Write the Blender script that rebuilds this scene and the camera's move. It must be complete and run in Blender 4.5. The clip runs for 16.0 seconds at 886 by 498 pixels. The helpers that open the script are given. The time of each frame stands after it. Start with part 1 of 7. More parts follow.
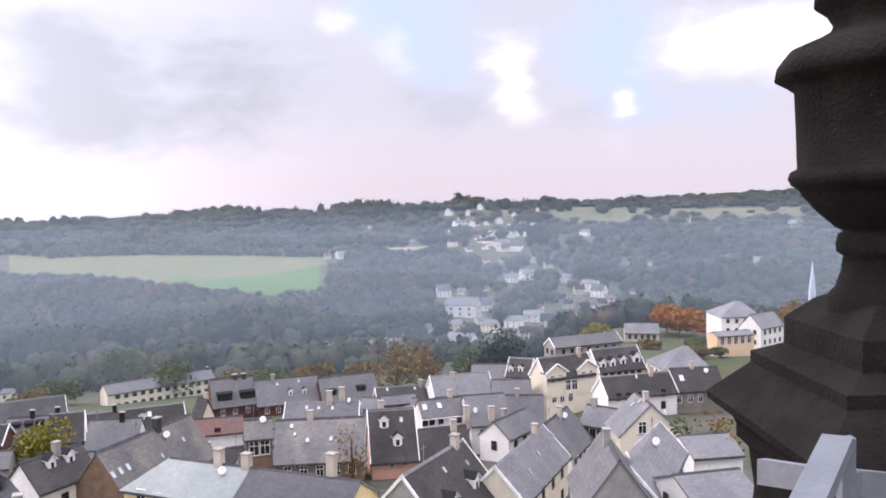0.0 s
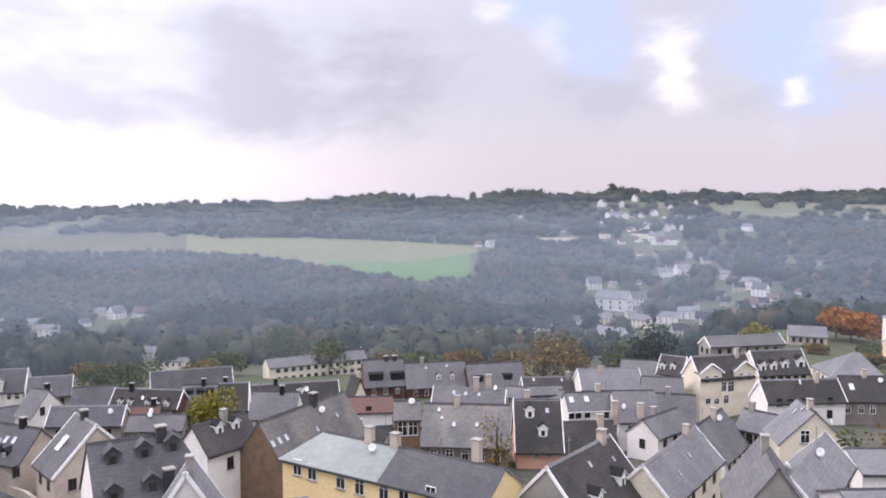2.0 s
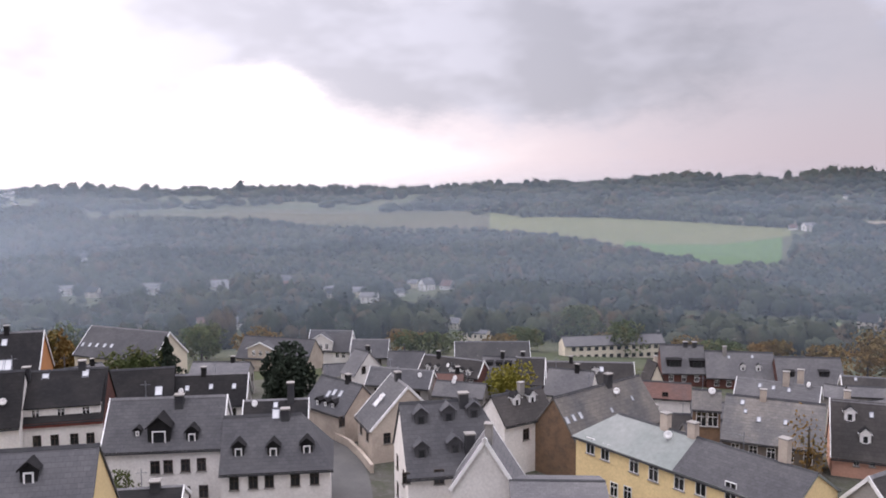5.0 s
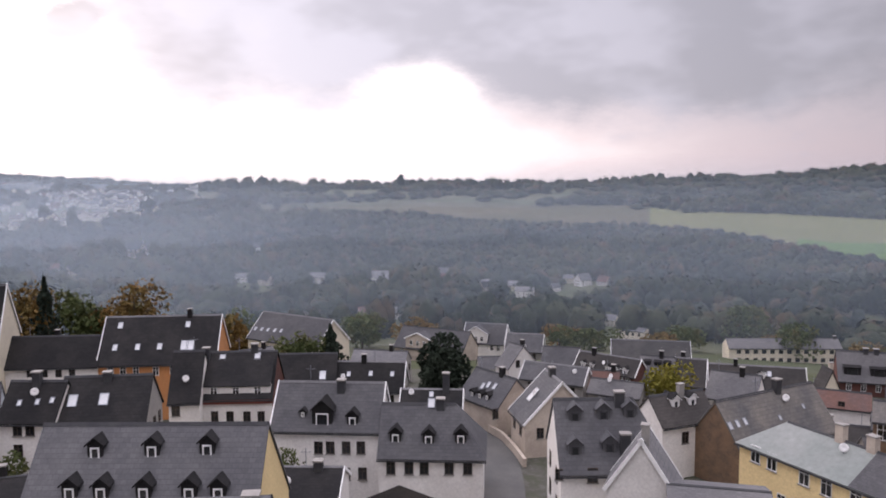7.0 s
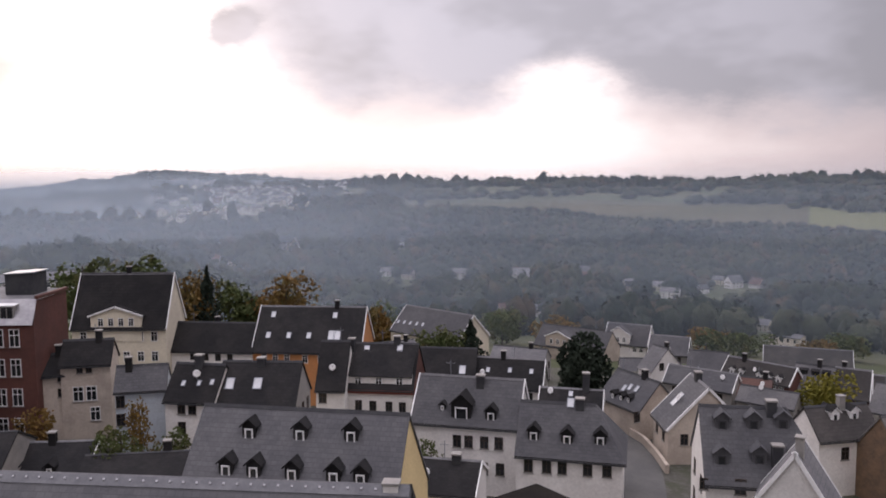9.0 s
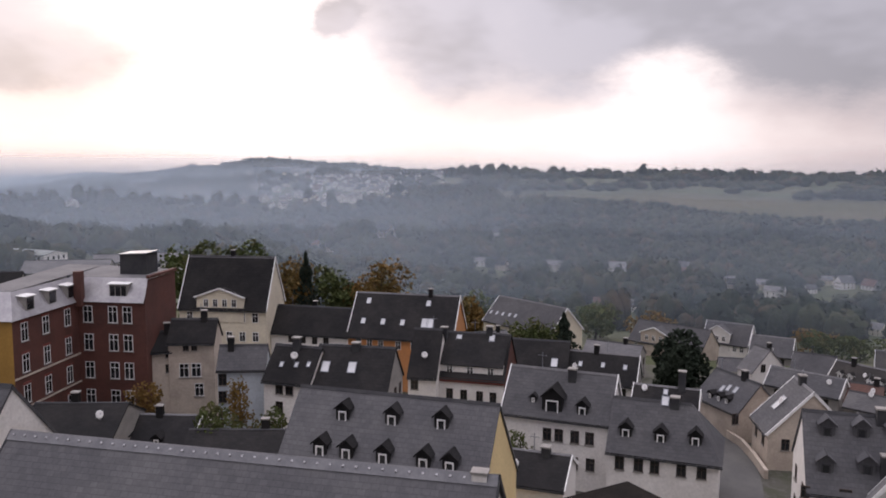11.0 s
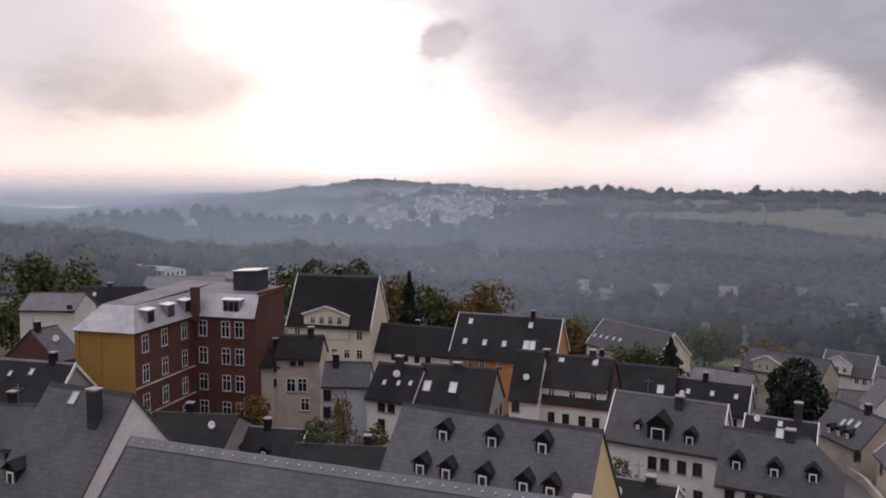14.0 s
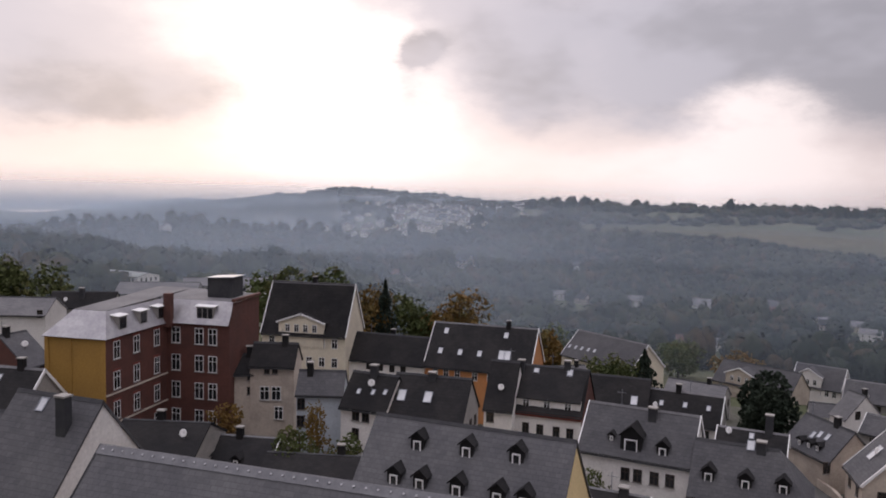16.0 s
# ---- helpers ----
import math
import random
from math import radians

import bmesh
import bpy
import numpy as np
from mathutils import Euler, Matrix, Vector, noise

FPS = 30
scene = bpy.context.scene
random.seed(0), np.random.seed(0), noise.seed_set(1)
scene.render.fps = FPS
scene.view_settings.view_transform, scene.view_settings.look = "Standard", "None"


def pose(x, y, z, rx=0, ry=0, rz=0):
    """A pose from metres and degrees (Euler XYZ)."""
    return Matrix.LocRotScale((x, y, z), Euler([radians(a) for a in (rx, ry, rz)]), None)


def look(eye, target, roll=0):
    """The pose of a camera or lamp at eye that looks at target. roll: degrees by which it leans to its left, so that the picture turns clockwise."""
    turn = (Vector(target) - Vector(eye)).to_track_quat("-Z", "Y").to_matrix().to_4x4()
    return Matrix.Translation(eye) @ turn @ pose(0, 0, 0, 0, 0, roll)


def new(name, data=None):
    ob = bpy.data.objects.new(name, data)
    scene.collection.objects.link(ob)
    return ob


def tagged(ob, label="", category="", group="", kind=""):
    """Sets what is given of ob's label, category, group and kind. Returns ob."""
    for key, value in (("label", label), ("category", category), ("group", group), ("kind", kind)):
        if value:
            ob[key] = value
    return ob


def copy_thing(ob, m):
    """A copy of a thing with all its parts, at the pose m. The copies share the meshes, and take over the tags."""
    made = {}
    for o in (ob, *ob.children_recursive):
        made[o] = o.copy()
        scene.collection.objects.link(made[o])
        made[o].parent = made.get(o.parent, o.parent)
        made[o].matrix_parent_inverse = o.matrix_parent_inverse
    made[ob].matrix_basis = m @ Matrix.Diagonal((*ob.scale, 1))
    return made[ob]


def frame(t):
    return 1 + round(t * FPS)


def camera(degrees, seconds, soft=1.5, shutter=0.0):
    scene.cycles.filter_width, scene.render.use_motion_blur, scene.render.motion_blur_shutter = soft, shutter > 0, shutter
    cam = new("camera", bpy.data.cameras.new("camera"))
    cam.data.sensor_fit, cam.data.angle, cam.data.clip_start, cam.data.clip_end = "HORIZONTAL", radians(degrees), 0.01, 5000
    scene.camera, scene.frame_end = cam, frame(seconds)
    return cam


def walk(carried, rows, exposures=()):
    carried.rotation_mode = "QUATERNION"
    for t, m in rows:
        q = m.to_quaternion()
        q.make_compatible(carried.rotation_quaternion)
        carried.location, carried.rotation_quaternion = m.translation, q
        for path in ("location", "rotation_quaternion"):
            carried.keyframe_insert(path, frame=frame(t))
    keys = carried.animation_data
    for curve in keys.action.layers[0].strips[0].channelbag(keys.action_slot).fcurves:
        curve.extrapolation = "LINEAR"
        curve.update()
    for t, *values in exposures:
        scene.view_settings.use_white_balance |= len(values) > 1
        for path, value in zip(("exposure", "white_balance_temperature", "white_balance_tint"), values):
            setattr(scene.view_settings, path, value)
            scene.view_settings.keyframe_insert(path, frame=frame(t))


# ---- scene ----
cam = camera(57.62, 16.0, soft=1.8)
EYE = (0.0, 0.0, 35.0)
PATH = [
    (0.0, -0.028, -3.148, 1.03),
    (0.5, 2.269, -3.165, 0.802),
    (1.0, 3.915, -3.296, 0.605),
    (1.5, 6.861, -3.56, 0.189),
    (2.0, 10.705, -3.817, -0.064),
    (2.5, 15.489, -4.14, 0.123),
    (3.0, 18.477, -4.413, 0.157),
    (3.5, 23.074, -4.661, 0.356),
    (4.0, 25.213, -4.8, 0.475),
    (4.5, 28.423, -5.015, 0.373),
    (7.0, 42.785, -5.566, 0.427),
    (7.5, 45.782, -5.585, 0.559),
    (8.0, 48.221, -5.596, 0.445),
    (8.5, 51.087, -5.631, 0.462),
    (9.0, 52.855, -5.715, 0.429),
    (11.5, 61.983, -6.351, -0.344),
    (12.0, 64.639, -6.171, -0.27),
    (12.5, 67.081, -5.976, -0.067),
    (13.0, 67.776, -5.669, 0.125),
    (13.5, 67.493, -5.265, -0.157),
    (14.0, 67.002, -4.945, -0.257),
    (14.5, 67.044, -4.668, 0.106),
    (15.0, 66.931, -4.525, -0.992),
    (15.5, 66.179, -4.369, -1.251),
    (16.0, 65.412, -4.264, -1.157),
]


def sway(t):
    """The hand drifts a little sideways at the start."""
    s = min(1.0, t / 3.0)
    return EYE[0] - 0.14 * s * s * (3 - 2 * s)


walk(cam, [(t, pose(sway(t), EYE[1], EYE[2], 90 + p, r, yaw)) for t, yaw, p, r in PATH],
     exposures=((0.0, 0.55, 6250, 17), (1.5, 0.47, 6250, 17), (3.5, 0.22, 6350, 17), (7.0, -0.22, 6500, 19), (9.0, -0.55, 6600, 19), (11.5, -0.66, 6600, 18), (13.5, -0.8, 6600, 18), (16.0, -0.83, 6600, 18)))

# ---- daylight ----
SUN_AZ, SUN_UP = 80.0, 16.0


class Nodes:
    """Short hand for a node tree."""

    def __init__(self, tree):
        self.tree = tree
        tree.nodes.clear()

    def add(self, kind, **inputs):
        n = self.tree.nodes.new(kind)
        for key, v in inputs.items():
            key = key.replace("_", " ")
            self.put(n.inputs[key], v)
        return n

    def put(self, socket, v):
        if isinstance(v, bpy.types.NodeSocket):
            self.tree.links.new(v, socket)
        else:
            socket.default_value = v

    def math(self, op, a, b=0.0, c=0.0):
        n = self.tree.nodes.new("ShaderNodeMath")
        n.operation = op
        for i, v in enumerate((a, b, c)):
            self.put(n.inputs[i], v)
        return n.outputs[0]

    def mix(self, f, a, b):
        n = self.tree.nodes.new("ShaderNodeMix")
        n.data_type = "RGBA"
        self.put(n.inputs[0], f)
        for i, v in ((6, a), (7, b)):
            self.put(n.inputs[i], (*v, 1.0) if isinstance(v, tuple) and len(v) == 3 else v)
        return n.outputs[2]

    def ramp(self, f, a, b):
        n = self.tree.nodes.new("ShaderNodeMapRange")
        n.interpolation_type = "SMOOTHSTEP"
        for i, v in ((0, f), (1, a), (2, b), (3, 0.0), (4, 1.0)):
            self.put(n.inputs[i], v)
        return n.outputs[0]

    def noise(self, vec, scale, detail=4.0, rough=0.55):
        n = self.add("ShaderNodeTexNoise", Scale=scale, Detail=detail, Roughness=rough)
        if vec is not None:
            self.put(n.inputs["Vector"], vec)
        return n


world = bpy.data.worlds.new("sky")
scene.world = world
world.use_nodes = True
N = Nodes(world.node_tree)
sky = N.add("ShaderNodeTexSky")
sky.sky_type, sky.sun_disc = "NISHITA", False
sky.sun_elevation, sky.sun_rotation = radians(SUN_UP), radians(-SUN_AZ)
sky.air_density, sky.dust_density = 1.2, 2.5
way = N.add("ShaderNodeTexCoord").outputs["Generated"]
sep = N.add("ShaderNodeSeparateXYZ", Vector=way)
wx, wy, wz = sep.outputs
# cloud sheets: noise on the sky's own angles, flattened towards the horizon
turn = N.math("DEGREES", N.math("ARCTAN2", N.math("MULTIPLY", wx, -1.0), wy))
rise = N.math("DEGREES", N.math("ARCSINE", wz))
flat = N.add("ShaderNodeCombineXYZ", X=N.math("MULTIPLY", turn, 0.05), Y=N.math("MULTIPLY", rise, 0.10), Z=0.3)
drift = N.noise(flat.outputs[0], 2.2, 6.0, 0.6)
dsep = N.add("ShaderNodeSeparateColor", Color=drift.outputs["Color"])
turn_w = N.math("ADD", turn, N.math("MULTIPLY", N.math("SUBTRACT", dsep.outputs[0], 0.5), 7.0))
rise_w = N.math("ADD", rise, N.math("MULTIPLY", N.math("SUBTRACT", dsep.outputs[1], 0.5), 4.5))


def puff(az, up, wide, tall, amount):
    a = N.math("DIVIDE", N.math("SUBTRACT", turn_w, az), wide)
    b = N.math("DIVIDE", N.math("SUBTRACT", rise_w, up), tall)
    s = N.math("ADD", N.math("MULTIPLY", a, a), N.math("MULTIPLY", b, b))
    return N.math("MULTIPLY", N.math("POWER", 2.718, N.math("MULTIPLY", s, -1.0)), amount)


def gather(puffs):
    total = puff(*puffs[0])
    for p in puffs[1:]:
        total = N.math("ADD", total, puff(*p))
    return total


grain = N.math("MULTIPLY", N.math("SUBTRACT", N.noise(flat.outputs[0], 5.0, 7.0, 0.6).outputs[0], 0.5), 1.1)
shade = N.ramp(N.math("ADD", grain, gather([(67.1, 9.2, 1.5, 1.2, 1.9),
    (67.9, 6.6, 1.3, 1.6, 0.42),
    (59.8, 7.4, 3.8, 2.8, 0.85),
    (61.8, 10.8, 4.8, 2.2, 0.5),
    (50.9, 7.0, 4.8, 2.8, 0.8),
    (50.3, 10.3, 6.0, 2.8, 0.7),
    (41.9, 10.3, 7.6, 2.8, 0.85),
    (57.2, 12.2, 8.8, 2.0, 0.6),
    (84.4, 6.0, 4.8, 1.9, 0.9),
    (91.5, 5.5, 5.6, 2.2, 0.8),
    (92.8, 7.7, 3.2, 1.6, 0.4),
    (60.1, 6.9, 4.4, 2.8, 0.35),
    (50.0, 7.5, 6.0, 3.0, 0.3),
    (32.3, 7.3, 6.8, 3.4, 0.7),
    (24.9, 5.6, 5.6, 2.4, 0.6),
    (28.6, 10.1, 12.1, 2.4, 0.5),
    (17.1, 5.2, 6.0, 3.6, 0.3),
    (33.4, 6.9, 6.0, 3.4, 0.6),
    (27.2, 9.3, 8.0, 4.4, 0.5),
    (21.8, 6.0, 4.8, 1.8, 0.35),
    (10.0, 7.4, 7.2, 3.2, 0.4),
    (15.8, 11.3, 8.0, 2.4, 0.4),
    (-0.1, 7.1, 2.8, 1.6, 0.6),
    (0.0, 6.8, 2.8, 1.5, 0.7),
    (-9.1, 6.0, 2.8, 1.2, 0.6),
    (18.4, 7.9, 10.5, 3.6, 0.3),
    (24.5, 11.2, 8.0, 2.8, 0.3)])), 0.1, 1.15)
clear = N.ramp(N.math("ADD", grain, gather([(1.5, 12.6, 5.2, 3.2, 0.75),
    (-0.4, 9.9, 2.8, 2.4, 0.4),
    (-11.1, 11.0, 4.4, 4.4, 0.85),
    (-13.7, 6.8, 2.4, 2.8, 0.4),
    (5.4, 13.9, 2.4, 1.6, 0.4),
    (-19.2, 5.8, 4.8, 2.4, 0.35)])), 0.1, 1.0)
bright = N.ramp(N.math("ADD", N.math("MULTIPLY", grain, 0.5), gather([(-4.4, 9.4, 1.7, 2.5, 0.8),
    (-6.0, 6.7, 2.0, 1.5, 0.55),
    (-19.5, 10.3, 5.2, 2.1, 0.95),
    (-24.3, 10.4, 5.6, 2.4, 0.8),
    (-12.5, 6.8, 1.2, 1.0, 0.7),
    (7.2, 12.8, 1.7, 1.4, 0.55),
    (3.1, 10.7, 2.4, 1.6, 0.45),
    (20.9, 6.8, 2.8, 1.4, 0.25),
    (-11.8, 4.2, 2.4, 0.9, 0.3),
    (43.6, 4.4, 4.4, 3.6, 0.95),
    (45.9, 1.2, 8.0, 2.8, 0.5),
    (32.7, 1.6, 9.6, 2.0, 0.25),
    (69.4, 4.5, 6.8, 6.0, 0.9),
    (41.7, 6.0, 2.6, 1.8, 0.45),
    (54.0, 1.7, 13.3, 2.2, 0.45),
    (34.2, 1.2, 10.5, 1.6, 0.2),
    (75.9, 8.1, 6.0, 6.8, 1.15),
    (82.3, 11.0, 8.8, 2.4, 0.5),
    (72.8, 3.2, 6.4, 3.6, 0.7),
    (54.0, 9.2, 1.6, 1.6, 0.3),
    (44.8, 5.8, 6.0, 1.8, 0.35),
    (87.6, 1.9, 10.1, 2.0, 0.3),
    (69.3, 11.0, 2.4, 1.6, 0.5)])), 0.1, 1.15)
low = N.ramp(rise, 9.0, 0.0)
haze = N.mix(N.ramp(turn, 5.0, 62.0), (0.66, 0.59, 0.63), (0.97, 0.86, 0.81))
cloud = N.mix(low, (0.60, 0.595, 0.655), haze)
cloud = N.mix(clear, cloud, (0.53, 0.63, 0.88))
cloud = N.mix(bright, cloud, (1.12, 1.04, 1.02))
billow = N.noise(flat.outputs[0], 2.4, 3.0, 0.5).outputs[0]
cloud = N.mix(shade, cloud, N.mix(N.ramp(billow, 0.38, 0.62), (0.425, 0.43, 0.48), (0.54, 0.545, 0.61)))
gain = N.tree.nodes.new("ShaderNodeVectorMath")
gain.operation = "SCALE"
N.put(gain.inputs[0], cloud)
N.put(gain.inputs[3], N.math("ADD", 0.87, N.math("MULTIPLY", N.ramp(turn, 0.0, 66.0), 0.9)))
cloud = gain.outputs[0]
# an overcast sky is brightest overhead
cloud = N.mix(N.ramp(rise, 24.0, 60.0), cloud, (2.75, 2.75, 2.95))
sheet = N.add("ShaderNodeBackground", Color=cloud, Strength=1.0)
blue = N.add("ShaderNodeBackground", Color=sky.outputs[0], Strength=0.008)
both = N.add("ShaderNodeAddShader")
N.put(both.inputs[0], sheet.outputs[0])
N.put(both.inputs[1], blue.outputs[0])
N.add("ShaderNodeOutputWorld", Surface=both.outputs[0])

sun = new("sun", bpy.data.lights.new("sun", "SUN"))
sun.data.energy, sun.data.angle, sun.data.color = 1.0, radians(16), (1.0, 0.9, 0.8)
sun.matrix_world = look((0, 0, 0), (math.sin(radians(SUN_AZ)), -math.cos(radians(SUN_AZ)), -math.tan(radians(SUN_UP))))

# ---- materials ----
def surface(name, base, second, rough=0.8, scale=0.6, fine=9.0, bump=0.25, metal=0.0, spread=0.12, courses=None, spec=0.3, upright=False):
    """A weathered surface: two tones by broad stains, fine grain, a little change from piece to piece, relief."""
    m = bpy.data.materials.new(name)
    m.use_nodes = True
    n = Nodes(m.node_tree)
    co = n.add("ShaderNodeTexCoord").outputs["Object"]
    info = n.add("ShaderNodeObjectInfo")
    broad = n.noise(co, scale, 5.0, 0.6).outputs[0]
    small = n.noise(co, fine, 4.0, 0.6).outputs[0]
    col = n.mix(n.ramp(broad, 0.35, 0.68), base, second)
    height_in = small
    if courses:
        wide, tall = courses
        lay = co
        if upright:
            sx, sy, sz = n.add("ShaderNodeSeparateXYZ", Vector=co).outputs
            lay = n.add("ShaderNodeCombineXYZ", X=n.math("ADD", sx, sy), Y=sz).outputs[0]
        brick = n.add("ShaderNodeTexBrick", Vector=lay, Scale=1.0)
        brick.inputs["Brick Width"].default_value, brick.inputs["Row Height"].default_value = wide, tall
        brick.inputs["Mortar Size"].default_value = tall * 0.06
        brick.inputs["Color1"].default_value, brick.inputs["Color2"].default_value = (1, 1, 1, 1), (0.7, 0.7, 0.7, 1)
        brick.inputs["Mortar"].default_value = (0.45, 0.45, 0.45, 1)
        mul = n.tree.nodes.new("ShaderNodeMix")
        mul.data_type, mul.blend_type = "RGBA", "MULTIPLY"
        mul.inputs[0].default_value = 0.55
        n.put(mul.inputs[6], col)
        n.put(mul.inputs[7], brick.outputs[0])
        col = mul.outputs[2]
        height_in = n.math("ADD", small, n.math("MULTIPLY", brick.outputs["Fac"], -1.0))
    tone = n.math("ADD", n.math("ADD", 1.0 - spread / 2, n.math("MULTIPLY", info.outputs["Random"], spread)),
                  n.math("MULTIPLY", n.math("SUBTRACT", small, 0.5), 0.5))
    hsv = n.add("ShaderNodeHueSaturation", Value=tone, Color=col)
    b = n.add("ShaderNodeBump", Strength=bump, Distance=0.04, Height=height_in)
    s = n.add("ShaderNodeBsdfPrincipled", Base_Color=hsv.outputs[0], Roughness=rough, Metallic=metal, Normal=b.outputs[0])
    s.inputs["Specular IOR Level"].default_value = spec
    n.add("ShaderNodeOutputMaterial", Surface=s.outputs[0])
    return m


SLATE = dict(rough=0.8, spec=0.16, spread=0.3, scale=0.25, fine=5.0, bump=0.4, courses=(0.5, 0.28))
M = {
    "slate": surface("slate", (0.088, 0.087, 0.094), (0.115, 0.113, 0.118), **SLATE),
    "slate_dark": surface("slate_dark", (0.020, 0.0195, 0.021), (0.033, 0.031, 0.031), **{**SLATE, "spec": 0.1}),
    # paler copy of slate: haze put into the colour of right-hand roofs
    "slate_hazed": surface("slate_hazed", (0.125, 0.122, 0.128), (0.16, 0.154, 0.156), **SLATE),
    # slate_dark lightened to carry the haze over dark roofs on that side
    "slate_dark_hazed": surface("slate_dark_hazed", (0.048, 0.045, 0.044), (0.07, 0.063, 0.06), **SLATE),
    "slate_light": surface("slate_light", (0.155, 0.152, 0.16), (0.20, 0.195, 0.20), **SLATE),
    "slate_old": surface("slate_old", (0.12, 0.118, 0.12), (0.21, 0.19, 0.172), **SLATE),
    "slate_red": surface("slate_red", (0.16, 0.09, 0.075), (0.12, 0.085, 0.08), **SLATE),
    "tin": surface("tin", (0.19, 0.21, 0.20), (0.245, 0.255, 0.245), rough=0.7, spec=0.15, scale=0.12, fine=2.0, bump=0.1),
    "white": surface("white", (0.74, 0.71, 0.68), (0.62, 0.59, 0.56), scale=0.2, fine=4.0, bump=0.1),
    "cream": surface("cream", (0.68, 0.61, 0.48), (0.57, 0.51, 0.41), scale=0.2, fine=4.0, bump=0.1),
    "beige": surface("beige", (0.50, 0.43, 0.36), (0.38, 0.32, 0.27), scale=0.35, fine=4.0, bump=0.3),
    "grey": surface("grey", (0.30, 0.28, 0.26), (0.22, 0.21, 0.20), scale=0.35, fine=4.0, bump=0.2),
    "greybrown": surface("greybrown", (0.21, 0.18, 0.15), (0.15, 0.13, 0.115), scale=0.4, fine=4.0, bump=0.3),
    "yellow": surface("yellow", (0.80, 0.62, 0.33), (0.72, 0.55, 0.29), scale=0.2, fine=4.0, bump=0.1),
    "ochre": surface("ochre", (0.36, 0.205, 0.05), (0.30, 0.17, 0.045), scale=0.2, fine=4.0, bump=0.1),
    "orange": surface("orange", (0.56, 0.24, 0.09), (0.48, 0.22, 0.09), scale=0.2, fine=4.0, bump=0.1),
    "peach": surface("peach", (0.70, 0.47, 0.30), (0.60, 0.42, 0.28), scale=0.2, fine=4.0, bump=0.1),
    "pink": surface("pink", (0.58, 0.33, 0.24), (0.48, 0.28, 0.22), scale=0.2, fine=4.0, bump=0.1),
    "paleblue": surface("paleblue", (0.52, 0.57, 0.62), (0.44, 0.48, 0.52), scale=0.2, fine=4.0, bump=0.1),
    "brown": surface("brown", (0.23, 0.145, 0.09), (0.16, 0.11, 0.075), scale=0.9, fine=5.0, bump=0.6, courses=(0.35, 0.2), upright=True),
    "brick": surface("brick", (0.14, 0.058, 0.046), (0.10, 0.046, 0.038), scale=0.3, fine=8.0, bump=0.4, courses=(0.26, 0.08), upright=True),
    "trim": surface("trim", (0.80, 0.79, 0.78), (0.70, 0.69, 0.68), scale=1.0, bump=0.05),
    "dark": surface("dark", (0.035, 0.035, 0.04), (0.05, 0.05, 0.052), scale=1.0, bump=0.1),
    "redtrim": surface("redtrim", (0.20, 0.06, 0.045), (0.16, 0.05, 0.04), scale=1.0, bump=0.1),
    "zinc": surface("zinc", (0.33, 0.32, 0.34), (0.44, 0.425, 0.44), rough=0.38, scale=0.5, fine=3.0, bump=0.15, metal=0.35),
    "flashing": surface("flashing", (0.13, 0.13, 0.14), (0.17, 0.17, 0.18), rough=0.6, scale=0.8, fine=6.0, bump=0.1, metal=0.2),
    "steel": surface("steel", (0.17, 0.18, 0.205), (0.22, 0.23, 0.25), rough=0.5, scale=3.0, fine=40.0, bump=0.05, metal=0.3),
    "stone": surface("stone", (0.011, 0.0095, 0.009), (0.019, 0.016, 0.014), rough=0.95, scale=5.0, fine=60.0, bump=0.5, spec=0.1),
    "bark": surface("bark", (0.06, 0.045, 0.03), (0.09, 0.07, 0.05), scale=2.0, fine=12.0, bump=0.6),
    "asphalt": surface("asphalt", (0.085, 0.083, 0.082), (0.115, 0.11, 0.106), scale=0.2, fine=6.0, bump=0.1),
    "glass": surface("glass", (0.012, 0.013, 0.015), (0.02, 0.021, 0.024), rough=0.12, scale=0.3, bump=0.0, spec=0.6),
    "frame": surface("frame", (0.05, 0.036, 0.03), (0.07, 0.05, 0.04), scale=1.0, bump=0.05),
    # pale base holds the bright sky reflection of the skylight panes
    "skyglass_sheen": surface("skyglass_sheen", (0.42, 0.43, 0.45), (0.52, 0.53, 0.55), rough=0.1, scale=0.3, bump=0.0, spec=1.0),
}


def foliage(name, a, b, c, scale=0.15):
    """Leaves in three tones, mixed clump by clump and tree by tree."""
    m = bpy.data.materials.new(name)
    m.use_nodes = True
    n = Nodes(m.node_tree)
    geo = n.add("ShaderNodeNewGeometry")
    co = geo.outputs["Position"]
    big = n.noise(co, scale * 0.12, 3.0).outputs[0]
    fine = n.noise(co, scale * 8.0, 5.0, 0.75).outputs[0]
    rnd = geo.outputs["Random Per Island"]
    col = n.mix(n.ramp(big, 0.4, 0.62), a, b)
    kind = n.noise(co, scale * 0.55, 2.0).outputs[0]
    col = n.mix(n.math("MULTIPLY", n.ramp(kind, 0.5, 0.72), 0.85), col, c)
    # the fine noise paints shadowed gaps between leaves into the tone
    tone = n.math("ADD", 0.9, n.math("ADD", n.math("MULTIPLY", rnd, 0.22), n.math("MULTIPLY", n.math("SUBTRACT", fine, 0.5), 1.2)))
    hsv = n.add("ShaderNodeHueSaturation", Value=tone, Color=col)
    bump = n.add("ShaderNodeBump", Strength=0.6, Distance=0.8, Height=fine)
    s = n.add("ShaderNodeBsdfPrincipled", Base_Color=hsv.outputs[0], Roughness=0.85, Normal=bump.outputs[0])
    s.inputs["Specular IOR Level"].default_value = 0.15
    n.add("ShaderNodeOutputMaterial", Surface=s.outputs[0])
    return m


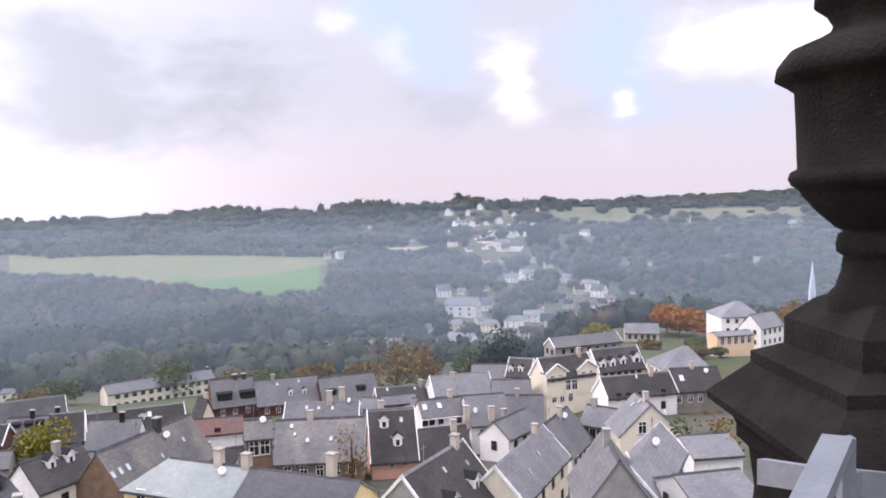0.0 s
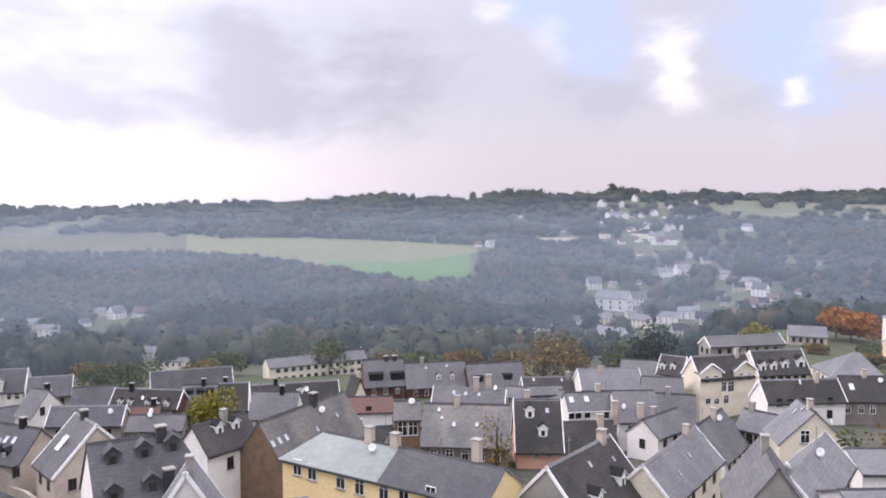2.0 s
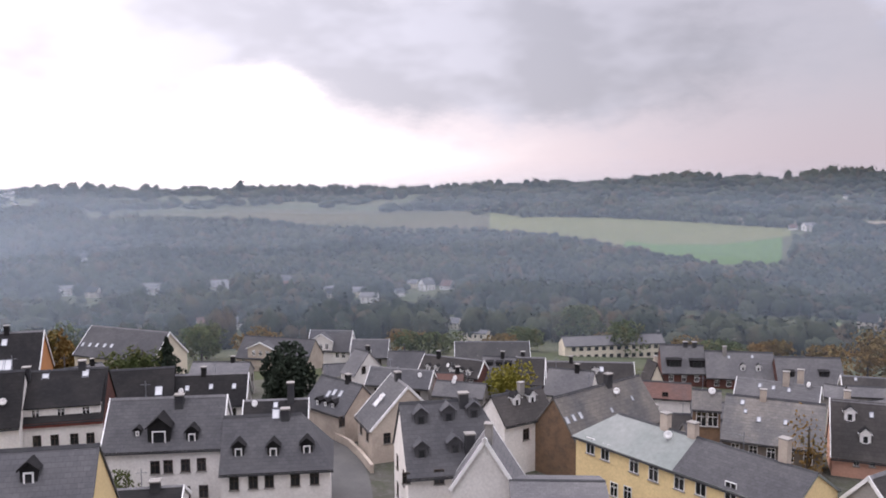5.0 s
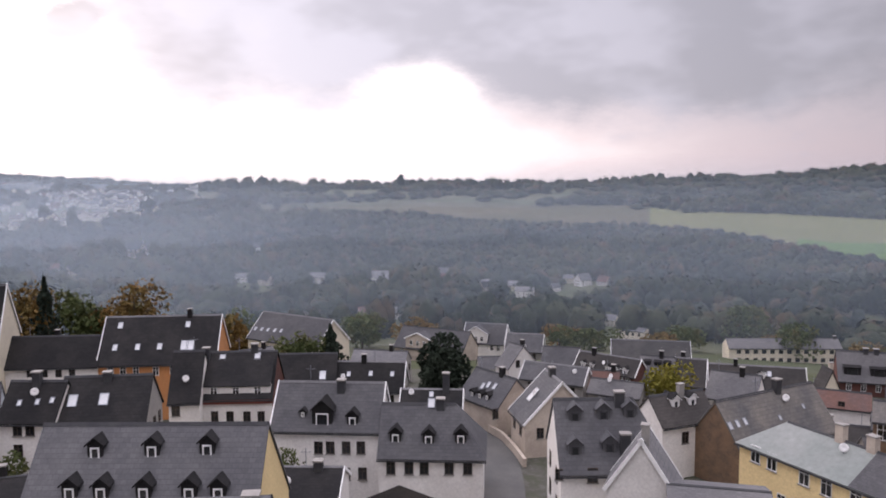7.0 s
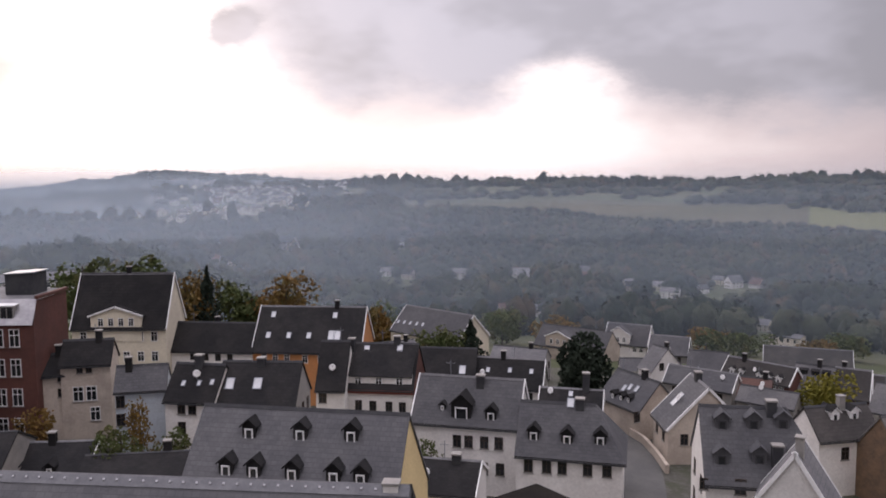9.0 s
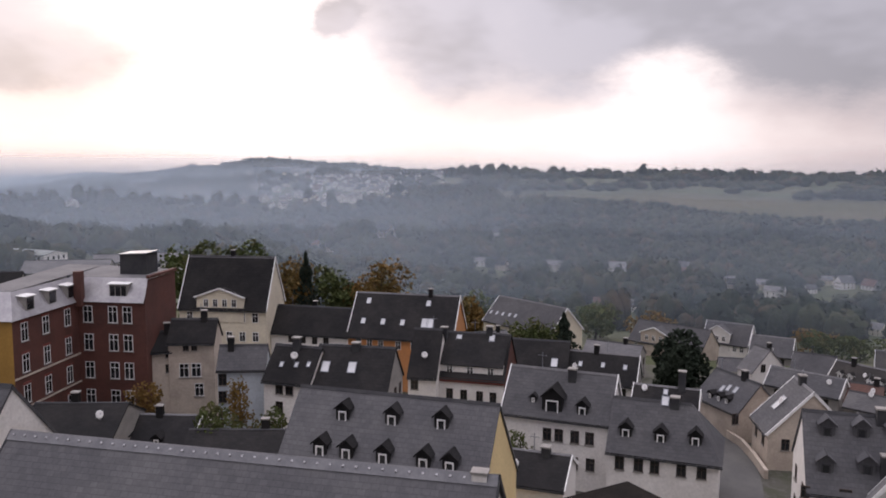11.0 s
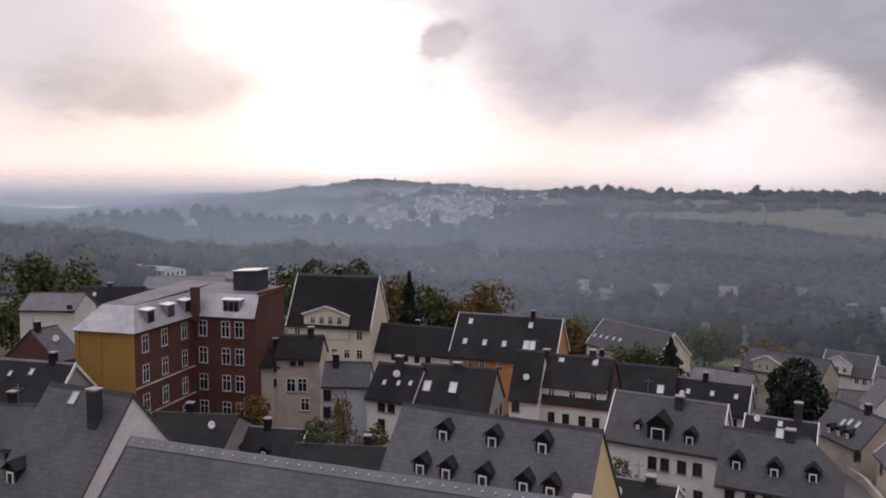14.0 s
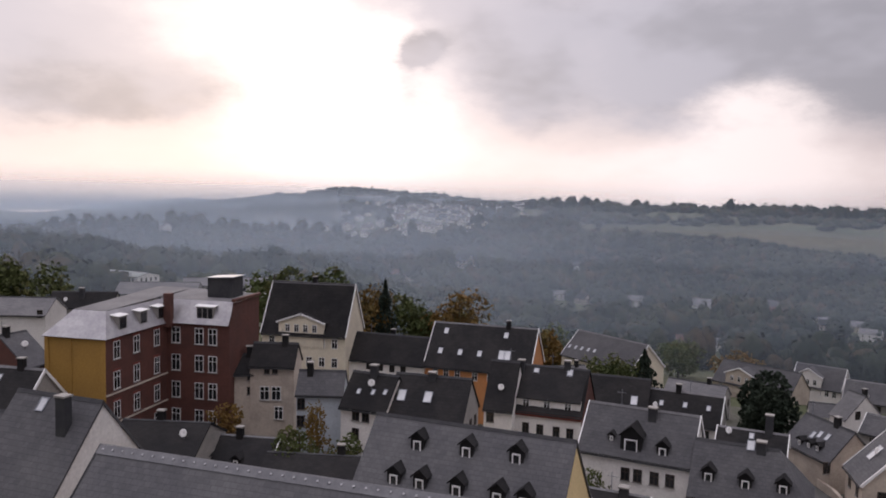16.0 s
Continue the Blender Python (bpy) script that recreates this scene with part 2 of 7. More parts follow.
LEAF = {
    "forest": foliage("forest_leaves", (0.018, 0.027, 0.020), (0.040, 0.046, 0.026), (0.075, 0.050, 0.030), 0.10),
    "dark": foliage("dark_needles", (0.030, 0.042, 0.030), (0.038, 0.05, 0.034), (0.033, 0.046, 0.033), 0.5),
    "green": foliage("green_leaves", (0.085, 0.11, 0.04), (0.10, 0.115, 0.045), (0.14, 0.12, 0.045), 0.5),
    "yellow": foliage("yellow_leaves", (0.22, 0.20, 0.035), (0.26, 0.22, 0.04), (0.16, 0.17, 0.04), 0.5),
    "orange": foliage("orange_leaves", (0.33, 0.13, 0.03), (0.28, 0.12, 0.035), (0.20, 0.10, 0.04), 0.5),
    "brown": foliage("brown_leaves", (0.21, 0.125, 0.04), (0.17, 0.12, 0.045), (0.13, 0.12, 0.045), 0.5),
}


# ---- lie of the land ----
SKY_AZ = (-180, -60, -28, -18, -12, -1, 9, 15, 24, 37, 45, 56, 62, 71.5, 76, 84, 92, 110, 180)
SKY_UP = (0.0, 0.0, 0.008, 0.002, -0.003, -0.004, -0.012, -0.007, -0.018, -0.023, -0.022, -0.020, -0.019, -0.005, -0.013, -0.028, -0.048, -0.03, 0.0)
EYE_Z = 35.0


def smooth(a, b, v):
    s = np.clip((v - a) / (b - a), 0, 1)
    return s * s * (3 - 2 * s)


def height(x, y):
    """Ground height: the town on its spur, the valley, the slope beyond and the ridge."""
    x, y = np.asarray(x, float), np.asarray(y, float)
    az, r = np.degrees(np.arctan2(-x, y)), np.hypot(x, y)
    high = smooth(62, 80, az) * (1 - smooth(120, 150, az))
    spur = np.interp(r, (0, 105, 180, 285, 400, 470), (0, 0, -9, -29, -43, -45))
    spur_left = np.interp(r, (0, 105, 180, 300, 420, 700, 850), (1, 2, 0, -7, -14, -44, -47))
    spur_right = np.interp(r, (0, 110, 200, 330, 470), (0, 0, -5, -15, -45))
    right = smooth(4, 13, -az) * smooth(-140, -100, az)
    spur = spur * (1 - right) + spur_right * right
    z = spur * (1 - high) + spur_left * high
    far = 1500 + 500 * smooth(0, 25, -az) + 1000 * smooth(55, 75, az)
    top = EYE_Z + far * np.interp(az, SKY_AZ, SKY_UP)
    mid = np.interp(az, (-30, -12, 0, 20, 60, 80), (-14, -24, -24, -21, -14, -24))
    s = np.clip((r - 650) / 400, 0, 1)
    z = z + (mid + 45) * s * s * (3 - 2 * s)
    s = np.clip((r - 1000) / (far - 1000), 0, 1)
    z = z + (top - mid) * s * s * (3 - 2 * s)
    z = z + 5 * smooth(420, 600, r) * (1 - smooth(1100, 1500, r)) * (np.sin(x * 0.011 + y * 0.006) + np.sin(y * 0.017 - x * 0.004 + 2)) * 0.6
    knoll = np.interp(az, (79, 82.7, 85.6, 87.7, 91, 94, 100, 115, 140), (0, 7, 10, 15, 22, 27, 32, 32, 0))
    z = z + knoll * np.exp(-((r - 570) / 110) ** 2)
    z = z - 60 * smooth(far, far + 900, r)
    # a pale ridge far down the valley
    ridge = EYE_Z + 4200 * np.interp(az, (70, 79, 83, 87.6, 90, 92.3, 94.2, 100, 130), (-0.06, -0.021, -0.0163, -0.0227, -0.031, -0.036, -0.0326, -0.028, -0.04))
    return np.where(r > 3200, np.maximum(z, ridge - 70 * ((r - 4200) / 700) ** 2), z)


# ---- shapes ----
class Shape:
    """Faces gathered into one mesh, with a material slot for each face."""

    def __init__(self):
        self.v, self.f, self.m = [], [], []

    def face(self, pts, slot=0):
        k = len(self.v)
        self.v += [tuple(p) for p in pts]
        self.f.append(tuple(range(k, k + len(pts))))
        self.m.append(slot)

    def box(self, x0, y0, z0, x1, y1, z1, slot=0):
        k = len(self.v)
        self.v += [(x, y, z) for z in (z0, z1) for y in (y0, y1) for x in (x0, x1)]
        for q in ((0, 2, 3, 1), (4, 5, 7, 6), (0, 1, 5, 4), (1, 3, 7, 5), (3, 2, 6, 7), (2, 0, 4, 6)):
            self.f.append(tuple(k + i for i in q))
            self.m.append(slot)
        return self

    def slab(self, pts, thick, slot=0):
        """A flat polygon (seen from above, anticlockwise) thickened downwards along its normal."""
        p = [Vector(q) for q in pts]
        n = (p[1] - p[0]).cross(p[2] - p[0]).normalized() * thick
        low = [q - n for q in p]
        k, c = len(self.v), len(p)
        self.v += [tuple(q) for q in p + low]
        self.f += [tuple(range(k, k + c)), tuple(range(k + 2 * c - 1, k + c - 1, -1))]
        self.f += [(k + i, k + c + i, k + c + (i + 1) % c, k + (i + 1) % c) for i in range(c)]
        self.m += [slot] * (c + 2)
        return self

    def mesh(self, name, *mats):
        me = bpy.data.meshes.new(name)
        me.from_pydata(self.v, [], self.f)
        for m in mats:
            me.materials.append(m)
        me.polygons.foreach_set("material_index", self.m)
        me.update()
        return me


def part(name, shape, mats, parent, label="", at=None):
    me = shape if isinstance(shape, bpy.types.Mesh) else shape.mesh(name, *(mats if isinstance(mats, (list, tuple)) else [mats]))
    ob = new(name, me)
    ob.parent = parent
    if at is not None:
        ob.matrix_basis = at
    if label:
        tagged(ob, label=label)
    return ob


def thing(name, label, category, m=None, group="", kind=""):
    ob = new(name)
    if m is not None:
        ob.matrix_basis = m
    return tagged(ob, label, category, group, kind)


def turned(profile, k=48, name="urn", mat=None):
    """A round moulded body from heights and radii."""
    s = Shape()
    for (z0, q0), (z1, q1) in zip(profile, profile[1:]):
        for i in range(k):
            a, b = (2 * math.pi * j / k for j in (i, i + 1))
            s.face([(q0 * math.cos(a), q0 * math.sin(a), z0), (q0 * math.cos(b), q0 * math.sin(b), z0), (q1 * math.cos(b), q1 * math.sin(b), z1), (q1 * math.cos(a), q1 * math.sin(a), z1)])
    me = s.mesh(name, mat or M["stone"])
    bm = bmesh.new()
    bm.from_mesh(me)
    bmesh.ops.remove_doubles(bm, verts=bm.verts, dist=1e-5)
    bm.to_mesh(me)
    bm.free()
    me.polygons.foreach_set("use_smooth", [True] * len(me.polygons))
    return me


CACHE = {}


def grille(xs, zs, holes, y0, y1):
    """A frame in one piece: a slab cut by xs and zs, with some cells left open."""
    s = Shape()
    nx, nz = len(xs), len(zs)
    s.v = [(x, y, z) for y in (y0, y1) for z in zs for x in xs]

    def at(i, j, k):
        return k * nx * nz + j * nx + i

    def solid(i, j):
        return 0 <= i < nx - 1 and 0 <= j < nz - 1 and (i, j) not in holes

    for i in range(nx - 1):
        for j in range(nz - 1):
            if not solid(i, j):
                continue
            q = (at(i, j, 0), at(i + 1, j, 0), at(i + 1, j + 1, 0), at(i, j + 1, 0))
            p = tuple(n + nx * nz for n in q)
            s.f += [q, p[::-1]]
            s.m += [0, 0]
            for (di, dj), (m, n) in (((0, -1), (0, 1)), ((1, 0), (1, 2)), ((0, 1), (2, 3)), ((-1, 0), (3, 0))):
                if not solid(i + di, j + dj):
                    s.f.append((q[n], q[m], p[m], p[n]))
                    s.m.append(0)
    return s


def window_meshes(w, h, frame_mat="trim"):
    key = (w, h, frame_mat)
    if key not in CACHE:
        e, d = 0.07, 0.06
        a, b = w / 2, h / 2
        s = grille([-a, -a + e, -0.03, 0.03, a - e, a], [-b, -b + e, b * 0.3, b * 0.3 + 0.06, b - e, b], {(1, 1), (1, 3), (3, 1), (3, 3)}, -d, 0.02)
        sill = Shape().box(-a - 0.08, -d - 0.09, -b - 0.09, a + 0.08, 0.0, -b - 0.003)
        CACHE[key] = (s.mesh("window", M[frame_mat]), Shape().box(-a + e / 2, -0.035, -b + e / 2, a - e / 2, -0.012, b - e / 2).mesh("pane", M["glass"]), sill.mesh("sill", M["grey"]))
    return CACHE[key]


def window(parent, w, h, at, frame_mat="trim", sill=True):
    f, p, s = window_meshes(w, h, frame_mat)
    ob = part("window", f, None, parent, at=at)
    part("pane", p, None, ob)
    if sill:
        part("sill", s, None, ob)
    return ob


def dormer(parent, x, y, z, side, size, style, slope, roof_mat):
    """A dormer whose window is centred on the roof at x, y, z; side -1 looks to the front."""
    w, h = 1.15 * size, 1.35 * size
    if style == "box":
        w, h = 1.5 * size, 1.15 * size
    back = (h * 0.5 + 0.5 * w) / max(slope, 0.3) + 0.6
    s = Shape()
    f = -0.35
    s.box(-w / 2, f, -h / 2 - 0.35, w / 2, back * 0.75, h / 2, 0)
    o = 0.14
    if style == "box":
        s.slab([(-w / 2 - o, f - 0.25, h / 2 + 0.02), (w / 2 + o, f - 0.25, h / 2 + 0.02), (w / 2 + o, back * 0.9, h / 2 + 0.42), (-w / 2 - o, back * 0.9, h / 2 + 0.42)], 0.1, 1)
    else:
        top = h / 2 + 0.45 * w
        for k in (-1, 1):
            q = [(k * (w / 2 + o), f - 0.2, h / 2 - 0.1), (0, f - 0.2, top), (0, back, top), (k * (w / 2 + o), back * 0.8, h / 2 - 0.1)]
            s.slab(q if k < 0 else q[::-1], -0.09 if k < 0 else -0.09, 2 if style == "white" else 1)
            s.slab([(a, b, c + 0.09) for a, b, c in (q if k < 0 else q[::-1])][::-1], 0.05, 1)
        s.face([(-w / 2, f, h / 2), (w / 2, f, h / 2), (0, f, top - 0.05)], 0)
    cheek = M["trim"] if style == "white" else M["slate"] if style == "grey" else M["slate_dark"]
    turn = 0 if side < 0 else 180
    ob = part("dormer", s, [cheek, M["slate"] if style == "grey" else M["slate_dark"], M["trim"]], parent, at=pose(x, y, z, 0, 0, turn))
    ww, hh = round(w * 0.62, 2), round(h * 0.74, 2)
    e = 0.12 if style != "box" else 0.07
    win = grille([-ww / 2, -ww / 2 + e, ww / 2 - e, ww / 2], [-hh / 2, -hh / 2 + e, hh / 2 - e, hh / 2], {(1, 1)}, f - 0.07, f - 0.002)
    part("window", win, M["dark"] if style in ("box", "grey") else M["trim"], ob)
    part("pane", Shape().box(-ww / 2 + e / 2, f - 0.035, -hh / 2 + e / 2, ww / 2 - e / 2, f - 0.004, hh / 2 - e / 2), M["glass"], ob)


def house(x, y, z, yaw, long, deep, eave, ridge, wall, roof, label="", hip=(0, 0), verge="", windows=(), dormers=(), dormer_style="pointed",
          skylights=(), chimneys=(), pediments=(), gable_wall="", band=""):
    """A pitched house. Its front faces local -y; long runs along the ridge."""
    top = thing("house", label, "house", pose(x, y, z, 0, 0, yaw))
    a, b = long / 2, deep / 2
    slope = (ridge - eave) / b
    wm, gm, rm = M[wall], M[gable_wall or wall], M[roof]
    s = Shape()
    s.face([(-a, -b, 0), (a, -b, 0), (a, -b, eave), (-a, -b, eave)])
    s.face([(a, b, 0), (-a, b, 0), (-a, b, eave), (a, b, eave)])
    for k, hp in ((-1, hip[0]), (1, hip[1])):
        pts = [(k * a, k * -b, 0), (k * a, k * b, 0), (k * a, k * b, eave)]
        if not hp:
            pts.append((k * a, 0, ridge - 0.06))
        pts.append((k * a, k * -b, eave))
        s.face(pts, 1)
    s.face([(-a, -b, 0), (-a, b, 0), (a, b, 0), (a, -b, 0)])
    part("wall", s, [wm, gm], top)
    o, g = 0.35, 0.14
    low = eave - o * slope
    x0, x1 = -a - (o if hip[0] else g), a + (o if hip[1] else g)
    r0, r1 = (-a + hip[0] if hip[0] else x0), (a - hip[1] if hip[1] else x1)
    lift = 0.16
    for k in (-1, 1):
        q = [(x0, k * (b + o), low + lift), (x1, k * (b + o), low + lift), (r1, 0, ridge + lift), (r0, 0, ridge + lift)]
        part("roof", Shape().slab(q if k < 0 else q[::-1], 0.18), rm, top)
    for k, hp, xe, xr in ((-1, hip[0], x0, r0), (1, hip[1], x1, r1)):
        if hp:
            q = [(xe, -k * (b + o), low + lift), (xe, k * (b + o), low + lift), (xr, 0, ridge + lift)]
            part("roof", Shape().slab(q, 0.18), rm, top)
        elif verge:
            vm = M["trim"] if verge == "white" else M["dark"]
            for j in (-1, 1):
                v = Shape()
                e0, e1 = sorted((xe - 0.02 * k, xe + 0.10 * k))
                q = [(e0, j * (b + o), low + lift + 0.07), (e1, j * (b + o), low + lift + 0.07), (e1, 0, ridge + lift + 0.07), (e0, 0, ridge + lift + 0.07)]
                v.slab(q if j < 0 else q[::-1], 0.3)
                part("verge", v, vm, top, "white verge board" if verge == "white" else "")
    cap = Shape()
    for k in (-1, 1):
        q = [(r0, k * 0.22, ridge + lift - 0.22 * slope + 0.05), (r1, k * 0.22, ridge + lift - 0.22 * slope + 0.05), (r1, 0, ridge + lift + 0.06), (r0, 0, ridge + lift + 0.06)]
        cap.slab(q if k < 0 else q[::-1], 0.06)
    part("ridge_cap", cap, M["slate_light"] if verge else M["dark"], top)
    if verge == "dark":
        for k in (-1, 1):
            e = 0.75 / math.hypot(1, slope)
            q = [(r0, k * e, ridge + lift - e * slope + 0.07), (r1, k * e, ridge + lift - e * slope + 0.07), (r1, k * 0.1, ridge + lift - 0.1 * slope + 0.1), (r0, k * 0.1, ridge + lift - 0.1 * slope + 0.1)]
            strip = part("ridge_flashing", Shape().slab(q if k < 0 else q[::-1], 0.05), M["flashing"], top, "grey metal ridge flashing with rivets")
            knob = Shape().box(-0.06, -0.06, -0.02, 0.06, 0.06, 0.05).mesh("rivet", M["zinc"])
            for i in range(int((r1 - r0) / 0.8)):
                part("rivet", knob, None, strip, at=pose(r0 + 0.4 + 0.8 * i, k * e * 0.55, ridge + lift - e * 0.55 * slope + 0.12, k * -math.degrees(math.atan(slope))))
    gut = Shape()
    gut.box(x0, -b - o - 0.1, low + lift - 0.24, x1, -b - o + 0.03, low + lift - 0.1)
    part("gutter", gut, M["trim"] if band == "white" else M["dark"], top)
    if band == "red":
        part("cornice", Shape().box(-a, -b - 0.3, eave - 0.75, a, -b - 0.003, eave - 0.15), M["redtrim"], top, "red painted cornice")
        part("attic", Shape().box(-a * 0.97, -b + 0.35, eave - 0.1, a * 0.95, -b * 0.2, eave + 1.5), M["white"], top, "white attic storey")
        part("attic_roof", Shape().slab([(-a * 0.99, -b + 0.05, eave + 1.5), (a * 0.97, -b + 0.05, eave + 1.5), (a * 0.97, -b * 0.1, eave + 4.45), (-a * 0.99, -b * 0.1, eave + 4.45)], 0.14), rm, top)
        for i in range(3):
            window(top, 0.9, 1.1, pose((-0.6 + 0.6 * i) * a, -b + 0.34, eave + 0.75))
    for side, u, h, ww, hh in windows:
        m = {"f": pose(u, -b, h), "b": pose(u, b, h, 0, 0, 180), "l": pose(-a, u, h, 0, 0, -90), "r": pose(a, u, h, 0, 0, 90)}[side]
        window(top, ww, hh, m, "frame" if wall in ("white", "cream", "beige", "grey", "paleblue") and hh < 1.6 and not pediments else "trim", math.hypot(x, y) < 112)
    for u, v, h, side, size in dormers:
        dormer(top, u, v, h, side, size, dormer_style, slope, rm)
    tilt = math.degrees(math.atan(slope))
    for u, v, h, side, size in skylights:
        w, t = 0.78 * size / 0.8 / 2, 1.15 * size / 0.8 / 2
        sk = part("skylight", grille([-w, -w + 0.08, w - 0.08, w], [-t, -t + 0.08, t - 0.08, t], {(1, 1)}, -0.12, 0.0), M["steel"], top,
                  at=pose(u, v, h + lift - 0.02, 0, 0, 0 if side < 0 else 180) @ pose(0, 0, 0, tilt - 90))
        part("pane", Shape().box(-w + 0.04, -0.08, -t + 0.04, w - 0.04, -0.01, t - 0.04), M["skyglass_sheen"], sk)
    for u, v, h, tall in chimneys:
        c = Shape()
        c.box(-0.42, -0.36, -1.2, 0.42, 0.36, tall)
        ch = part("chimney", c, M["white"] if verge == "dark" else M["dark"] if x < -34 else M["beige"], top, at=pose(u, v, h))
        part("cap", Shape().box(-0.5, -0.44, tall, 0.5, 0.44, tall + 0.14), M["grey"], ch)
    # roof clutter: a stack, an aerial or a dish on the ridge of most houses
    dice = random.Random(int(abs(x * 37 + y * 11)))
    if ridge - eave > 1.5 and math.hypot(x, y) < 175 and verge != "dark":
        if not chimneys and dice.random() < 0.75:
            ch = part("chimney", Shape().box(-0.35, -0.3, -1.5, 0.35, 0.3, 1.1), M["slate_dark"] if x < -50 else M["beige"] if dice.random() < 0.6 else M["grey"], top, at=pose(dice.uniform(-0.35, 0.35) * long, dice.uniform(-0.5, 0.3), ridge))
            part("cap", Shape().box(-0.42, -0.37, 1.1, 0.42, 0.37, 1.22), M["grey"], ch)
        if dice.random() < 0.45:
            pole = part("aerial", Shape().box(-0.03, -0.03, -0.4, 0.03, 0.03, 1.9), M["steel"], top, at=pose(dice.uniform(-0.4, 0.4) * long, 0, ridge))
            part("aerial_bar", Shape().box(-0.5, -0.02, 1.5, 0.5, 0.02, 1.54), M["steel"], pole)
        if dice.random() < 0.3:
            v = dice.uniform(0.2, 0.75)
            spot = (dice.uniform(-0.4, 0.4) * long, -b * v, eave + (1 - v) * b * slope + 0.75)
            part("dish", turned([(0, 0.01), (0.05, 0.22), (0.14, 0.42), (0.16, 0.42), (0.07, 0.22), (0.03, 0.01)], 14, "dish", M["trim"]), None, top, "white satellite dish",
                 at=pose(*spot, 75, 0, dice.uniform(-50, 50)))
            part("dish_arm", Shape().box(-0.03, -0.03, -0.9, 0.03, 0.03, 0.1), M["steel"], top, at=pose(*spot))
    for u, h, wide, tall in pediments:
        pd = Shape()
        w = wide / 2
        z0, z1 = h - tall * 0.5, h + tall * 0.2
        pd.box(-w, 0, z0 - 1.5, w, b * 0.9, z1)
        pd.face([(-w, 0, z1), (w, 0, z1), (0, 0, h + tall * 0.55)])
        bay = part("front_gable", pd, wm, top, at=pose(u, -b - 0.12, 0))
        rf, board = Shape(), Shape()
        peak = h + tall * 0.58
        reach = min(b, max(0.8, (peak - eave) / slope + 0.4))
        for k in (-1, 1):
            q = [(k * (w + 0.25), -0.2, z1 - 0.1), (0, -0.2, peak), (0, reach, peak), (k * (w + 0.25), reach * 0.6, z1 - 0.1)]
            rf.slab(q[::-1] if k < 0 else q, 0.14)
            q = [(k * (w + 0.3), -0.32, z1 - 0.12), (0, -0.32, peak + 0.03), (0, -0.2, peak + 0.03), (k * (w + 0.3), -0.2, z1 - 0.12)]
            board.slab(q[::-1] if k < 0 else q, 0.28)
        part("gable_roof", rf, rm, bay)
        part("bargeboard", board, M["trim"], bay)
        n = max(2, int(wide / 2))
        for i in range(n):
            cx = (i + 0.5) / n * wide * 0.8 - wide * 0.4
            part("window", window_meshes(0.85, 1.3)[0], None, bay, at=pose(cx, 0, h - 0.2))
            part("pane", window_meshes(0.85, 1.3)[1], None, bay, at=pose(cx, 0, h - 0.2))
    return top


# ---- trees ----
def crown_mesh(seed, wide, tall, mat, n=520, leaf=0.75, cone=False):
    """An uneven crown of many small leaf clumps round a dark inside."""
    rng = np.random.default_rng(seed)
    s = Shape()
    lobes = [(rng.uniform(-0.28, 0.28), rng.uniform(-0.28, 0.28), rng.uniform(0.3, 0.78), rng.uniform(0.2, 0.34)) for _ in range(9)]
    for i in range(n):
        if cone:
            h = rng.random() ** 1.3
            rad = (1 - h) * 0.5 * (0.75 + 0.25 * math.sin(h * 26)) * rng.random() ** 0.4
            t = rng.uniform(0, 6.283)
            p = Vector((rad * math.cos(t), rad * math.sin(t), 0.06 + h * 0.94))
        else:
            cx, cy, cz, cr = lobes[i % 9]
            d = Vector(rng.normal(size=3)).normalized() * cr * (0.6 + 0.45 * rng.random())
            p = Vector((cx, cy, cz)) + Vector((d.x, d.y, d.z * 0.8))
        p = Vector((p.x * wide, p.y * wide, max(0.12, p.z) * tall))
        for _ in range(2):
            u = Vector(rng.normal(size=3)).normalized() * leaf * rng.uniform(0.5, 1.0)
            w = u.cross(Vector(rng.normal(size=3))).normalized() * leaf * rng.uniform(0.4, 0.9)
            s.face([p - u, p - w * 0.8, p + u, p + w], 0)
    return s.mesh("crown", mat)


def tree(x, y, tall, wide, leaf, label, seed, cone=False, n=520, sunk=0.0, size=0.75):
    n, size = int(n * 2.2), size * 0.6
    z = float(height(x, y))
    top = thing("tree", label, "tree", pose(x, y, z - sunk))
    t = Shape()
    k, rings = 8, ((0.0, 0.035), (0.12, 0.026), (0.45, 0.018), (0.8, 0.006))
    for (h0, q0), (h1, q1) in zip(rings, rings[1:]):
        for i in range(k):
            c = [(math.cos(6.2832 * j / k), math.sin(6.2832 * j / k)) for j in (i, i + 1)]
            t.face([(c[0][0] * q0 * tall, c[0][1] * q0 * tall, h0 * tall), (c[1][0] * q0 * tall, c[1][1] * q0 * tall, h0 * tall),
                    (c[1][0] * q1 * tall, c[1][1] * q1 * tall, h1 * tall), (c[0][0] * q1 * tall, c[0][1] * q1 * tall, h1 * tall)])
    part("trunk", t, M["bark"], top)
    part("crown", crown_mesh(seed, wide, tall, LEAF[leaf], n, size, cone), None, top)
    return top


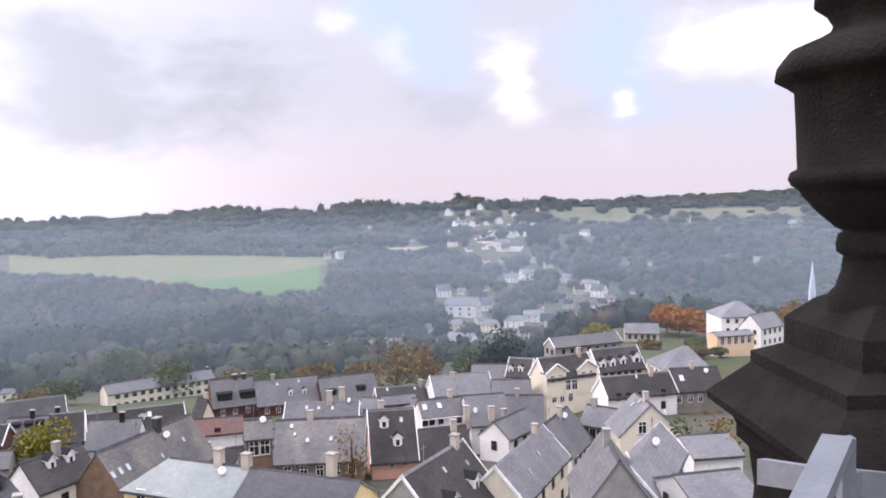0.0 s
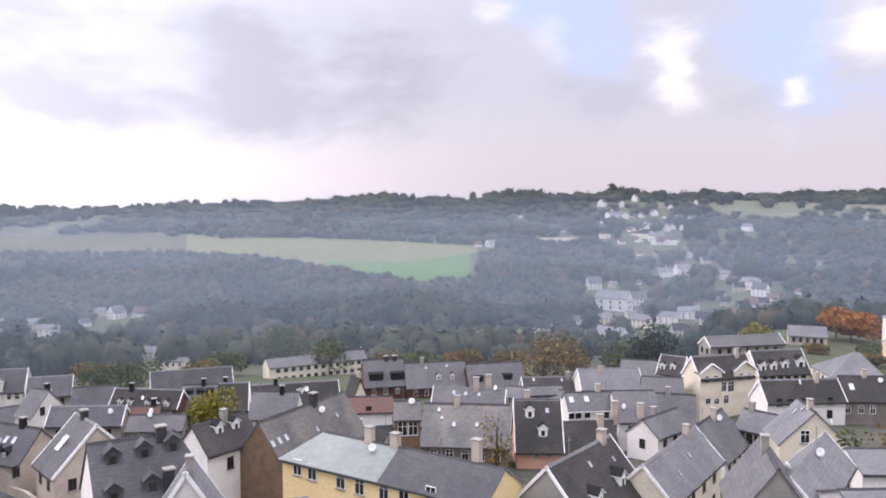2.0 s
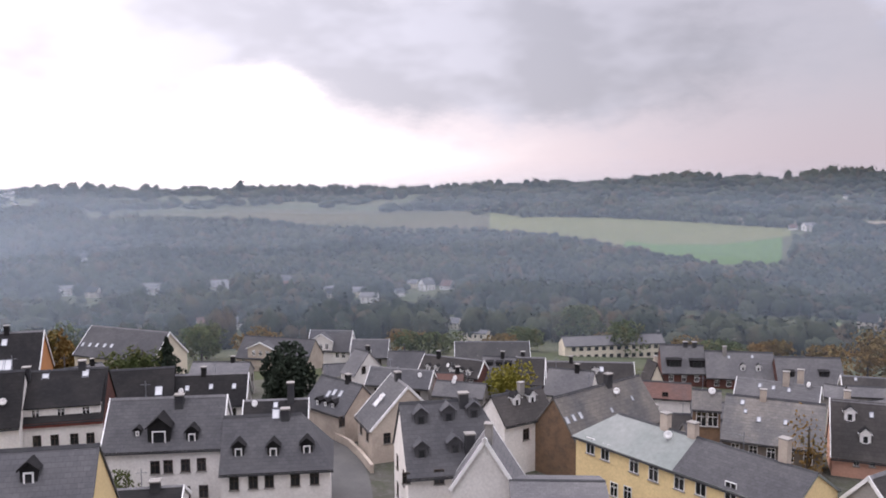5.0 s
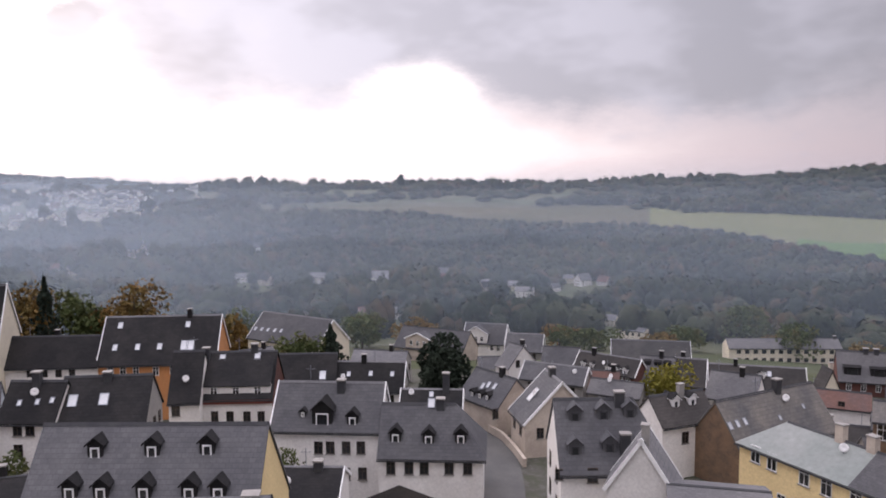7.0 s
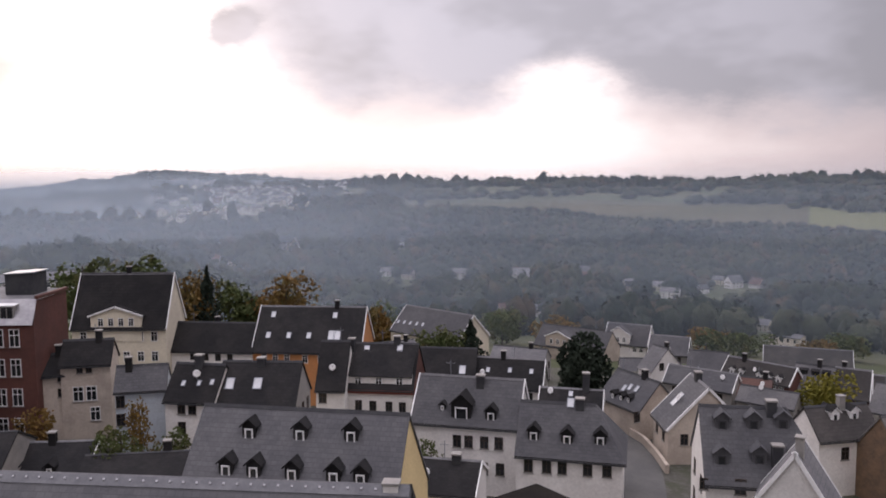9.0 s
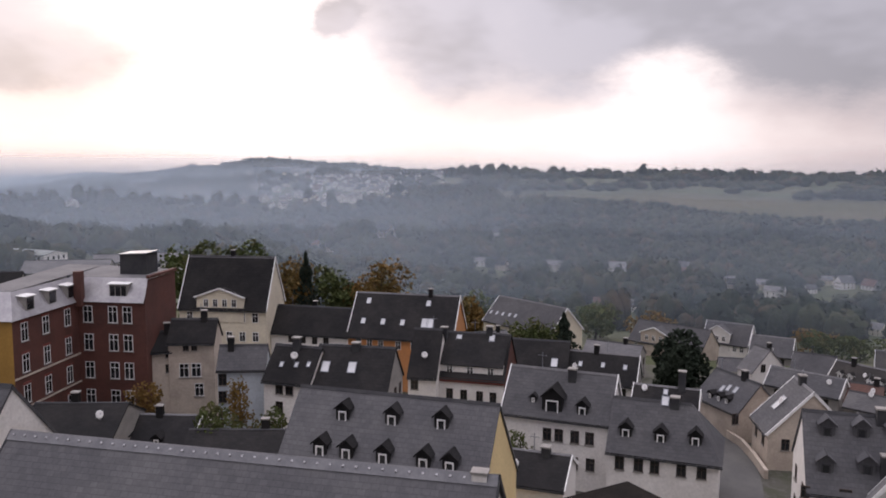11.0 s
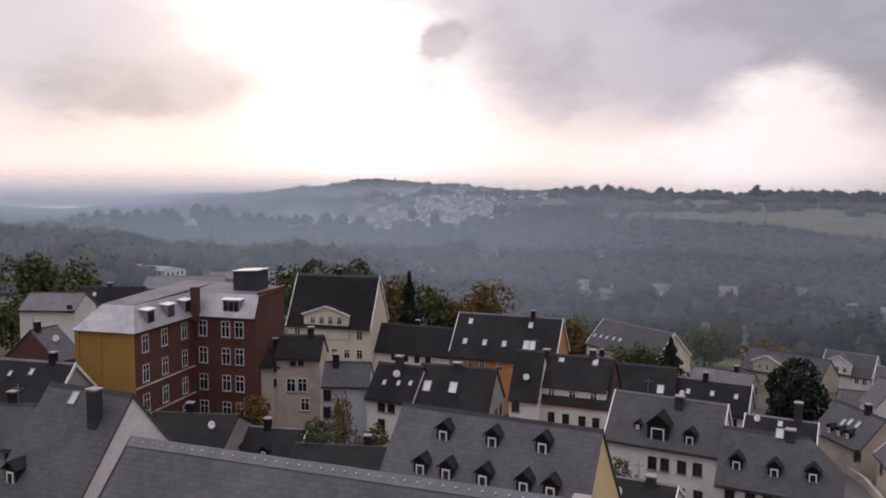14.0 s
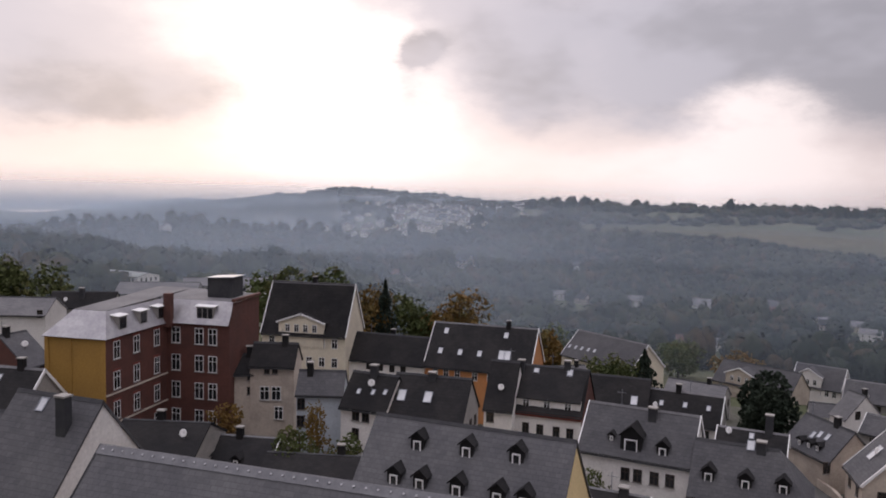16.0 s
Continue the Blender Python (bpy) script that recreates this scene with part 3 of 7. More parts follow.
# ---- ground, fields, road ----
def polar(name, az0, az1, naz, radii, mat, lift=0.0, edge=None):
    """A sheet of ground between two bearings."""
    az = np.radians(np.linspace(az0, az1, naz))
    vs, fs = [], []
    nr = len(radii)
    for i, q in enumerate(az):
        rr = np.array(radii, float)
        if edge is not None:
            lo, hi = edge(math.degrees(q))
            rr = lo + (hi - lo) * np.linspace(0, 1, nr)
        xs, ys = -np.sin(q) * rr, np.cos(q) * rr
        zs = height(xs, ys) + lift
        vs += list(zip(xs.tolist(), ys.tolist(), zs.tolist()))
    for i in range(naz - 1):
        for j in range(nr - 1):
            k = i * nr + j
            fs.append((k, k + 1, k + nr + 1, k + nr))
    me = bpy.data.meshes.new(name)
    me.from_pydata(vs, [], fs)
    me.materials.append(mat)
    me.polygons.foreach_set("use_smooth", [True] * len(fs))
    me.update()
    return new(name, me)


def land(name, a, b, c, scale):
    m = bpy.data.materials.new(name)
    m.use_nodes = True
    n = Nodes(m.node_tree)
    co = n.add("ShaderNodeNewGeometry").outputs["Position"]
    big = n.noise(co, scale, 5.0, 0.6).outputs[0]
    fine = n.noise(co, scale * 18, 5.0, 0.65).outputs[0]
    col = n.mix(n.ramp(big, 0.4, 0.6), a, b)
    col = n.mix(n.ramp(fine, 0.45, 0.75), col, c)
    bump = n.add("ShaderNodeBump", Strength=0.5, Distance=0.5, Height=fine)
    s = n.add("ShaderNodeBsdfPrincipled", Base_Color=col, Roughness=0.95, Normal=bump.outputs[0])
    s.inputs["Specular IOR Level"].default_value = 0.1
    n.add("ShaderNodeOutputMaterial", Surface=s.outputs[0])
    return m


GRASS = land("meadow", (0.06, 0.07, 0.036), (0.085, 0.085, 0.05), (0.05, 0.055, 0.032), 0.012)
RADII = [0.5] + [12.0 * i for i in range(1, 40)] + [480 * 1.045 ** i for i in range(0, 54)]
tagged(polar("ground", -180, 180, 361, RADII, GRASS), "hilly meadow ground with valley and ridge", "ground", kind="structure")
YARD = land("yard", (0.085, 0.08, 0.072), (0.06, 0.068, 0.04), (0.12, 0.115, 0.105), 0.05)
tagged(polar("town_ground", -34, 104, 140, [1 + 9 * i for i in range(20)], YARD, 0.06), "grey paved yards and lanes between the houses", "pavement", kind="structure")
FIELD_NEAR = ((8, 10.4, 12.6, 17, 22, 25, 30, 42, 56), (735, 712, 695, 735, 862, 898, 920, 980, 1000))
FIELD_TOP = ((8, 18, 26, 30, 42, 56), (985, 995, 1010, 1120, 1150, 1110))


def field(name, label, mat, edge, az0, az1, lift=0.35):
    tagged(polar(name, az0, az1, int(abs(az1 - az0) * 2) + 3, range(14), mat, lift, edge), label, "field", kind="structure")


field("field_green", "bright green sown field on the plateau", land("sown", (0.072, 0.125, 0.034), (0.08, 0.135, 0.036), (0.06, 0.10, 0.03), 0.03),
      lambda a: (np.interp(a, *FIELD_NEAR), np.interp(a, *FIELD_NEAR) + np.interp(a, (8.5, 12, 19), (200, 165, 60))), 8.8, 19)
field("field_pale", "pale green meadow on the plateau", land("hay", (0.125, 0.128, 0.055), (0.14, 0.138, 0.063), (0.108, 0.112, 0.047), 0.02),
      lambda a: (np.interp(a, *FIELD_NEAR) + np.interp(a, (8.5, 12, 19, 19.01), (201, 166, 61, 0)), np.interp(a, *FIELD_TOP)), 8.3, 28.4)
field("field_stubble", "brown stubble field along the ridge", land("stubble", (0.078, 0.076, 0.046), (0.10, 0.088, 0.056), (0.066, 0.068, 0.038), 0.008),
      lambda a: (np.interp(a, *FIELD_NEAR), np.interp(a, *FIELD_TOP)), 28.5, 56)
field("field_far", "pale stripe of field near the ridge", land("straw", (0.24, 0.20, 0.15), (0.22, 0.19, 0.14), (0.18, 0.16, 0.11), 0.02),
      lambda a: (1010, 1060), 1.0, 13)
field("field_ridge", "grey green pasture below the skyline", land("pasture", (0.075, 0.085, 0.05), (0.10, 0.095, 0.06), (0.065, 0.075, 0.042), 0.01),
      lambda a: (1150 + 40 * math.sin(a), 1420), 33, 66)
field("field_slope", "grass strip on the lower slope", land("strip", (0.115, 0.125, 0.06), (0.13, 0.13, 0.07), (0.09, 0.10, 0.05), 0.05),
      lambda a: (430, 470 + 12 * math.sin(a * 1.3)), 4, 17)
field("field_upper", "pasture between the woods on the far hill", land("upper", (0.10, 0.115, 0.06), (0.15, 0.13, 0.09), (0.09, 0.10, 0.06), 0.03),
      lambda a: (1350 + 50 * math.sin(a * 0.7), 1560), -24, -4)


def lane(name, label, pts, wide, mat, lift=0.12):
    """A paved strip along a smooth line, laid on the ground."""
    p = [Vector(q) for q in pts]
    line = []
    for i in range(len(p) - 1):
        a, b, c, d = p[max(i - 1, 0)], p[i], p[i + 1], p[min(i + 2, len(p) - 1)]
        for k in range(10):
            t = k / 10
            line.append(0.5 * (2 * b + (c - a) * t + (2 * a - 5 * b + 4 * c - d) * t * t + (3 * b - a - 3 * c + d) * t ** 3))
    line.append(p[-1])
    s = Shape()
    prev = None
    for i, q in enumerate(line):
        d = (line[min(i + 1, len(line) - 1)] - line[max(i - 1, 0)]).normalized()
        n = Vector((-d.y, d.x)) * wide / 2
        row = [(*(q + n * k), float(height(*(q + n * k))) + lift) for k in (1, 0, -1)]
        if prev:
            for k in (0, 1):
                s.face([prev[k], prev[k + 1], row[k + 1], row[k]])
        prev = row
    ob = new(name, s.mesh(name, mat))
    return tagged(ob, label, "street", kind="structure")


# ---- valley mist and distance haze: added thin bluish sheets that scatter daylight ----
def mist(name, r, az0, az1, low, high, amount, floor=(-78.0, -28.0)):
    m = bpy.data.materials.new(name)
    m.use_nodes = True
    n = Nodes(m.node_tree)
    co = n.add("ShaderNodeNewGeometry").outputs["Position"]
    z = n.add("ShaderNodeSeparateXYZ", Vector=co).outputs[2]
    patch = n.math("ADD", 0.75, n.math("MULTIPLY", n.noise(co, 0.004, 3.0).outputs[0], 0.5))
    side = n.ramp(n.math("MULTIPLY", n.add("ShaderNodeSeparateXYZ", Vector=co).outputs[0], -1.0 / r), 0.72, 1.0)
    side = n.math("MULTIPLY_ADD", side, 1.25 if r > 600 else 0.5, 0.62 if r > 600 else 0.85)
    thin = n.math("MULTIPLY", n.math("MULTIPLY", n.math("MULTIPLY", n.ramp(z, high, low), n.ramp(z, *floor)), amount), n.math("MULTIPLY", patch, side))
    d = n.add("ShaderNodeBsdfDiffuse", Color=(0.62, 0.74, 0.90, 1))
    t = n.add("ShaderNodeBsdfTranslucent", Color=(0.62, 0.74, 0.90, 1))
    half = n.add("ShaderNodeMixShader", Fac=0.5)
    n.put(half.inputs[1], d.outputs[0])
    n.put(half.inputs[2], t.outputs[0])
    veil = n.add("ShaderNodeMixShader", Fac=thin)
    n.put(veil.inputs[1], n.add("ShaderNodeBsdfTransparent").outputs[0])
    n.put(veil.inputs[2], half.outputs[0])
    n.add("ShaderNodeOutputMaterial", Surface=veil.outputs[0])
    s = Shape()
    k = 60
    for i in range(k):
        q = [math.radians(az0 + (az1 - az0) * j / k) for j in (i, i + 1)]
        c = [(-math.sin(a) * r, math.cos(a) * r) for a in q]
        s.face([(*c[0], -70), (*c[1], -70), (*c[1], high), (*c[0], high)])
    tagged(new(name, s.mesh(name, m)), "thin bluish sheet standing in for valley mist and distance haze", "mist", kind="stuff")


# each added sheet veils what lies behind, so far ground pales like haze
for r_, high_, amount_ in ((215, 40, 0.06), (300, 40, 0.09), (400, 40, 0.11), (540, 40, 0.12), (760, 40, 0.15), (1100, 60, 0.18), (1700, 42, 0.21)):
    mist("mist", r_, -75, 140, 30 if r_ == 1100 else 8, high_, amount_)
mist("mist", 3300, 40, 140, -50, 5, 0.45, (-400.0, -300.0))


# ---- houses of the town ----
house(-46.99, 13.12, -0.3, 46.7, 31.64, 14.0, 10.51, 17.51, 'white', 'slate', label='large slate roof with a metal ridge beside the tower', verge='dark', chimneys=[(14.9, -0.05, 17.46, 0.3)])
house(-66.07, -1.1, 1.26, 44.1, 8.14, 12.0, 10.48, 17.63, 'white', 'slate', label='steep grey slate house with a plain pale gable', dormers=[(-2.69, -4.7, 12.03, -1, 1.0)], skylights=[(-1.06, -0.62, 16.89, -1, 0.8)], chimneys=[(2.09, -1.67, 15.64, 2.6)])
house(-58.81, 29.96, -0.3, 42.4, 17.53, 14.5, 7.49, 15.54, 'yellow', 'slate', label='wide slate roof with eight pointed dormers and a yellow gable', dormers=[(-4.15, -1.52, 13.86, -1, 1.0), (0.21, -1.47, 13.91, -1, 1.0), (4.44, -1.39, 13.99, -1, 1.0), (-5.25, -3.65, 11.49, -1, 1.0), (-2.91, -3.66, 11.48, -1, 1.0), (0.28, -3.67, 11.47, -1, 1.0), (3.67, -3.68, 11.46, -1, 1.0), (5.84, -3.69, 11.45, -1, 1.0)], dormer_style='pointed')
house(-68.2, 55.33, -0.3, 38.1, 11.59, 7.83, 8.1, 12.15, 'white', 'slate', label='white rendered house with slate roof and broad dormer', verge='white', windows=[('f', -0.75, 6.14, 0.92, 1.35), ('f', 0.53, 6.17, 0.92, 1.35), ('f', 2.24, 6.21, 0.92, 1.35), ('f', 3.81, 6.24, 0.92, 1.35), ('f', -0.44, 3.3, 0.92, 1.35), ('f', 2.18, 3.36, 0.92, 1.35), ('f', 3.94, 3.41, 0.92, 1.35)], dormers=[(-0.36, -3.22, 8.82, -1, 1.9), (2.87, -3.17, 8.87, -1, 1.0), (-2.58, -2.65, 9.41, -1, 0.5)], dormer_style='pointed', chimneys=[(1.18, -0.71, 11.42, 1.2)])
house(-58.1, 60.81, -0.3, 39.0, 10.75, 8.25, 6.17, 10.44, 'white', 'slate', label='low white house with hipped slate roof and three dormers', hip=(0.0, 2.91), windows=[('f', -4.09, 4.93, 0.92, 1.35), ('f', -2.22, 4.97, 0.92, 1.35), ('f', -0.65, 4.99, 0.92, 1.35), ('f', 1.9, 5.04, 0.92, 1.35), ('f', 3.81, 5.07, 0.92, 1.35)], dormers=[(-3.71, -2.72, 7.63, -1, 1.0), (-0.27, -2.81, 7.53, -1, 1.0), (3.07, -2.73, 7.61, -1, 1.0)], dormer_style='pointed', skylights=[(-0.18, -0.01, 10.43, -1, 0.8)], chimneys=[(0.81, -0.28, 10.15, 1.0)])
house(-91.47, 59.05, -1.47, 45.4, 9.23, 9.97, 7.82, 12.63, 'white', 'slate_dark', label='white house with red cornice and dark slate roof', windows=[('f', -2.68, 5.44, 0.92, 1.35), ('f', -0.75, 5.39, 0.92, 1.35), ('f', 1.4, 5.35, 0.92, 1.35), ('f', 3.19, 5.31, 0.92, 1.35)], skylights=[(-2.4, -0.79, 11.86, -1, 0.8), (2.16, -0.61, 12.04, -1, 0.8)], chimneys=[(-4.42, -1.02, 11.65, 1.8), (1.7, -0.06, 12.69, 1.0)], gable_wall='brick', band='red')
house(-93.52, 52.58, -1.14, 48.6, 3.72, 8.85, 7.91, 13.18, 'white', 'slate_dark', label='narrow white house with steep dark roof', windows=[('f', -1.01, 6.79, 1.02, 1.5)])
house(-117.97, 62.3, -4.25, 47.0, 17.53, 11.14, 10.44, 16.63, 'orange', 'slate_dark', label='orange rendered house with slate roof and skylights', verge='white', windows=[('f', -6.87, 9.35, 0.92, 1.35), ('f', -5.03, 9.31, 0.92, 1.35), ('f', -3.11, 9.26, 0.92, 1.35), ('f', -0.17, 9.18, 0.92, 1.35), ('f', 2.36, 9.29, 0.92, 1.35)], skylights=[(-6.49, -1.15, 15.35, -1, 0.8), (3.83, -1.18, 15.32, -1, 0.8), (-6.64, -3.78, 12.44, -1, 0.8), (-3.25, -3.77, 12.44, -1, 0.8), (0.06, -3.76, 12.45, -1, 0.8), (3.8, -3.69, 12.53, -1, 1.2), (4.66, -3.71, 12.51, -1, 1.2)])
house(-127.62, 49.35, -3.77, 46.1, 14.81, 7.86, 9.83, 13.63, 'white', 'slate_dark', label='white house with low dark slate roof', windows=[('f', -2.55, 8.95, 0.92, 1.35), ('f', -0.4, 8.9, 0.92, 1.35), ('f', 1.67, 8.85, 0.92, 1.35), ('f', 3.66, 8.81, 0.92, 1.35)])
house(-83.57, 37.51, -0.29, 49.3, 8.89, 7.53, 9.82, 13.72, 'cream', 'slate_dark', label='cream house with dark slate roof and two skylights', windows=[('f', -2.61, 8.52, 0.9, 1.3), ('f', 0.0, 8.52, 0.9, 1.3), ('f', 2.61, 8.52, 0.9, 1.3), ('f', -2.61, 5.77, 0.9, 1.3), ('f', 0.0, 5.77, 0.9, 1.3), ('f', 2.61, 5.77, 0.9, 1.3), ('f', -2.61, 3.02, 0.9, 1.3), ('f', 0.0, 3.02, 0.9, 1.3), ('f', 2.61, 3.02, 0.9, 1.3), ('r', -2.21, 8.52, 0.9, 1.3), ('r', 0.0, 8.52, 0.9, 1.3), ('r', 2.21, 8.52, 0.9, 1.3), ('r', -2.21, 5.77, 0.9, 1.3), ('r', 0.0, 5.77, 0.9, 1.3), ('r', 2.21, 5.77, 0.9, 1.3), ('r', -2.21, 3.02, 0.9, 1.3), ('r', 0.0, 3.02, 0.9, 1.3), ('r', 2.21, 3.02, 0.9, 1.3)], skylights=[(-3.16, -2.06, 11.59, -1, 1.0), (-0.06, -2.01, 11.63, -1, 1.0)], chimneys=[(-0.07, -0.29, 13.41, 0.8)], gable_wall='grey')
house(-87.31, 31.82, 0.13, 41.8, 5.76, 6.25, 9.95, 13.19, 'white', 'slate_dark', label='white terraced house with dark slate roof', windows=[('f', -0.9, 9.07, 0.92, 1.35), ('f', 0.38, 9.07, 0.92, 1.35), ('f', -0.91, 6.83, 0.92, 1.35)], skylights=[(-1.23, -1.85, 11.28, -1, 0.5), (0.6, -1.76, 11.37, -1, 0.5), (2.07, -1.63, 11.5, -1, 0.5)], chimneys=[(-0.08, -0.3, 12.87, 1.4)])
house(-91.3, 26.56, 0.82, 64.0, 5.33, 4.37, 10.28, 12.39, 'paleblue', 'slate', label='pale blue rendered cottage with slate roof', windows=[('f', -2.12, 8.98, 0.92, 1.35), ('f', -2.15, 6.96, 0.92, 1.35)])
# the two largest windows stand in for the shade inside a balcony recess
house(-98.51, 22.7, 1.34, 62.8, 5.38, 4.33, 11.86, 14.1, 'beige', 'slate_dark', label='tall weathered beige house with windows for its dark balcony recess', windows=[('f', -0.62, 11.25, 0.68, 1.0), ('f', 0.37, 11.27, 0.68, 1.0), ('f', 0.85, 5.97, 1.09, 1.6), ('f', -0.88, 8.35, 1.16, 1.7), ('f', 0.54, 8.38, 1.16, 1.7)], gable_wall='beige')
house(-100.37, 18.92, 1.62, 76.7, 2.61, 4.27, 10.49, 12.28, 'beige', 'slate_dark', label='lower weathered beige annex with small windows', windows=[('f', 0.97, 10.1, 0.68, 1.0), ('f', 0.94, 8.26, 0.68, 1.0)])
house(-135.64, 37.78, -2.11, 53.3, 14.87, 9.83, 12.48, 20.35, 'cream', 'slate_dark', label='cream house with curved pediment and dark mansard', verge='white', windows=[('f', -5.6, 10.9, 1.05, 1.6), ('f', -3.36, 10.9, 1.05, 1.6), ('f', -1.12, 10.9, 1.05, 1.6), ('f', 1.12, 10.9, 1.05, 1.6), ('f', 3.36, 10.9, 1.05, 1.6), ('f', 5.6, 10.9, 1.05, 1.6), ('f', -5.6, 7.7, 1.05, 1.6), ('f', -3.36, 7.7, 1.05, 1.6), ('f', -1.12, 7.7, 1.05, 1.6), ('f', 1.12, 7.7, 1.05, 1.6), ('f', 3.36, 7.7, 1.05, 1.6), ('f', 5.6, 7.7, 1.05, 1.6)], pediments=[(-0.33, 13.45, 8, 3.6)], gable_wall='cream')
house(-153.69, -7.25, 0.25, 66.4, 9.4, 8.0, 12.48, 14.79, 'white', 'slate_light', label='long white house with light grey roof', windows=[('f', 3.85, 12.68, 0.92, 1.35)])
house(-167.88, 1.85, -0.1, 72.7, 11.69, 5.93, 11.52, 14.01, 'grey', 'slate_dark', label='dark roofed house behind the factory', windows=[('f', -3.86, 10.22, 0.9, 1.3), ('f', -1.29, 10.22, 0.9, 1.3), ('f', 1.29, 10.22, 0.9, 1.3), ('f', 3.86, 10.22, 0.9, 1.3), ('f', -3.86, 7.47, 0.9, 1.3), ('f', -1.29, 7.47, 0.9, 1.3), ('f', 1.29, 7.47, 0.9, 1.3), ('f', 3.86, 7.47, 0.9, 1.3), ('f', -3.86, 4.72, 0.9, 1.3), ('f', -1.29, 4.72, 0.9, 1.3), ('f', 1.29, 4.72, 0.9, 1.3), ('f', 3.86, 4.72, 0.9, 1.3), ('r', -1.3, 10.22, 0.9, 1.3), ('r', 1.3, 10.22, 0.9, 1.3), ('r', -1.3, 7.47, 0.9, 1.3), ('r', 1.3, 7.47, 0.9, 1.3), ('r', -1.3, 4.72, 0.9, 1.3), ('r', 1.3, 4.72, 0.9, 1.3)], chimneys=[(-0.23, -1.3, 12.92, 2.0)])
house(-95.85, -7.12, 1.56, 52.3, 10.28, 6.61, 10.3, 13.72, 'grey', 'slate_dark', label='dark slate roof with white verge', verge='white', windows=[('f', -3.39, 9.0, 0.9, 1.3), ('f', -1.13, 9.0, 0.9, 1.3), ('f', 1.13, 9.0, 0.9, 1.3), ('f', 3.39, 9.0, 0.9, 1.3), ('f', -3.39, 6.25, 0.9, 1.3), ('f', -1.13, 6.25, 0.9, 1.3), ('f', 1.13, 6.25, 0.9, 1.3), ('f', 3.39, 6.25, 0.9, 1.3), ('f', -3.39, 3.5, 0.9, 1.3), ('f', -1.13, 3.5, 0.9, 1.3), ('f', 1.13, 3.5, 0.9, 1.3), ('f', 3.39, 3.5, 0.9, 1.3), ('r', -1.45, 9.0, 0.9, 1.3), ('r', 1.45, 9.0, 0.9, 1.3), ('r', -1.45, 6.25, 0.9, 1.3), ('r', 1.45, 6.25, 0.9, 1.3), ('r', -1.45, 3.5, 0.9, 1.3), ('r', 1.45, 3.5, 0.9, 1.3)], skylights=[(-1.91, -1.26, 12.41, -1, 0.5), (0.61, -1.0, 12.69, -1, 0.6)])
house(-116.14, -7.34, 1.27, 135.1, 4.0, 8.87, 10.58, 14.06, 'brick', 'slate', label='small house with slate roof and red wall', windows=[('f', 0.0, 9.28, 0.9, 1.3), ('f', 0.0, 6.53, 0.9, 1.3), ('f', 0.0, 3.78, 0.9, 1.3), ('l', -2.6, 9.28, 0.9, 1.3), ('l', 0.0, 9.28, 0.9, 1.3), ('l', 2.6, 9.28, 0.9, 1.3), ('l', -2.6, 6.53, 0.9, 1.3), ('l', 0.0, 6.53, 0.9, 1.3), ('l', 2.6, 6.53, 0.9, 1.3), ('l', -2.6, 3.78, 0.9, 1.3), ('l', 0.0, 3.78, 0.9, 1.3), ('l', 2.6, 3.78, 0.9, 1.3)])
house(-85.49, 16.01, 1.32, 56.4, 8.42, 6.36, 5.05, 6.88, 'grey', 'slate_dark', label='long low shed with dark roof and white ridge', verge='white', dormers=[(-2.58, -2.87, 5.23, -1, 0.7), (0.77, -3.04, 5.13, -1, 0.7)], dormer_style='pointed')
house(-86.18, 8.54, 1.47, 61.0, 9.08, 9.32, 6.75, 8.92, 'grey', 'slate_dark', label='low grey garden shed roof')
house(-77.32, 22.25, 0.4, 59.7, 10.52, 9.24, 5.42, 7.57, 'grey', 'slate_dark', label='flat grey outbuilding roof')
house(-60.11, 45.44, -0.3, 40.3, 6.9, 6.71, 5.4, 7.34, 'white', 'slate_dark', label='dark lean-to roof with a white edge', verge='white', chimneys=[(1.18, -0.27, 7.18, 0.9)])
house(-86.55, 77.57, -2.14, 38.4, 10.02, 6.5, 6.01, 9.37, 'white', 'slate_dark', label='dark slate house with white verge', verge='white', windows=[('f', -3.31, 4.71, 0.9, 1.3), ('f', -1.1, 4.71, 0.9, 1.3), ('f', 1.1, 4.71, 0.9, 1.3), ('f', 3.31, 4.71, 0.9, 1.3), ('f', -3.31, 1.96, 0.9, 1.3), ('f', -1.1, 1.96, 0.9, 1.3), ('f', 1.1, 1.96, 0.9, 1.3), ('f', 3.31, 1.96, 0.9, 1.3), ('r', -1.43, 4.71, 0.9, 1.3), ('r', 1.43, 4.71, 0.9, 1.3), ('r', -1.43, 1.96, 0.9, 1.3), ('r', 1.43, 1.96, 0.9, 1.3)], skylights=[(-3.03, -1.56, 7.75, -1, 0.6), (0.18, -1.47, 7.85, -1, 0.6), (3.31, -1.5, 7.82, -1, 0.6)])
house(-93.58, 71.64, -2.38, 44.6, 8.34, 7.71, 6.77, 10.76, 'brick', 'slate_dark', label='dark slate house with red brick gable', windows=[('f', -2.45, 5.47, 0.9, 1.3), ('f', 0.0, 5.47, 0.9, 1.3), ('f', 2.45, 5.47, 0.9, 1.3), ('f', -2.45, 2.72, 0.9, 1.3), ('f', 0.0, 2.72, 0.9, 1.3), ('f', 2.45, 2.72, 0.9, 1.3)], skylights=[(2.32, -2.61, 8.05, -1, 1.0)])
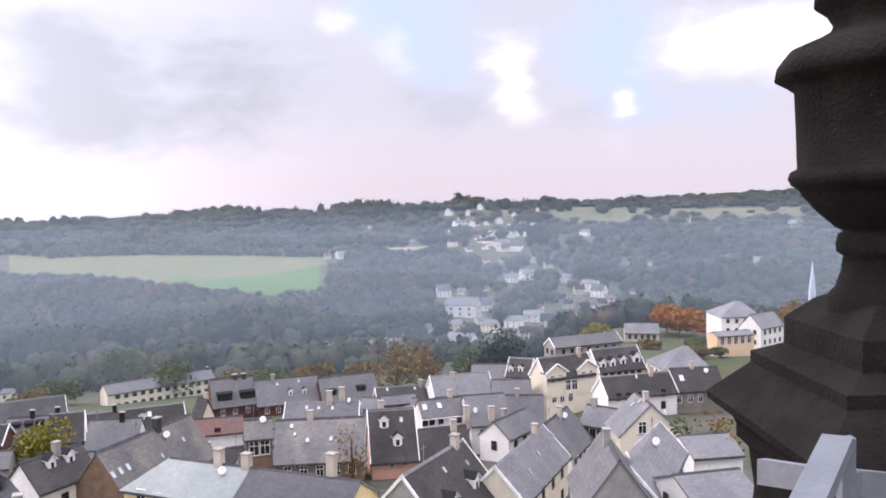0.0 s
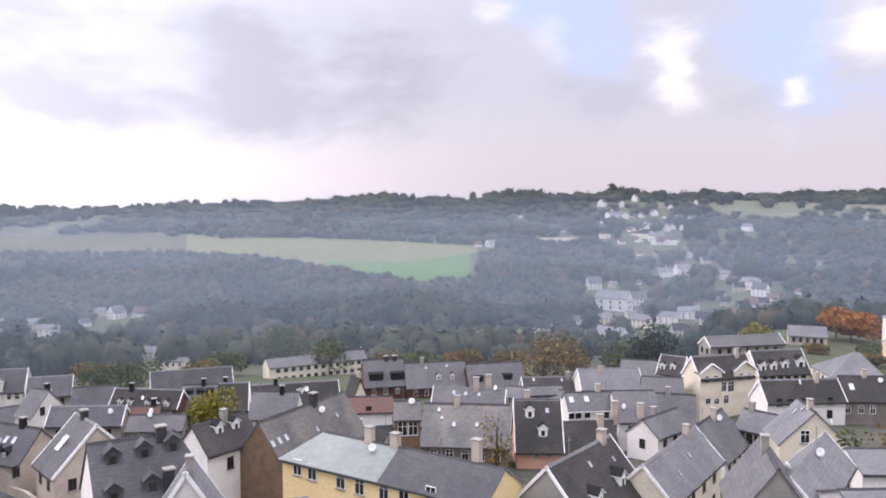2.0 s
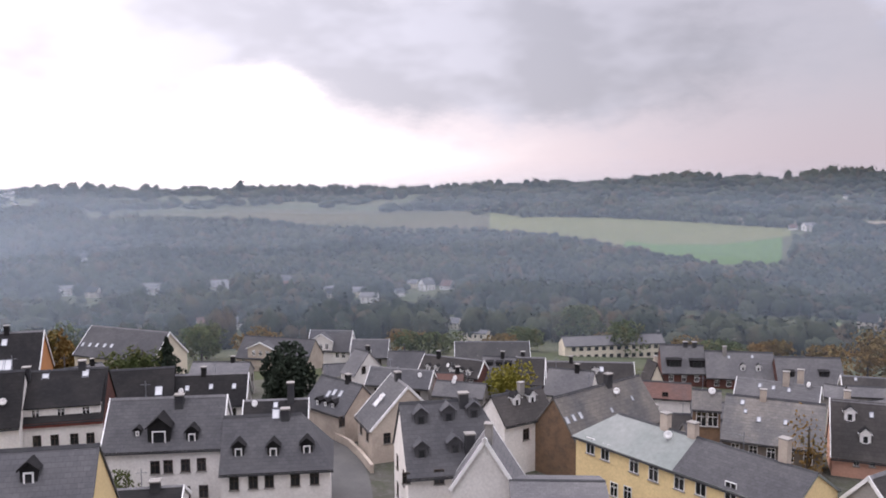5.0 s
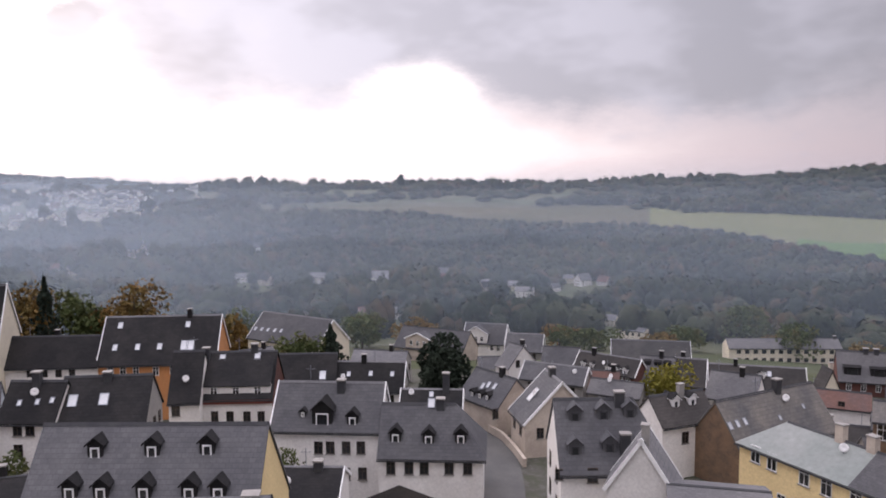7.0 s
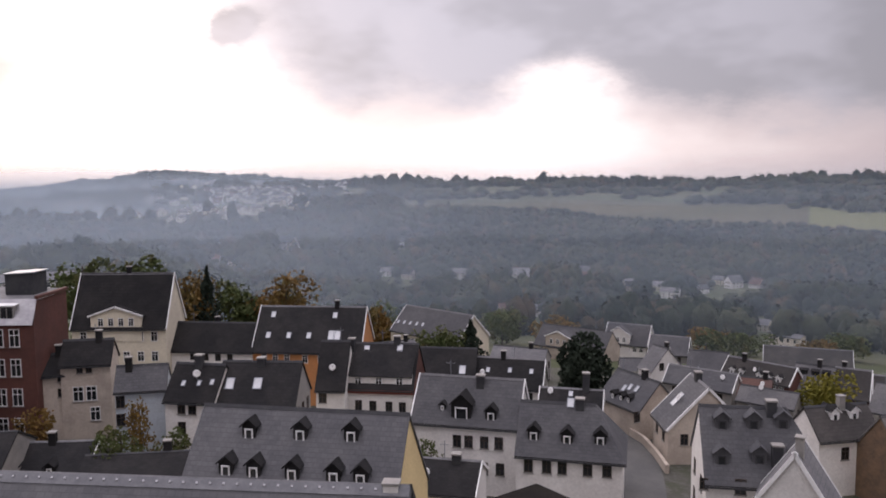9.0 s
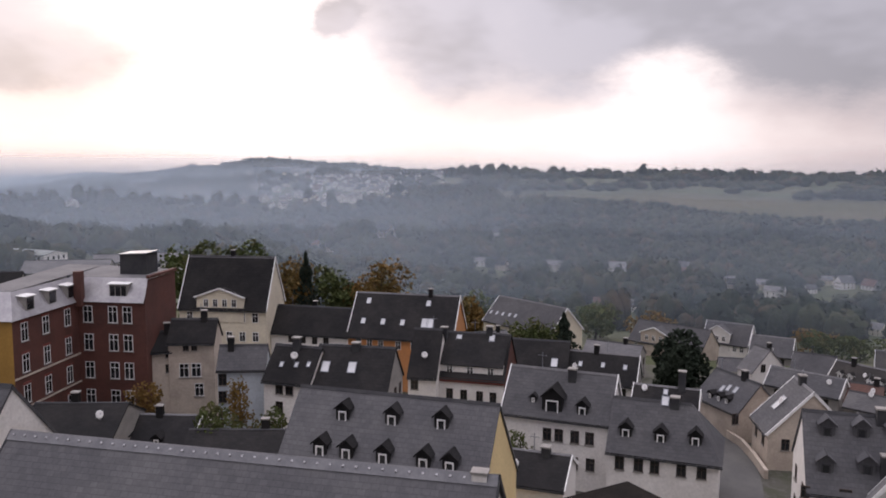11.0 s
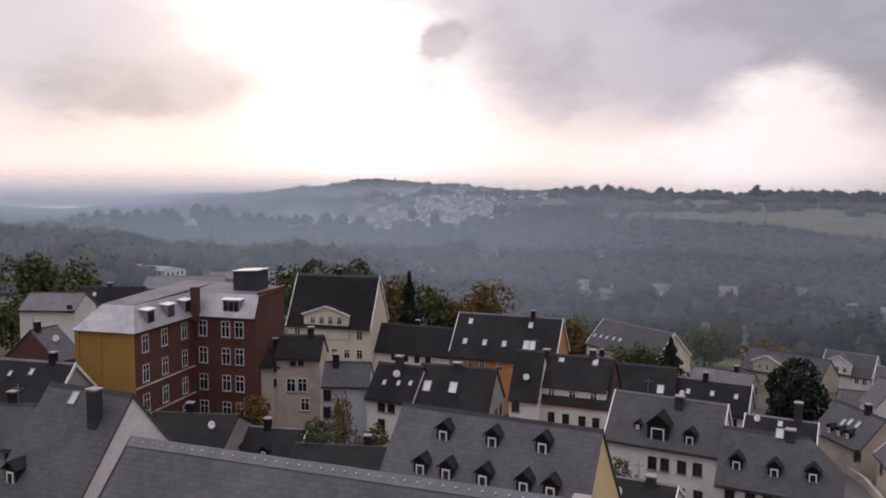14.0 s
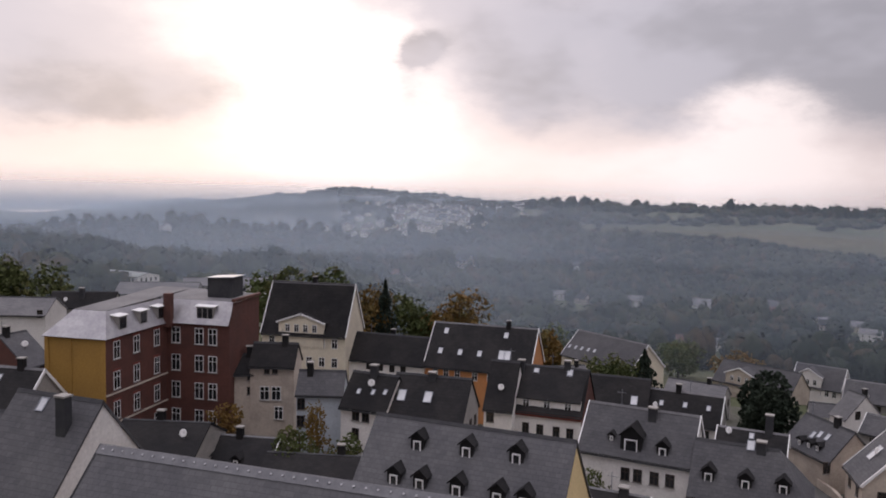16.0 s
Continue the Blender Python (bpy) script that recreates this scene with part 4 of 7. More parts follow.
house(-70.1, 73.23, -0.3, 38.6, 7.71, 4.58, 5.35, 7.28, 'grey', 'slate_dark', label='dark house with long white verge', verge='white', windows=[('f', -2.26, 4.05, 0.9, 1.3), ('f', 0.0, 4.05, 0.9, 1.3), ('f', 2.26, 4.05, 0.9, 1.3), ('f', -2.26, 1.3, 0.9, 1.3), ('f', 0.0, 1.3, 0.9, 1.3), ('f', 2.26, 1.3, 0.9, 1.3)], skylights=[(-0.04, -0.68, 6.7, -1, 0.6)], chimneys=[(1.82, -0.26, 7.5, 2.0)])
house(-68.83, 84.69, -1.43, -11.6, 8.48, 6.41, 5.24, 8.56, 'beige', 'slate', label='beige gabled house with slate roof', windows=[('r', -3.61, 4.57, 0.95, 1.4)], dormers=[(-1.52, -2.67, 5.8, -1, 0.6), (0.08, -2.58, 5.89, -1, 0.6), (1.56, -2.51, 5.96, -1, 0.6)], skylights=[(-0.7, -1.74, 6.76, -1, 0.7), (0.2, -1.45, 7.06, -1, 0.7), (1.49, -1.41, 7.11, -1, 0.7)], gable_wall='beige')
house(-57.4, 82.04, -0.3, -37.1, 6.53, 9.31, 4.7, 9.52, 'beige', 'slate', label='slate house with beige stone wall', verge='white', windows=[('f', -1.44, 3.4, 0.9, 1.3), ('f', 1.44, 3.4, 0.9, 1.3), ('r', -2.73, 3.4, 0.9, 1.3), ('r', 0.0, 3.4, 0.9, 1.3), ('r', 2.73, 3.4, 0.9, 1.3)], skylights=[(-0.59, -2.46, 6.98, -1, 1.4)], chimneys=[(-0.61, -0.02, 9.54, 0.9)])
house(-38.7, 63.93, -0.3, 42.7, 9.92, 9.49, 8.93, 14.02, 'white', 'slate', label='large white house with slate roof and six dormers', windows=[('f', -2.19, 8.61, 0.92, 1.35), ('f', 0.18, 8.7, 0.92, 1.35), ('f', -5.15, 8.71, 0.68, 1.0), ('l', -2.14, 7.73, 0.95, 1.35), ('l', 2.14, 7.73, 0.95, 1.35), ('l', -2.14, 4.98, 0.95, 1.35), ('l', 2.14, 4.98, 0.95, 1.35)], dormers=[(-3.25, -1.19, 12.75, -1, 1.0), (-0.63, -1.09, 12.85, -1, 1.0), (1.8, -0.97, 12.98, -1, 1.0), (-3.57, -3.41, 10.37, -1, 1.0), (-0.49, -3.24, 10.55, -1, 1.0), (2.6, -3.06, 10.74, -1, 1.0)], dormer_style='grey', hip=(0.0, 2.6), chimneys=[(0.84, -3.77, 9.98, 2.0), (0.99, -0.36, 14.41, 0.4)])
house(-32.09, 58.8, -0.3, 112.2, 4.0, 5.42, 9.5, 13.57, 'white', 'slate_light', label='small white gabled annex with metal roof', verge='white')
house(-25.95, 59.43, -0.3, 29.0, 7.59, 5.67, 9.5, 10.2, 'grey', 'slate_hazed', label='flat grey metal roof with vents')
yellow_house = house(-19.37, 77.15, -0.3, -21.7, 24.44, 7.12, 7.77, 10.04, 'yellow', 'tin', label='yellow building with tall windows and pale metal roof', hip=(2.83, 0.0), windows=[('f', -10.12, 7.16, 1.16, 1.7), ('f', -8.1, 7.05, 1.16, 1.7), ('f', -4.35, 6.88, 1.16, 1.7), ('f', -1.96, 6.76, 1.16, 1.7), ('f', 1.01, 6.83, 1.16, 1.7), ('f', 3.37, 7.04, 1.16, 1.7), ('f', 6.42, 7.56, 1.16, 1.7), ('f', -6.86, 3.52, 1.02, 1.5), ('f', -5.1, 3.66, 1.02, 1.5)], chimneys=[(-3.35, -0.09, 9.98, 1.6), (-0.13, -0.05, 10.01, 1.4), (9.11, 0.28, 10.22, 2.0)])
for k in (-1, 1):
    q = [(0.4, k * 3.90, 7.745), (12.36, k * 3.90, 7.745), (12.36, k * 0.02, 10.22), (0.4, k * 0.02, 10.22)]
    part("roof", Shape().slab(q if k < 0 else q[::-1], 0.03), M["slate"], yellow_house, "half of the roof in darker grey slate")
house(-34.61, 91.45, -0.3, 71.9, 15.99, 7.37, 5.07, 9.73, 'brown', 'slate_old', label='brown weathered gable house with slate roof', skylights=[(-7.76, -1.83, 7.32, -1, 0.62), (-6.57, -1.80, 7.36, -1, 0.62), (-5.34, -1.76, 7.40, -1, 0.62), (0.03, -2.05, 7.04, -1, 0.45), (4.55, -1.62, 7.58, -1, 0.45)], chimneys=[(1.74, -0.16, 9.56, 1.4)])
house(-42.47, 85.07, -0.3, 64.8, 7.39, 5.14, 6.77, 9.43, 'white', 'slate_dark_hazed', label='dark roofed house with white dormers', windows=[('f', -0.57, 5.03, 0.92, 1.35)], dormers=[(-0.87, -0.87, 8.53, -1, 0.9), (1.45, -0.9, 8.5, -1, 0.9)], dormer_style='white')
house(-15.83, 99.88, -0.38, 5.9, 10.69, 8.32, 4.77, 8.78, 'greybrown', 'slate_old', label='old mottled slate house with white gable', windows=[('f', -3.85, 3.57, 0.95, 1.35), ('f', -1.92, 3.57, 0.95, 1.35), ('f', 0.0, 3.57, 0.95, 1.35), ('f', 1.92, 3.57, 0.95, 1.35), ('f', 3.85, 3.57, 0.95, 1.35)], skylights=[(-3.51, -0.72, 8.09, -1, 0.5), (-1.53, -2.2, 6.66, -1, 0.5), (1.35, -2.18, 6.68, -1, 0.5), (-3.08, -1.56, 7.28, -1, 0.4)], gable_wall='white')
house(-23.79, 100.25, -0.31, 14.6, 3.19, 4.06, 6.93, 8.63, 'brown', 'slate_old', label='brown house with two tall windows', windows=[('f', -0.6, 5.61, 1.22, 1.8), ('f', 0.73, 5.66, 1.22, 1.8)])
house(-7.37, 105.47, -0.87, 10.2, 5.93, 7.45, 3.38, 8.9, 'pink', 'slate_dark_hazed', label='dark slate house with pink party wall', verge='white', windows=[('f', -0.42, 2.72, 0.61, 0.9), ('f', 1.22, 2.84, 0.61, 0.9)], dormers=[(-1.05, -1.07, 7.31, -1, 1.0), (0.52, -2.48, 5.23, -1, 1.0)], dormer_style='white', skylights=[(1.25, -0.92, 7.54, -1, 0.5)], gable_wall='pink')
house(-19.33, 124.62, -3.2, 0.4, 11.29, 4.29, 5.57, 7.65, 'grey', 'slate_hazed', label='grey slate house with chimneys', verge='white', windows=[('f', -3.73, 4.27, 0.9, 1.3), ('f', -1.24, 4.27, 0.9, 1.3), ('f', 1.24, 4.27, 0.9, 1.3), ('f', 3.73, 4.27, 0.9, 1.3), ('f', -3.73, 1.52, 0.9, 1.3), ('f', -1.24, 1.52, 0.9, 1.3), ('f', 1.24, 1.52, 0.9, 1.3), ('f', 3.73, 1.52, 0.9, 1.3)], skylights=[(-2.4, -0.76, 6.91, -1, 0.5), (-0.5, -0.84, 6.84, -1, 0.5), (1.63, -0.89, 6.79, -1, 0.5)], chimneys=[(1.09, -0.15, 7.79, 1.6), (2.94, 0.53, 8.16, 1.6)])
house(-43.86, 162.87, -8.47, 25.5, 8.46, 7.29, 4.18, 8.85, 'brick', 'slate_hazed', label='terraced house with grey mansard roof', windows=[('f', -2.48, 2.88, 0.9, 1.3), ('f', 0.0, 2.88, 0.9, 1.3), ('f', 2.48, 2.88, 0.9, 1.3), ('l', -1.6, 2.88, 0.9, 1.3), ('l', 1.6, 2.88, 0.9, 1.3)], dormers=[(-1.84, -2.69, 5.4, -1, 1.9), (2.63, -2.74, 5.34, -1, 1.9)], dormer_style='box', chimneys=[(0.75, -0.08, 8.74, 0.8), (2.54, -0.1, 8.72, 0.8)])
house(-33.32, 166.08, -8.58, 21.8, 12.87, 6.77, 3.79, 8.13, 'brick', 'slate_hazed', label='terraced house with grey mansard roof', windows=[('f', -4.53, 2.49, 0.9, 1.3), ('f', -2.27, 2.49, 0.9, 1.3), ('f', 0.0, 2.49, 0.9, 1.3), ('f', 2.27, 2.49, 0.9, 1.3), ('f', 4.53, 2.49, 0.9, 1.3), ('l', -1.49, 2.49, 0.9, 1.3), ('l', 1.49, 2.49, 0.9, 1.3)], dormers=[(0.47, -2.18, 5.33, -1, 0.8), (3.37, -2.18, 5.33, -1, 0.8)], dormer_style='white', skylights=[(-1.98, -0.84, 7.05, -1, 0.5), (2.49, -0.68, 7.25, -1, 0.5)])
house(-20.97, 168.08, -8.63, 24.1, 12.0, 6.77, 3.76, 8.09, 'brick', 'slate_hazed', label='terraced house with grey mansard roof', windows=[('f', -3.96, 2.46, 0.9, 1.3), ('f', -1.32, 2.46, 0.9, 1.3), ('f', 1.32, 2.46, 0.9, 1.3), ('f', 3.96, 2.46, 0.9, 1.3), ('l', -1.49, 2.46, 0.9, 1.3), ('l', 1.49, 2.46, 0.9, 1.3)], dormers=[(-3.85, -2.3, 5.15, -1, 1.2), (2.5, -2.19, 5.29, -1, 1.2)], dormer_style='box')
house(-8.8, 162.51, -7.7, 14.8, 11.16, 5.57, 3.37, 5.88, 'grey', 'slate_dark_hazed', label='low house with dark slate roof', verge='white', windows=[('f', -3.68, 2.07, 0.9, 1.3), ('f', -1.23, 2.07, 0.9, 1.3), ('f', 1.23, 2.07, 0.9, 1.3), ('f', 3.68, 2.07, 0.9, 1.3), ('l', -1.23, 2.07, 0.9, 1.3), ('l', 1.23, 2.07, 0.9, 1.3)], skylights=[(-3.34, -0.53, 5.41, -1, 0.5), (2.37, -0.67, 5.28, -1, 0.5)])
house(2.75, 161.31, -7.67, 15.0, 12.14, 7.02, 5.2, 8.36, 'white', 'slate_light', label='pale slate house with white verges', verge='white', windows=[('f', -4.68, 4.0, 0.95, 1.35), ('f', -3.12, 4.0, 0.95, 1.35), ('f', -1.56, 4.0, 0.95, 1.35), ('f', 0.0, 4.0, 0.95, 1.35), ('f', 1.56, 4.0, 0.95, 1.35), ('f', 3.12, 4.0, 0.95, 1.35), ('f', 4.68, 4.0, 0.95, 1.35)], chimneys=[(-1.63, -0.7, 7.73, 1.2)])
house(-0.85, 120.27, -2.53, 18.4, 7.12, 4.55, 6.33, 8.24, 'white', 'slate_hazed', label='slate roofed house with white window band', windows=[('f', -3.17, 5.6, 0.82, 1.2), ('f', -2.11, 5.62, 0.82, 1.2), ('f', -0.75, 5.65, 0.82, 1.2), ('f', 1.14, 5.52, 0.82, 1.2), ('f', 2.12, 5.54, 0.82, 1.2)], skylights=[(-2.85, -1.06, 7.35, -1, 0.8), (-0.55, -1.03, 7.37, -1, 0.8)], band='white')
house(5.63, 119.55, -2.68, 12.1, 6.04, 8.97, 5.83, 9.09, 'white', 'slate_hazed', label='white house with chimneys and roof terrace', windows=[('f', -1.33, 4.53, 0.9, 1.3), ('f', 1.33, 4.53, 0.9, 1.3), ('f', -1.33, 1.78, 0.9, 1.3), ('f', 1.33, 1.78, 0.9, 1.3), ('l', -2.63, 4.53, 0.9, 1.3), ('l', 0.0, 4.53, 0.9, 1.3), ('l', 2.63, 4.53, 0.9, 1.3), ('l', -2.63, 1.78, 0.9, 1.3), ('l', 0.0, 1.78, 0.9, 1.3), ('l', 2.63, 1.78, 0.9, 1.3)], chimneys=[(-3.54, -3.63, 6.45, 2.0), (0.08, -3.97, 6.2, 2.0)])
house(-1.3, 79.57, -0.3, 62.6, 12.54, 9.4, 4.82, 10.04, 'grey', 'slate_dark_hazed', label='dark slate roof with white framed dormers', verge='white', windows=[('f', -4.41, 3.52, 0.9, 1.3), ('f', -2.21, 3.52, 0.9, 1.3), ('f', 0.0, 3.52, 0.9, 1.3), ('f', 2.21, 3.52, 0.9, 1.3), ('f', 4.41, 3.52, 0.9, 1.3), ('l', -2.76, 3.52, 0.9, 1.3), ('l', 0.0, 3.52, 0.9, 1.3), ('l', 2.76, 3.52, 0.9, 1.3)], dormers=[(2.83, -2.97, 6.74, -1, 1.1), (-2.54, -3.22, 6.46, -1, 1.1)], dormer_style='white', skylights=[(-0.13, -1.16, 8.75, -1, 0.5), (4.16, -1.59, 8.27, -1, 0.4)], chimneys=[(4.3, -0.17, 9.84, 1.3)])
house(8.26, 88.78, -0.3, 65.7, 16.26, 6.26, 5.11, 8.35, 'cream', 'slate_light', label='cream house with smooth grey roof', verge='white', windows=[('f', -5.49, 3.91, 0.95, 1.35), ('f', -1.83, 3.91, 0.95, 1.35), ('f', 1.83, 3.91, 0.95, 1.35), ('f', 5.49, 3.91, 0.95, 1.35), ('f', -5.49, 1.16, 0.95, 1.35), ('f', -1.83, 1.16, 0.95, 1.35), ('f', 1.83, 1.16, 0.95, 1.35), ('f', 5.49, 1.16, 0.95, 1.35)], skylights=[(-2.93, -2.02, 6.25, -1, 0.5), (1.73, -1.44, 6.86, -1, 0.5), (8.28, -1.01, 7.3, -1, 0.5)])
house(14.87, 108.28, -1.31, 64.7, 10.13, 7.43, 3.55, 7.4, 'white', 'slate_hazed', label='white house with grey slate roof', windows=[('f', -3.34, 2.25, 0.9, 1.3), ('f', -1.11, 2.25, 0.9, 1.3), ('f', 1.11, 2.25, 0.9, 1.3), ('f', 3.34, 2.25, 0.9, 1.3), ('l', -1.63, 2.25, 0.9, 1.3), ('l', 1.63, 2.25, 0.9, 1.3)], skylights=[(-6.27, -3.76, 3.5, -1, 0.4)])
house(22.32, 112.6, -0.94, -36.7, 4.96, 4.84, 4.86, 6.89, 'cream', 'slate_light', label='cream three storey house with grey roof', windows=[('f', -1.67, 3.66, 0.95, 1.3), ('f', -0.56, 3.66, 0.95, 1.3), ('f', 0.56, 3.66, 0.95, 1.3), ('f', 1.67, 3.66, 0.95, 1.3)])
house(25.98, 104.97, -0.44, 93.7, 6.58, 8.04, 5.53, 9.47, 'cream', 'slate_light', label='cream gabled house with slate roof', windows=[('l', 1.15, 6.52, 1.09, 1.6)], skylights=[(0.81, 1.14, 8.35, 1, 0.6), (-0.18, 0.45, 9.03, 1, 0.6), (-1.01, -0.19, 9.66, 1, 0.6)])
house(19.22, 76.39, -0.3, 65.6, 15.31, 4.96, 9.39, 11.96, 'white', 'slate_light', label='light slate house with white dormers', verge='white', windows=[('f', -5.61, 8.09, 0.9, 1.3), ('f', -3.37, 8.09, 0.9, 1.3), ('f', -1.12, 8.09, 0.9, 1.3), ('f', 1.12, 8.09, 0.9, 1.3), ('f', 3.37, 8.09, 0.9, 1.3), ('f', 5.61, 8.09, 0.9, 1.3), ('f', -5.61, 5.34, 0.9, 1.3), ('f', -3.37, 5.34, 0.9, 1.3), ('f', -1.12, 5.34, 0.9, 1.3), ('f', 1.12, 5.34, 0.9, 1.3), ('f', 3.37, 5.34, 0.9, 1.3), ('f', 5.61, 5.34, 0.9, 1.3), ('f', -5.61, 2.59, 0.9, 1.3), ('f', -3.37, 2.59, 0.9, 1.3), ('f', -1.12, 2.59, 0.9, 1.3), ('f', 1.12, 2.59, 0.9, 1.3), ('f', 3.37, 2.59, 0.9, 1.3), ('f', 5.61, 2.59, 0.9, 1.3), ('l', 0.0, 8.09, 0.9, 1.3), ('l', 0.0, 5.34, 0.9, 1.3), ('l', 0.0, 2.59, 0.9, 1.3)])
house(14.46, 69.96, -0.3, 87.3, 9.0, 6.27, 9.67, 13.96, 'grey', 'slate_hazed', label='grey gabled house with slate roof', windows=[('l', -1.38, 8.37, 0.9, 1.3), ('l', 1.38, 8.37, 0.9, 1.3), ('l', -1.38, 5.62, 0.9, 1.3), ('l', 1.38, 5.62, 0.9, 1.3), ('l', -1.38, 2.87, 0.9, 1.3), ('l', 1.38, 2.87, 0.9, 1.3)])
house(32.62, 137.73, -2.52, 16.7, 13.14, 5.62, 4.75, 7.66, 'white', 'slate_dark_hazed', label='white house with brown slate roof', verge='white', windows=[('f', -4.63, 4.74, 0.92, 1.35), ('f', -2.82, 4.68, 0.92, 1.35), ('f', -0.89, 4.71, 0.92, 1.35), ('f', 3.9, 4.78, 0.92, 1.35), ('f', 3.89, 2.63, 0.92, 1.35)])
house(21.37, 145.8, -4.91, 26.8, 10.64, 5.43, 8.8, 12.03, 'cream', 'slate_dark_hazed', label='cream ornate house with two gabled bays', verge='white', windows=[('f', -3.47, 7.28, 1.22, 1.8), ('f', -2.62, 7.18, 1.22, 1.8), ('f', -0.78, 7.17, 1.22, 1.8), ('f', 0.7, 7.09, 1.22, 1.8), ('f', 2.96, 7.14, 1.22, 1.8), ('f', 3.98, 7.12, 1.22, 1.8), ('f', -3.74, 5.07, 1.02, 1.5), ('f', -2.04, 4.96, 1.02, 1.5), ('f', -0.19, 4.94, 1.02, 1.5)], pediments=[(-3.29, 8.87, 4.2, 4.0), (3.44, 8.93, 4.2, 4.0)])
house(32.85, 155.94, -4.15, 21.5, 10.2, 6.09, 7.06, 10.68, 'cream', 'slate_dark_hazed', label='cream house with slate mansard and white dormers', verge='white', windows=[('f', -3.83, 5.86, 0.95, 1.35), ('f', -2.3, 5.86, 0.95, 1.35), ('f', -0.77, 5.86, 0.95, 1.35), ('f', 0.77, 5.86, 0.95, 1.35), ('f', 2.3, 5.86, 0.95, 1.35), ('f', 3.83, 5.86, 0.95, 1.35)], dormers=[(-4.02, -2.28, 7.97, -1, 1.1), (-1.86, -2.26, 7.99, -1, 1.1), (0.55, -2.1, 8.18, -1, 1.1), (3.69, -2.06, 8.23, -1, 1.4)], dormer_style='white')
house(43.87, 141.34, -2.67, 7.5, 8.66, 6.19, 4.82, 8.03, 'greybrown', 'slate_dark_hazed', label='brown house with dark slate roof', windows=[('f', -3.98, 3.31, 0.92, 1.35), ('f', -1.92, 3.31, 0.92, 1.35), ('f', -0.07, 3.32, 0.92, 1.35)], skylights=[(-2.85, -1.5, 6.48, -1, 0.9)])
house(53.5, 184.33, -5.24, 6.5, 10.73, 10.69, 2.56, 6.73, 'white', 'slate_light', label='white house with pale pyramid roof', hip=(7.13, 2.98), windows=[('f', -3.54, 1.26, 0.9, 1.3), ('f', -1.18, 1.26, 0.9, 1.3), ('f', 1.18, 1.26, 0.9, 1.3), ('f', 3.54, 1.26, 0.9, 1.3), ('l', -3.53, 1.26, 0.9, 1.3), ('l', -1.18, 1.26, 0.9, 1.3), ('l', 1.18, 1.26, 0.9, 1.3), ('l', 3.53, 1.26, 0.9, 1.3)])
house(87.44, 243.01, -10.42, 0.6, 11.52, 13.38, 10.79, 14.66, 'white', 'slate_light', label='white villa with pyramid roof', hip=(6.87, 3.52), windows=[('f', -3.89, 9.59, 0.95, 1.35), ('f', -1.3, 9.59, 0.95, 1.35), ('f', 1.3, 9.59, 0.95, 1.35), ('f', 3.89, 9.59, 0.95, 1.35), ('f', -3.89, 6.84, 0.95, 1.35), ('f', -1.3, 6.84, 0.95, 1.35), ('f', 1.3, 6.84, 0.95, 1.35), ('f', 3.89, 6.84, 0.95, 1.35)])
house(77.57, 217.07, -8.05, 15.5, 11.44, 4.58, 6.54, 7.37, 'peach', 'slate_light', label='peach pavilion with tall windows', windows=[('f', -4.12, 5.34, 1.2, 2.2), ('f', -2.06, 5.34, 1.2, 2.2), ('f', 0.0, 5.34, 1.2, 2.2), ('f', 2.06, 5.34, 1.2, 2.2), ('f', 4.12, 5.34, 1.2, 2.2)])
house(89.93, 227.18, -9.22, 37.2, 11.49, 6.7, 8.46, 11.93, 'white', 'slate_light', label='white house with pale roof', windows=[('f', -3.79, 7.16, 0.9, 1.3), ('f', -1.26, 7.16, 0.9, 1.3), ('f', 1.26, 7.16, 0.9, 1.3), ('f', 3.79, 7.16, 0.9, 1.3), ('f', -3.79, 4.41, 0.9, 1.3), ('f', -1.26, 4.41, 0.9, 1.3), ('f', 1.26, 4.41, 0.9, 1.3), ('f', 3.79, 4.41, 0.9, 1.3), ('f', -3.79, 1.66, 0.9, 1.3), ('f', -1.26, 1.66, 0.9, 1.3), ('f', 1.26, 1.66, 0.9, 1.3), ('f', 3.79, 1.66, 0.9, 1.3), ('l', -1.47, 7.16, 0.9, 1.3), ('l', 1.47, 7.16, 0.9, 1.3), ('l', -1.47, 4.41, 0.9, 1.3), ('l', 1.47, 4.41, 0.9, 1.3), ('l', -1.47, 1.66, 0.9, 1.3), ('l', 1.47, 1.66, 0.9, 1.3)])
house(63.7, 259.66, -10.88, -9.9, 10.62, 8.75, 3.78, 6.3, 'beige', 'slate_light', label='beige hall with flat grey roof', windows=[('f', -3.82, 2.58, 0.95, 1.35), ('f', -1.91, 2.58, 0.95, 1.35), ('f', 0.0, 2.58, 0.95, 1.35), ('f', 1.91, 2.58, 0.95, 1.35), ('f', 3.82, 2.58, 0.95, 1.35)])
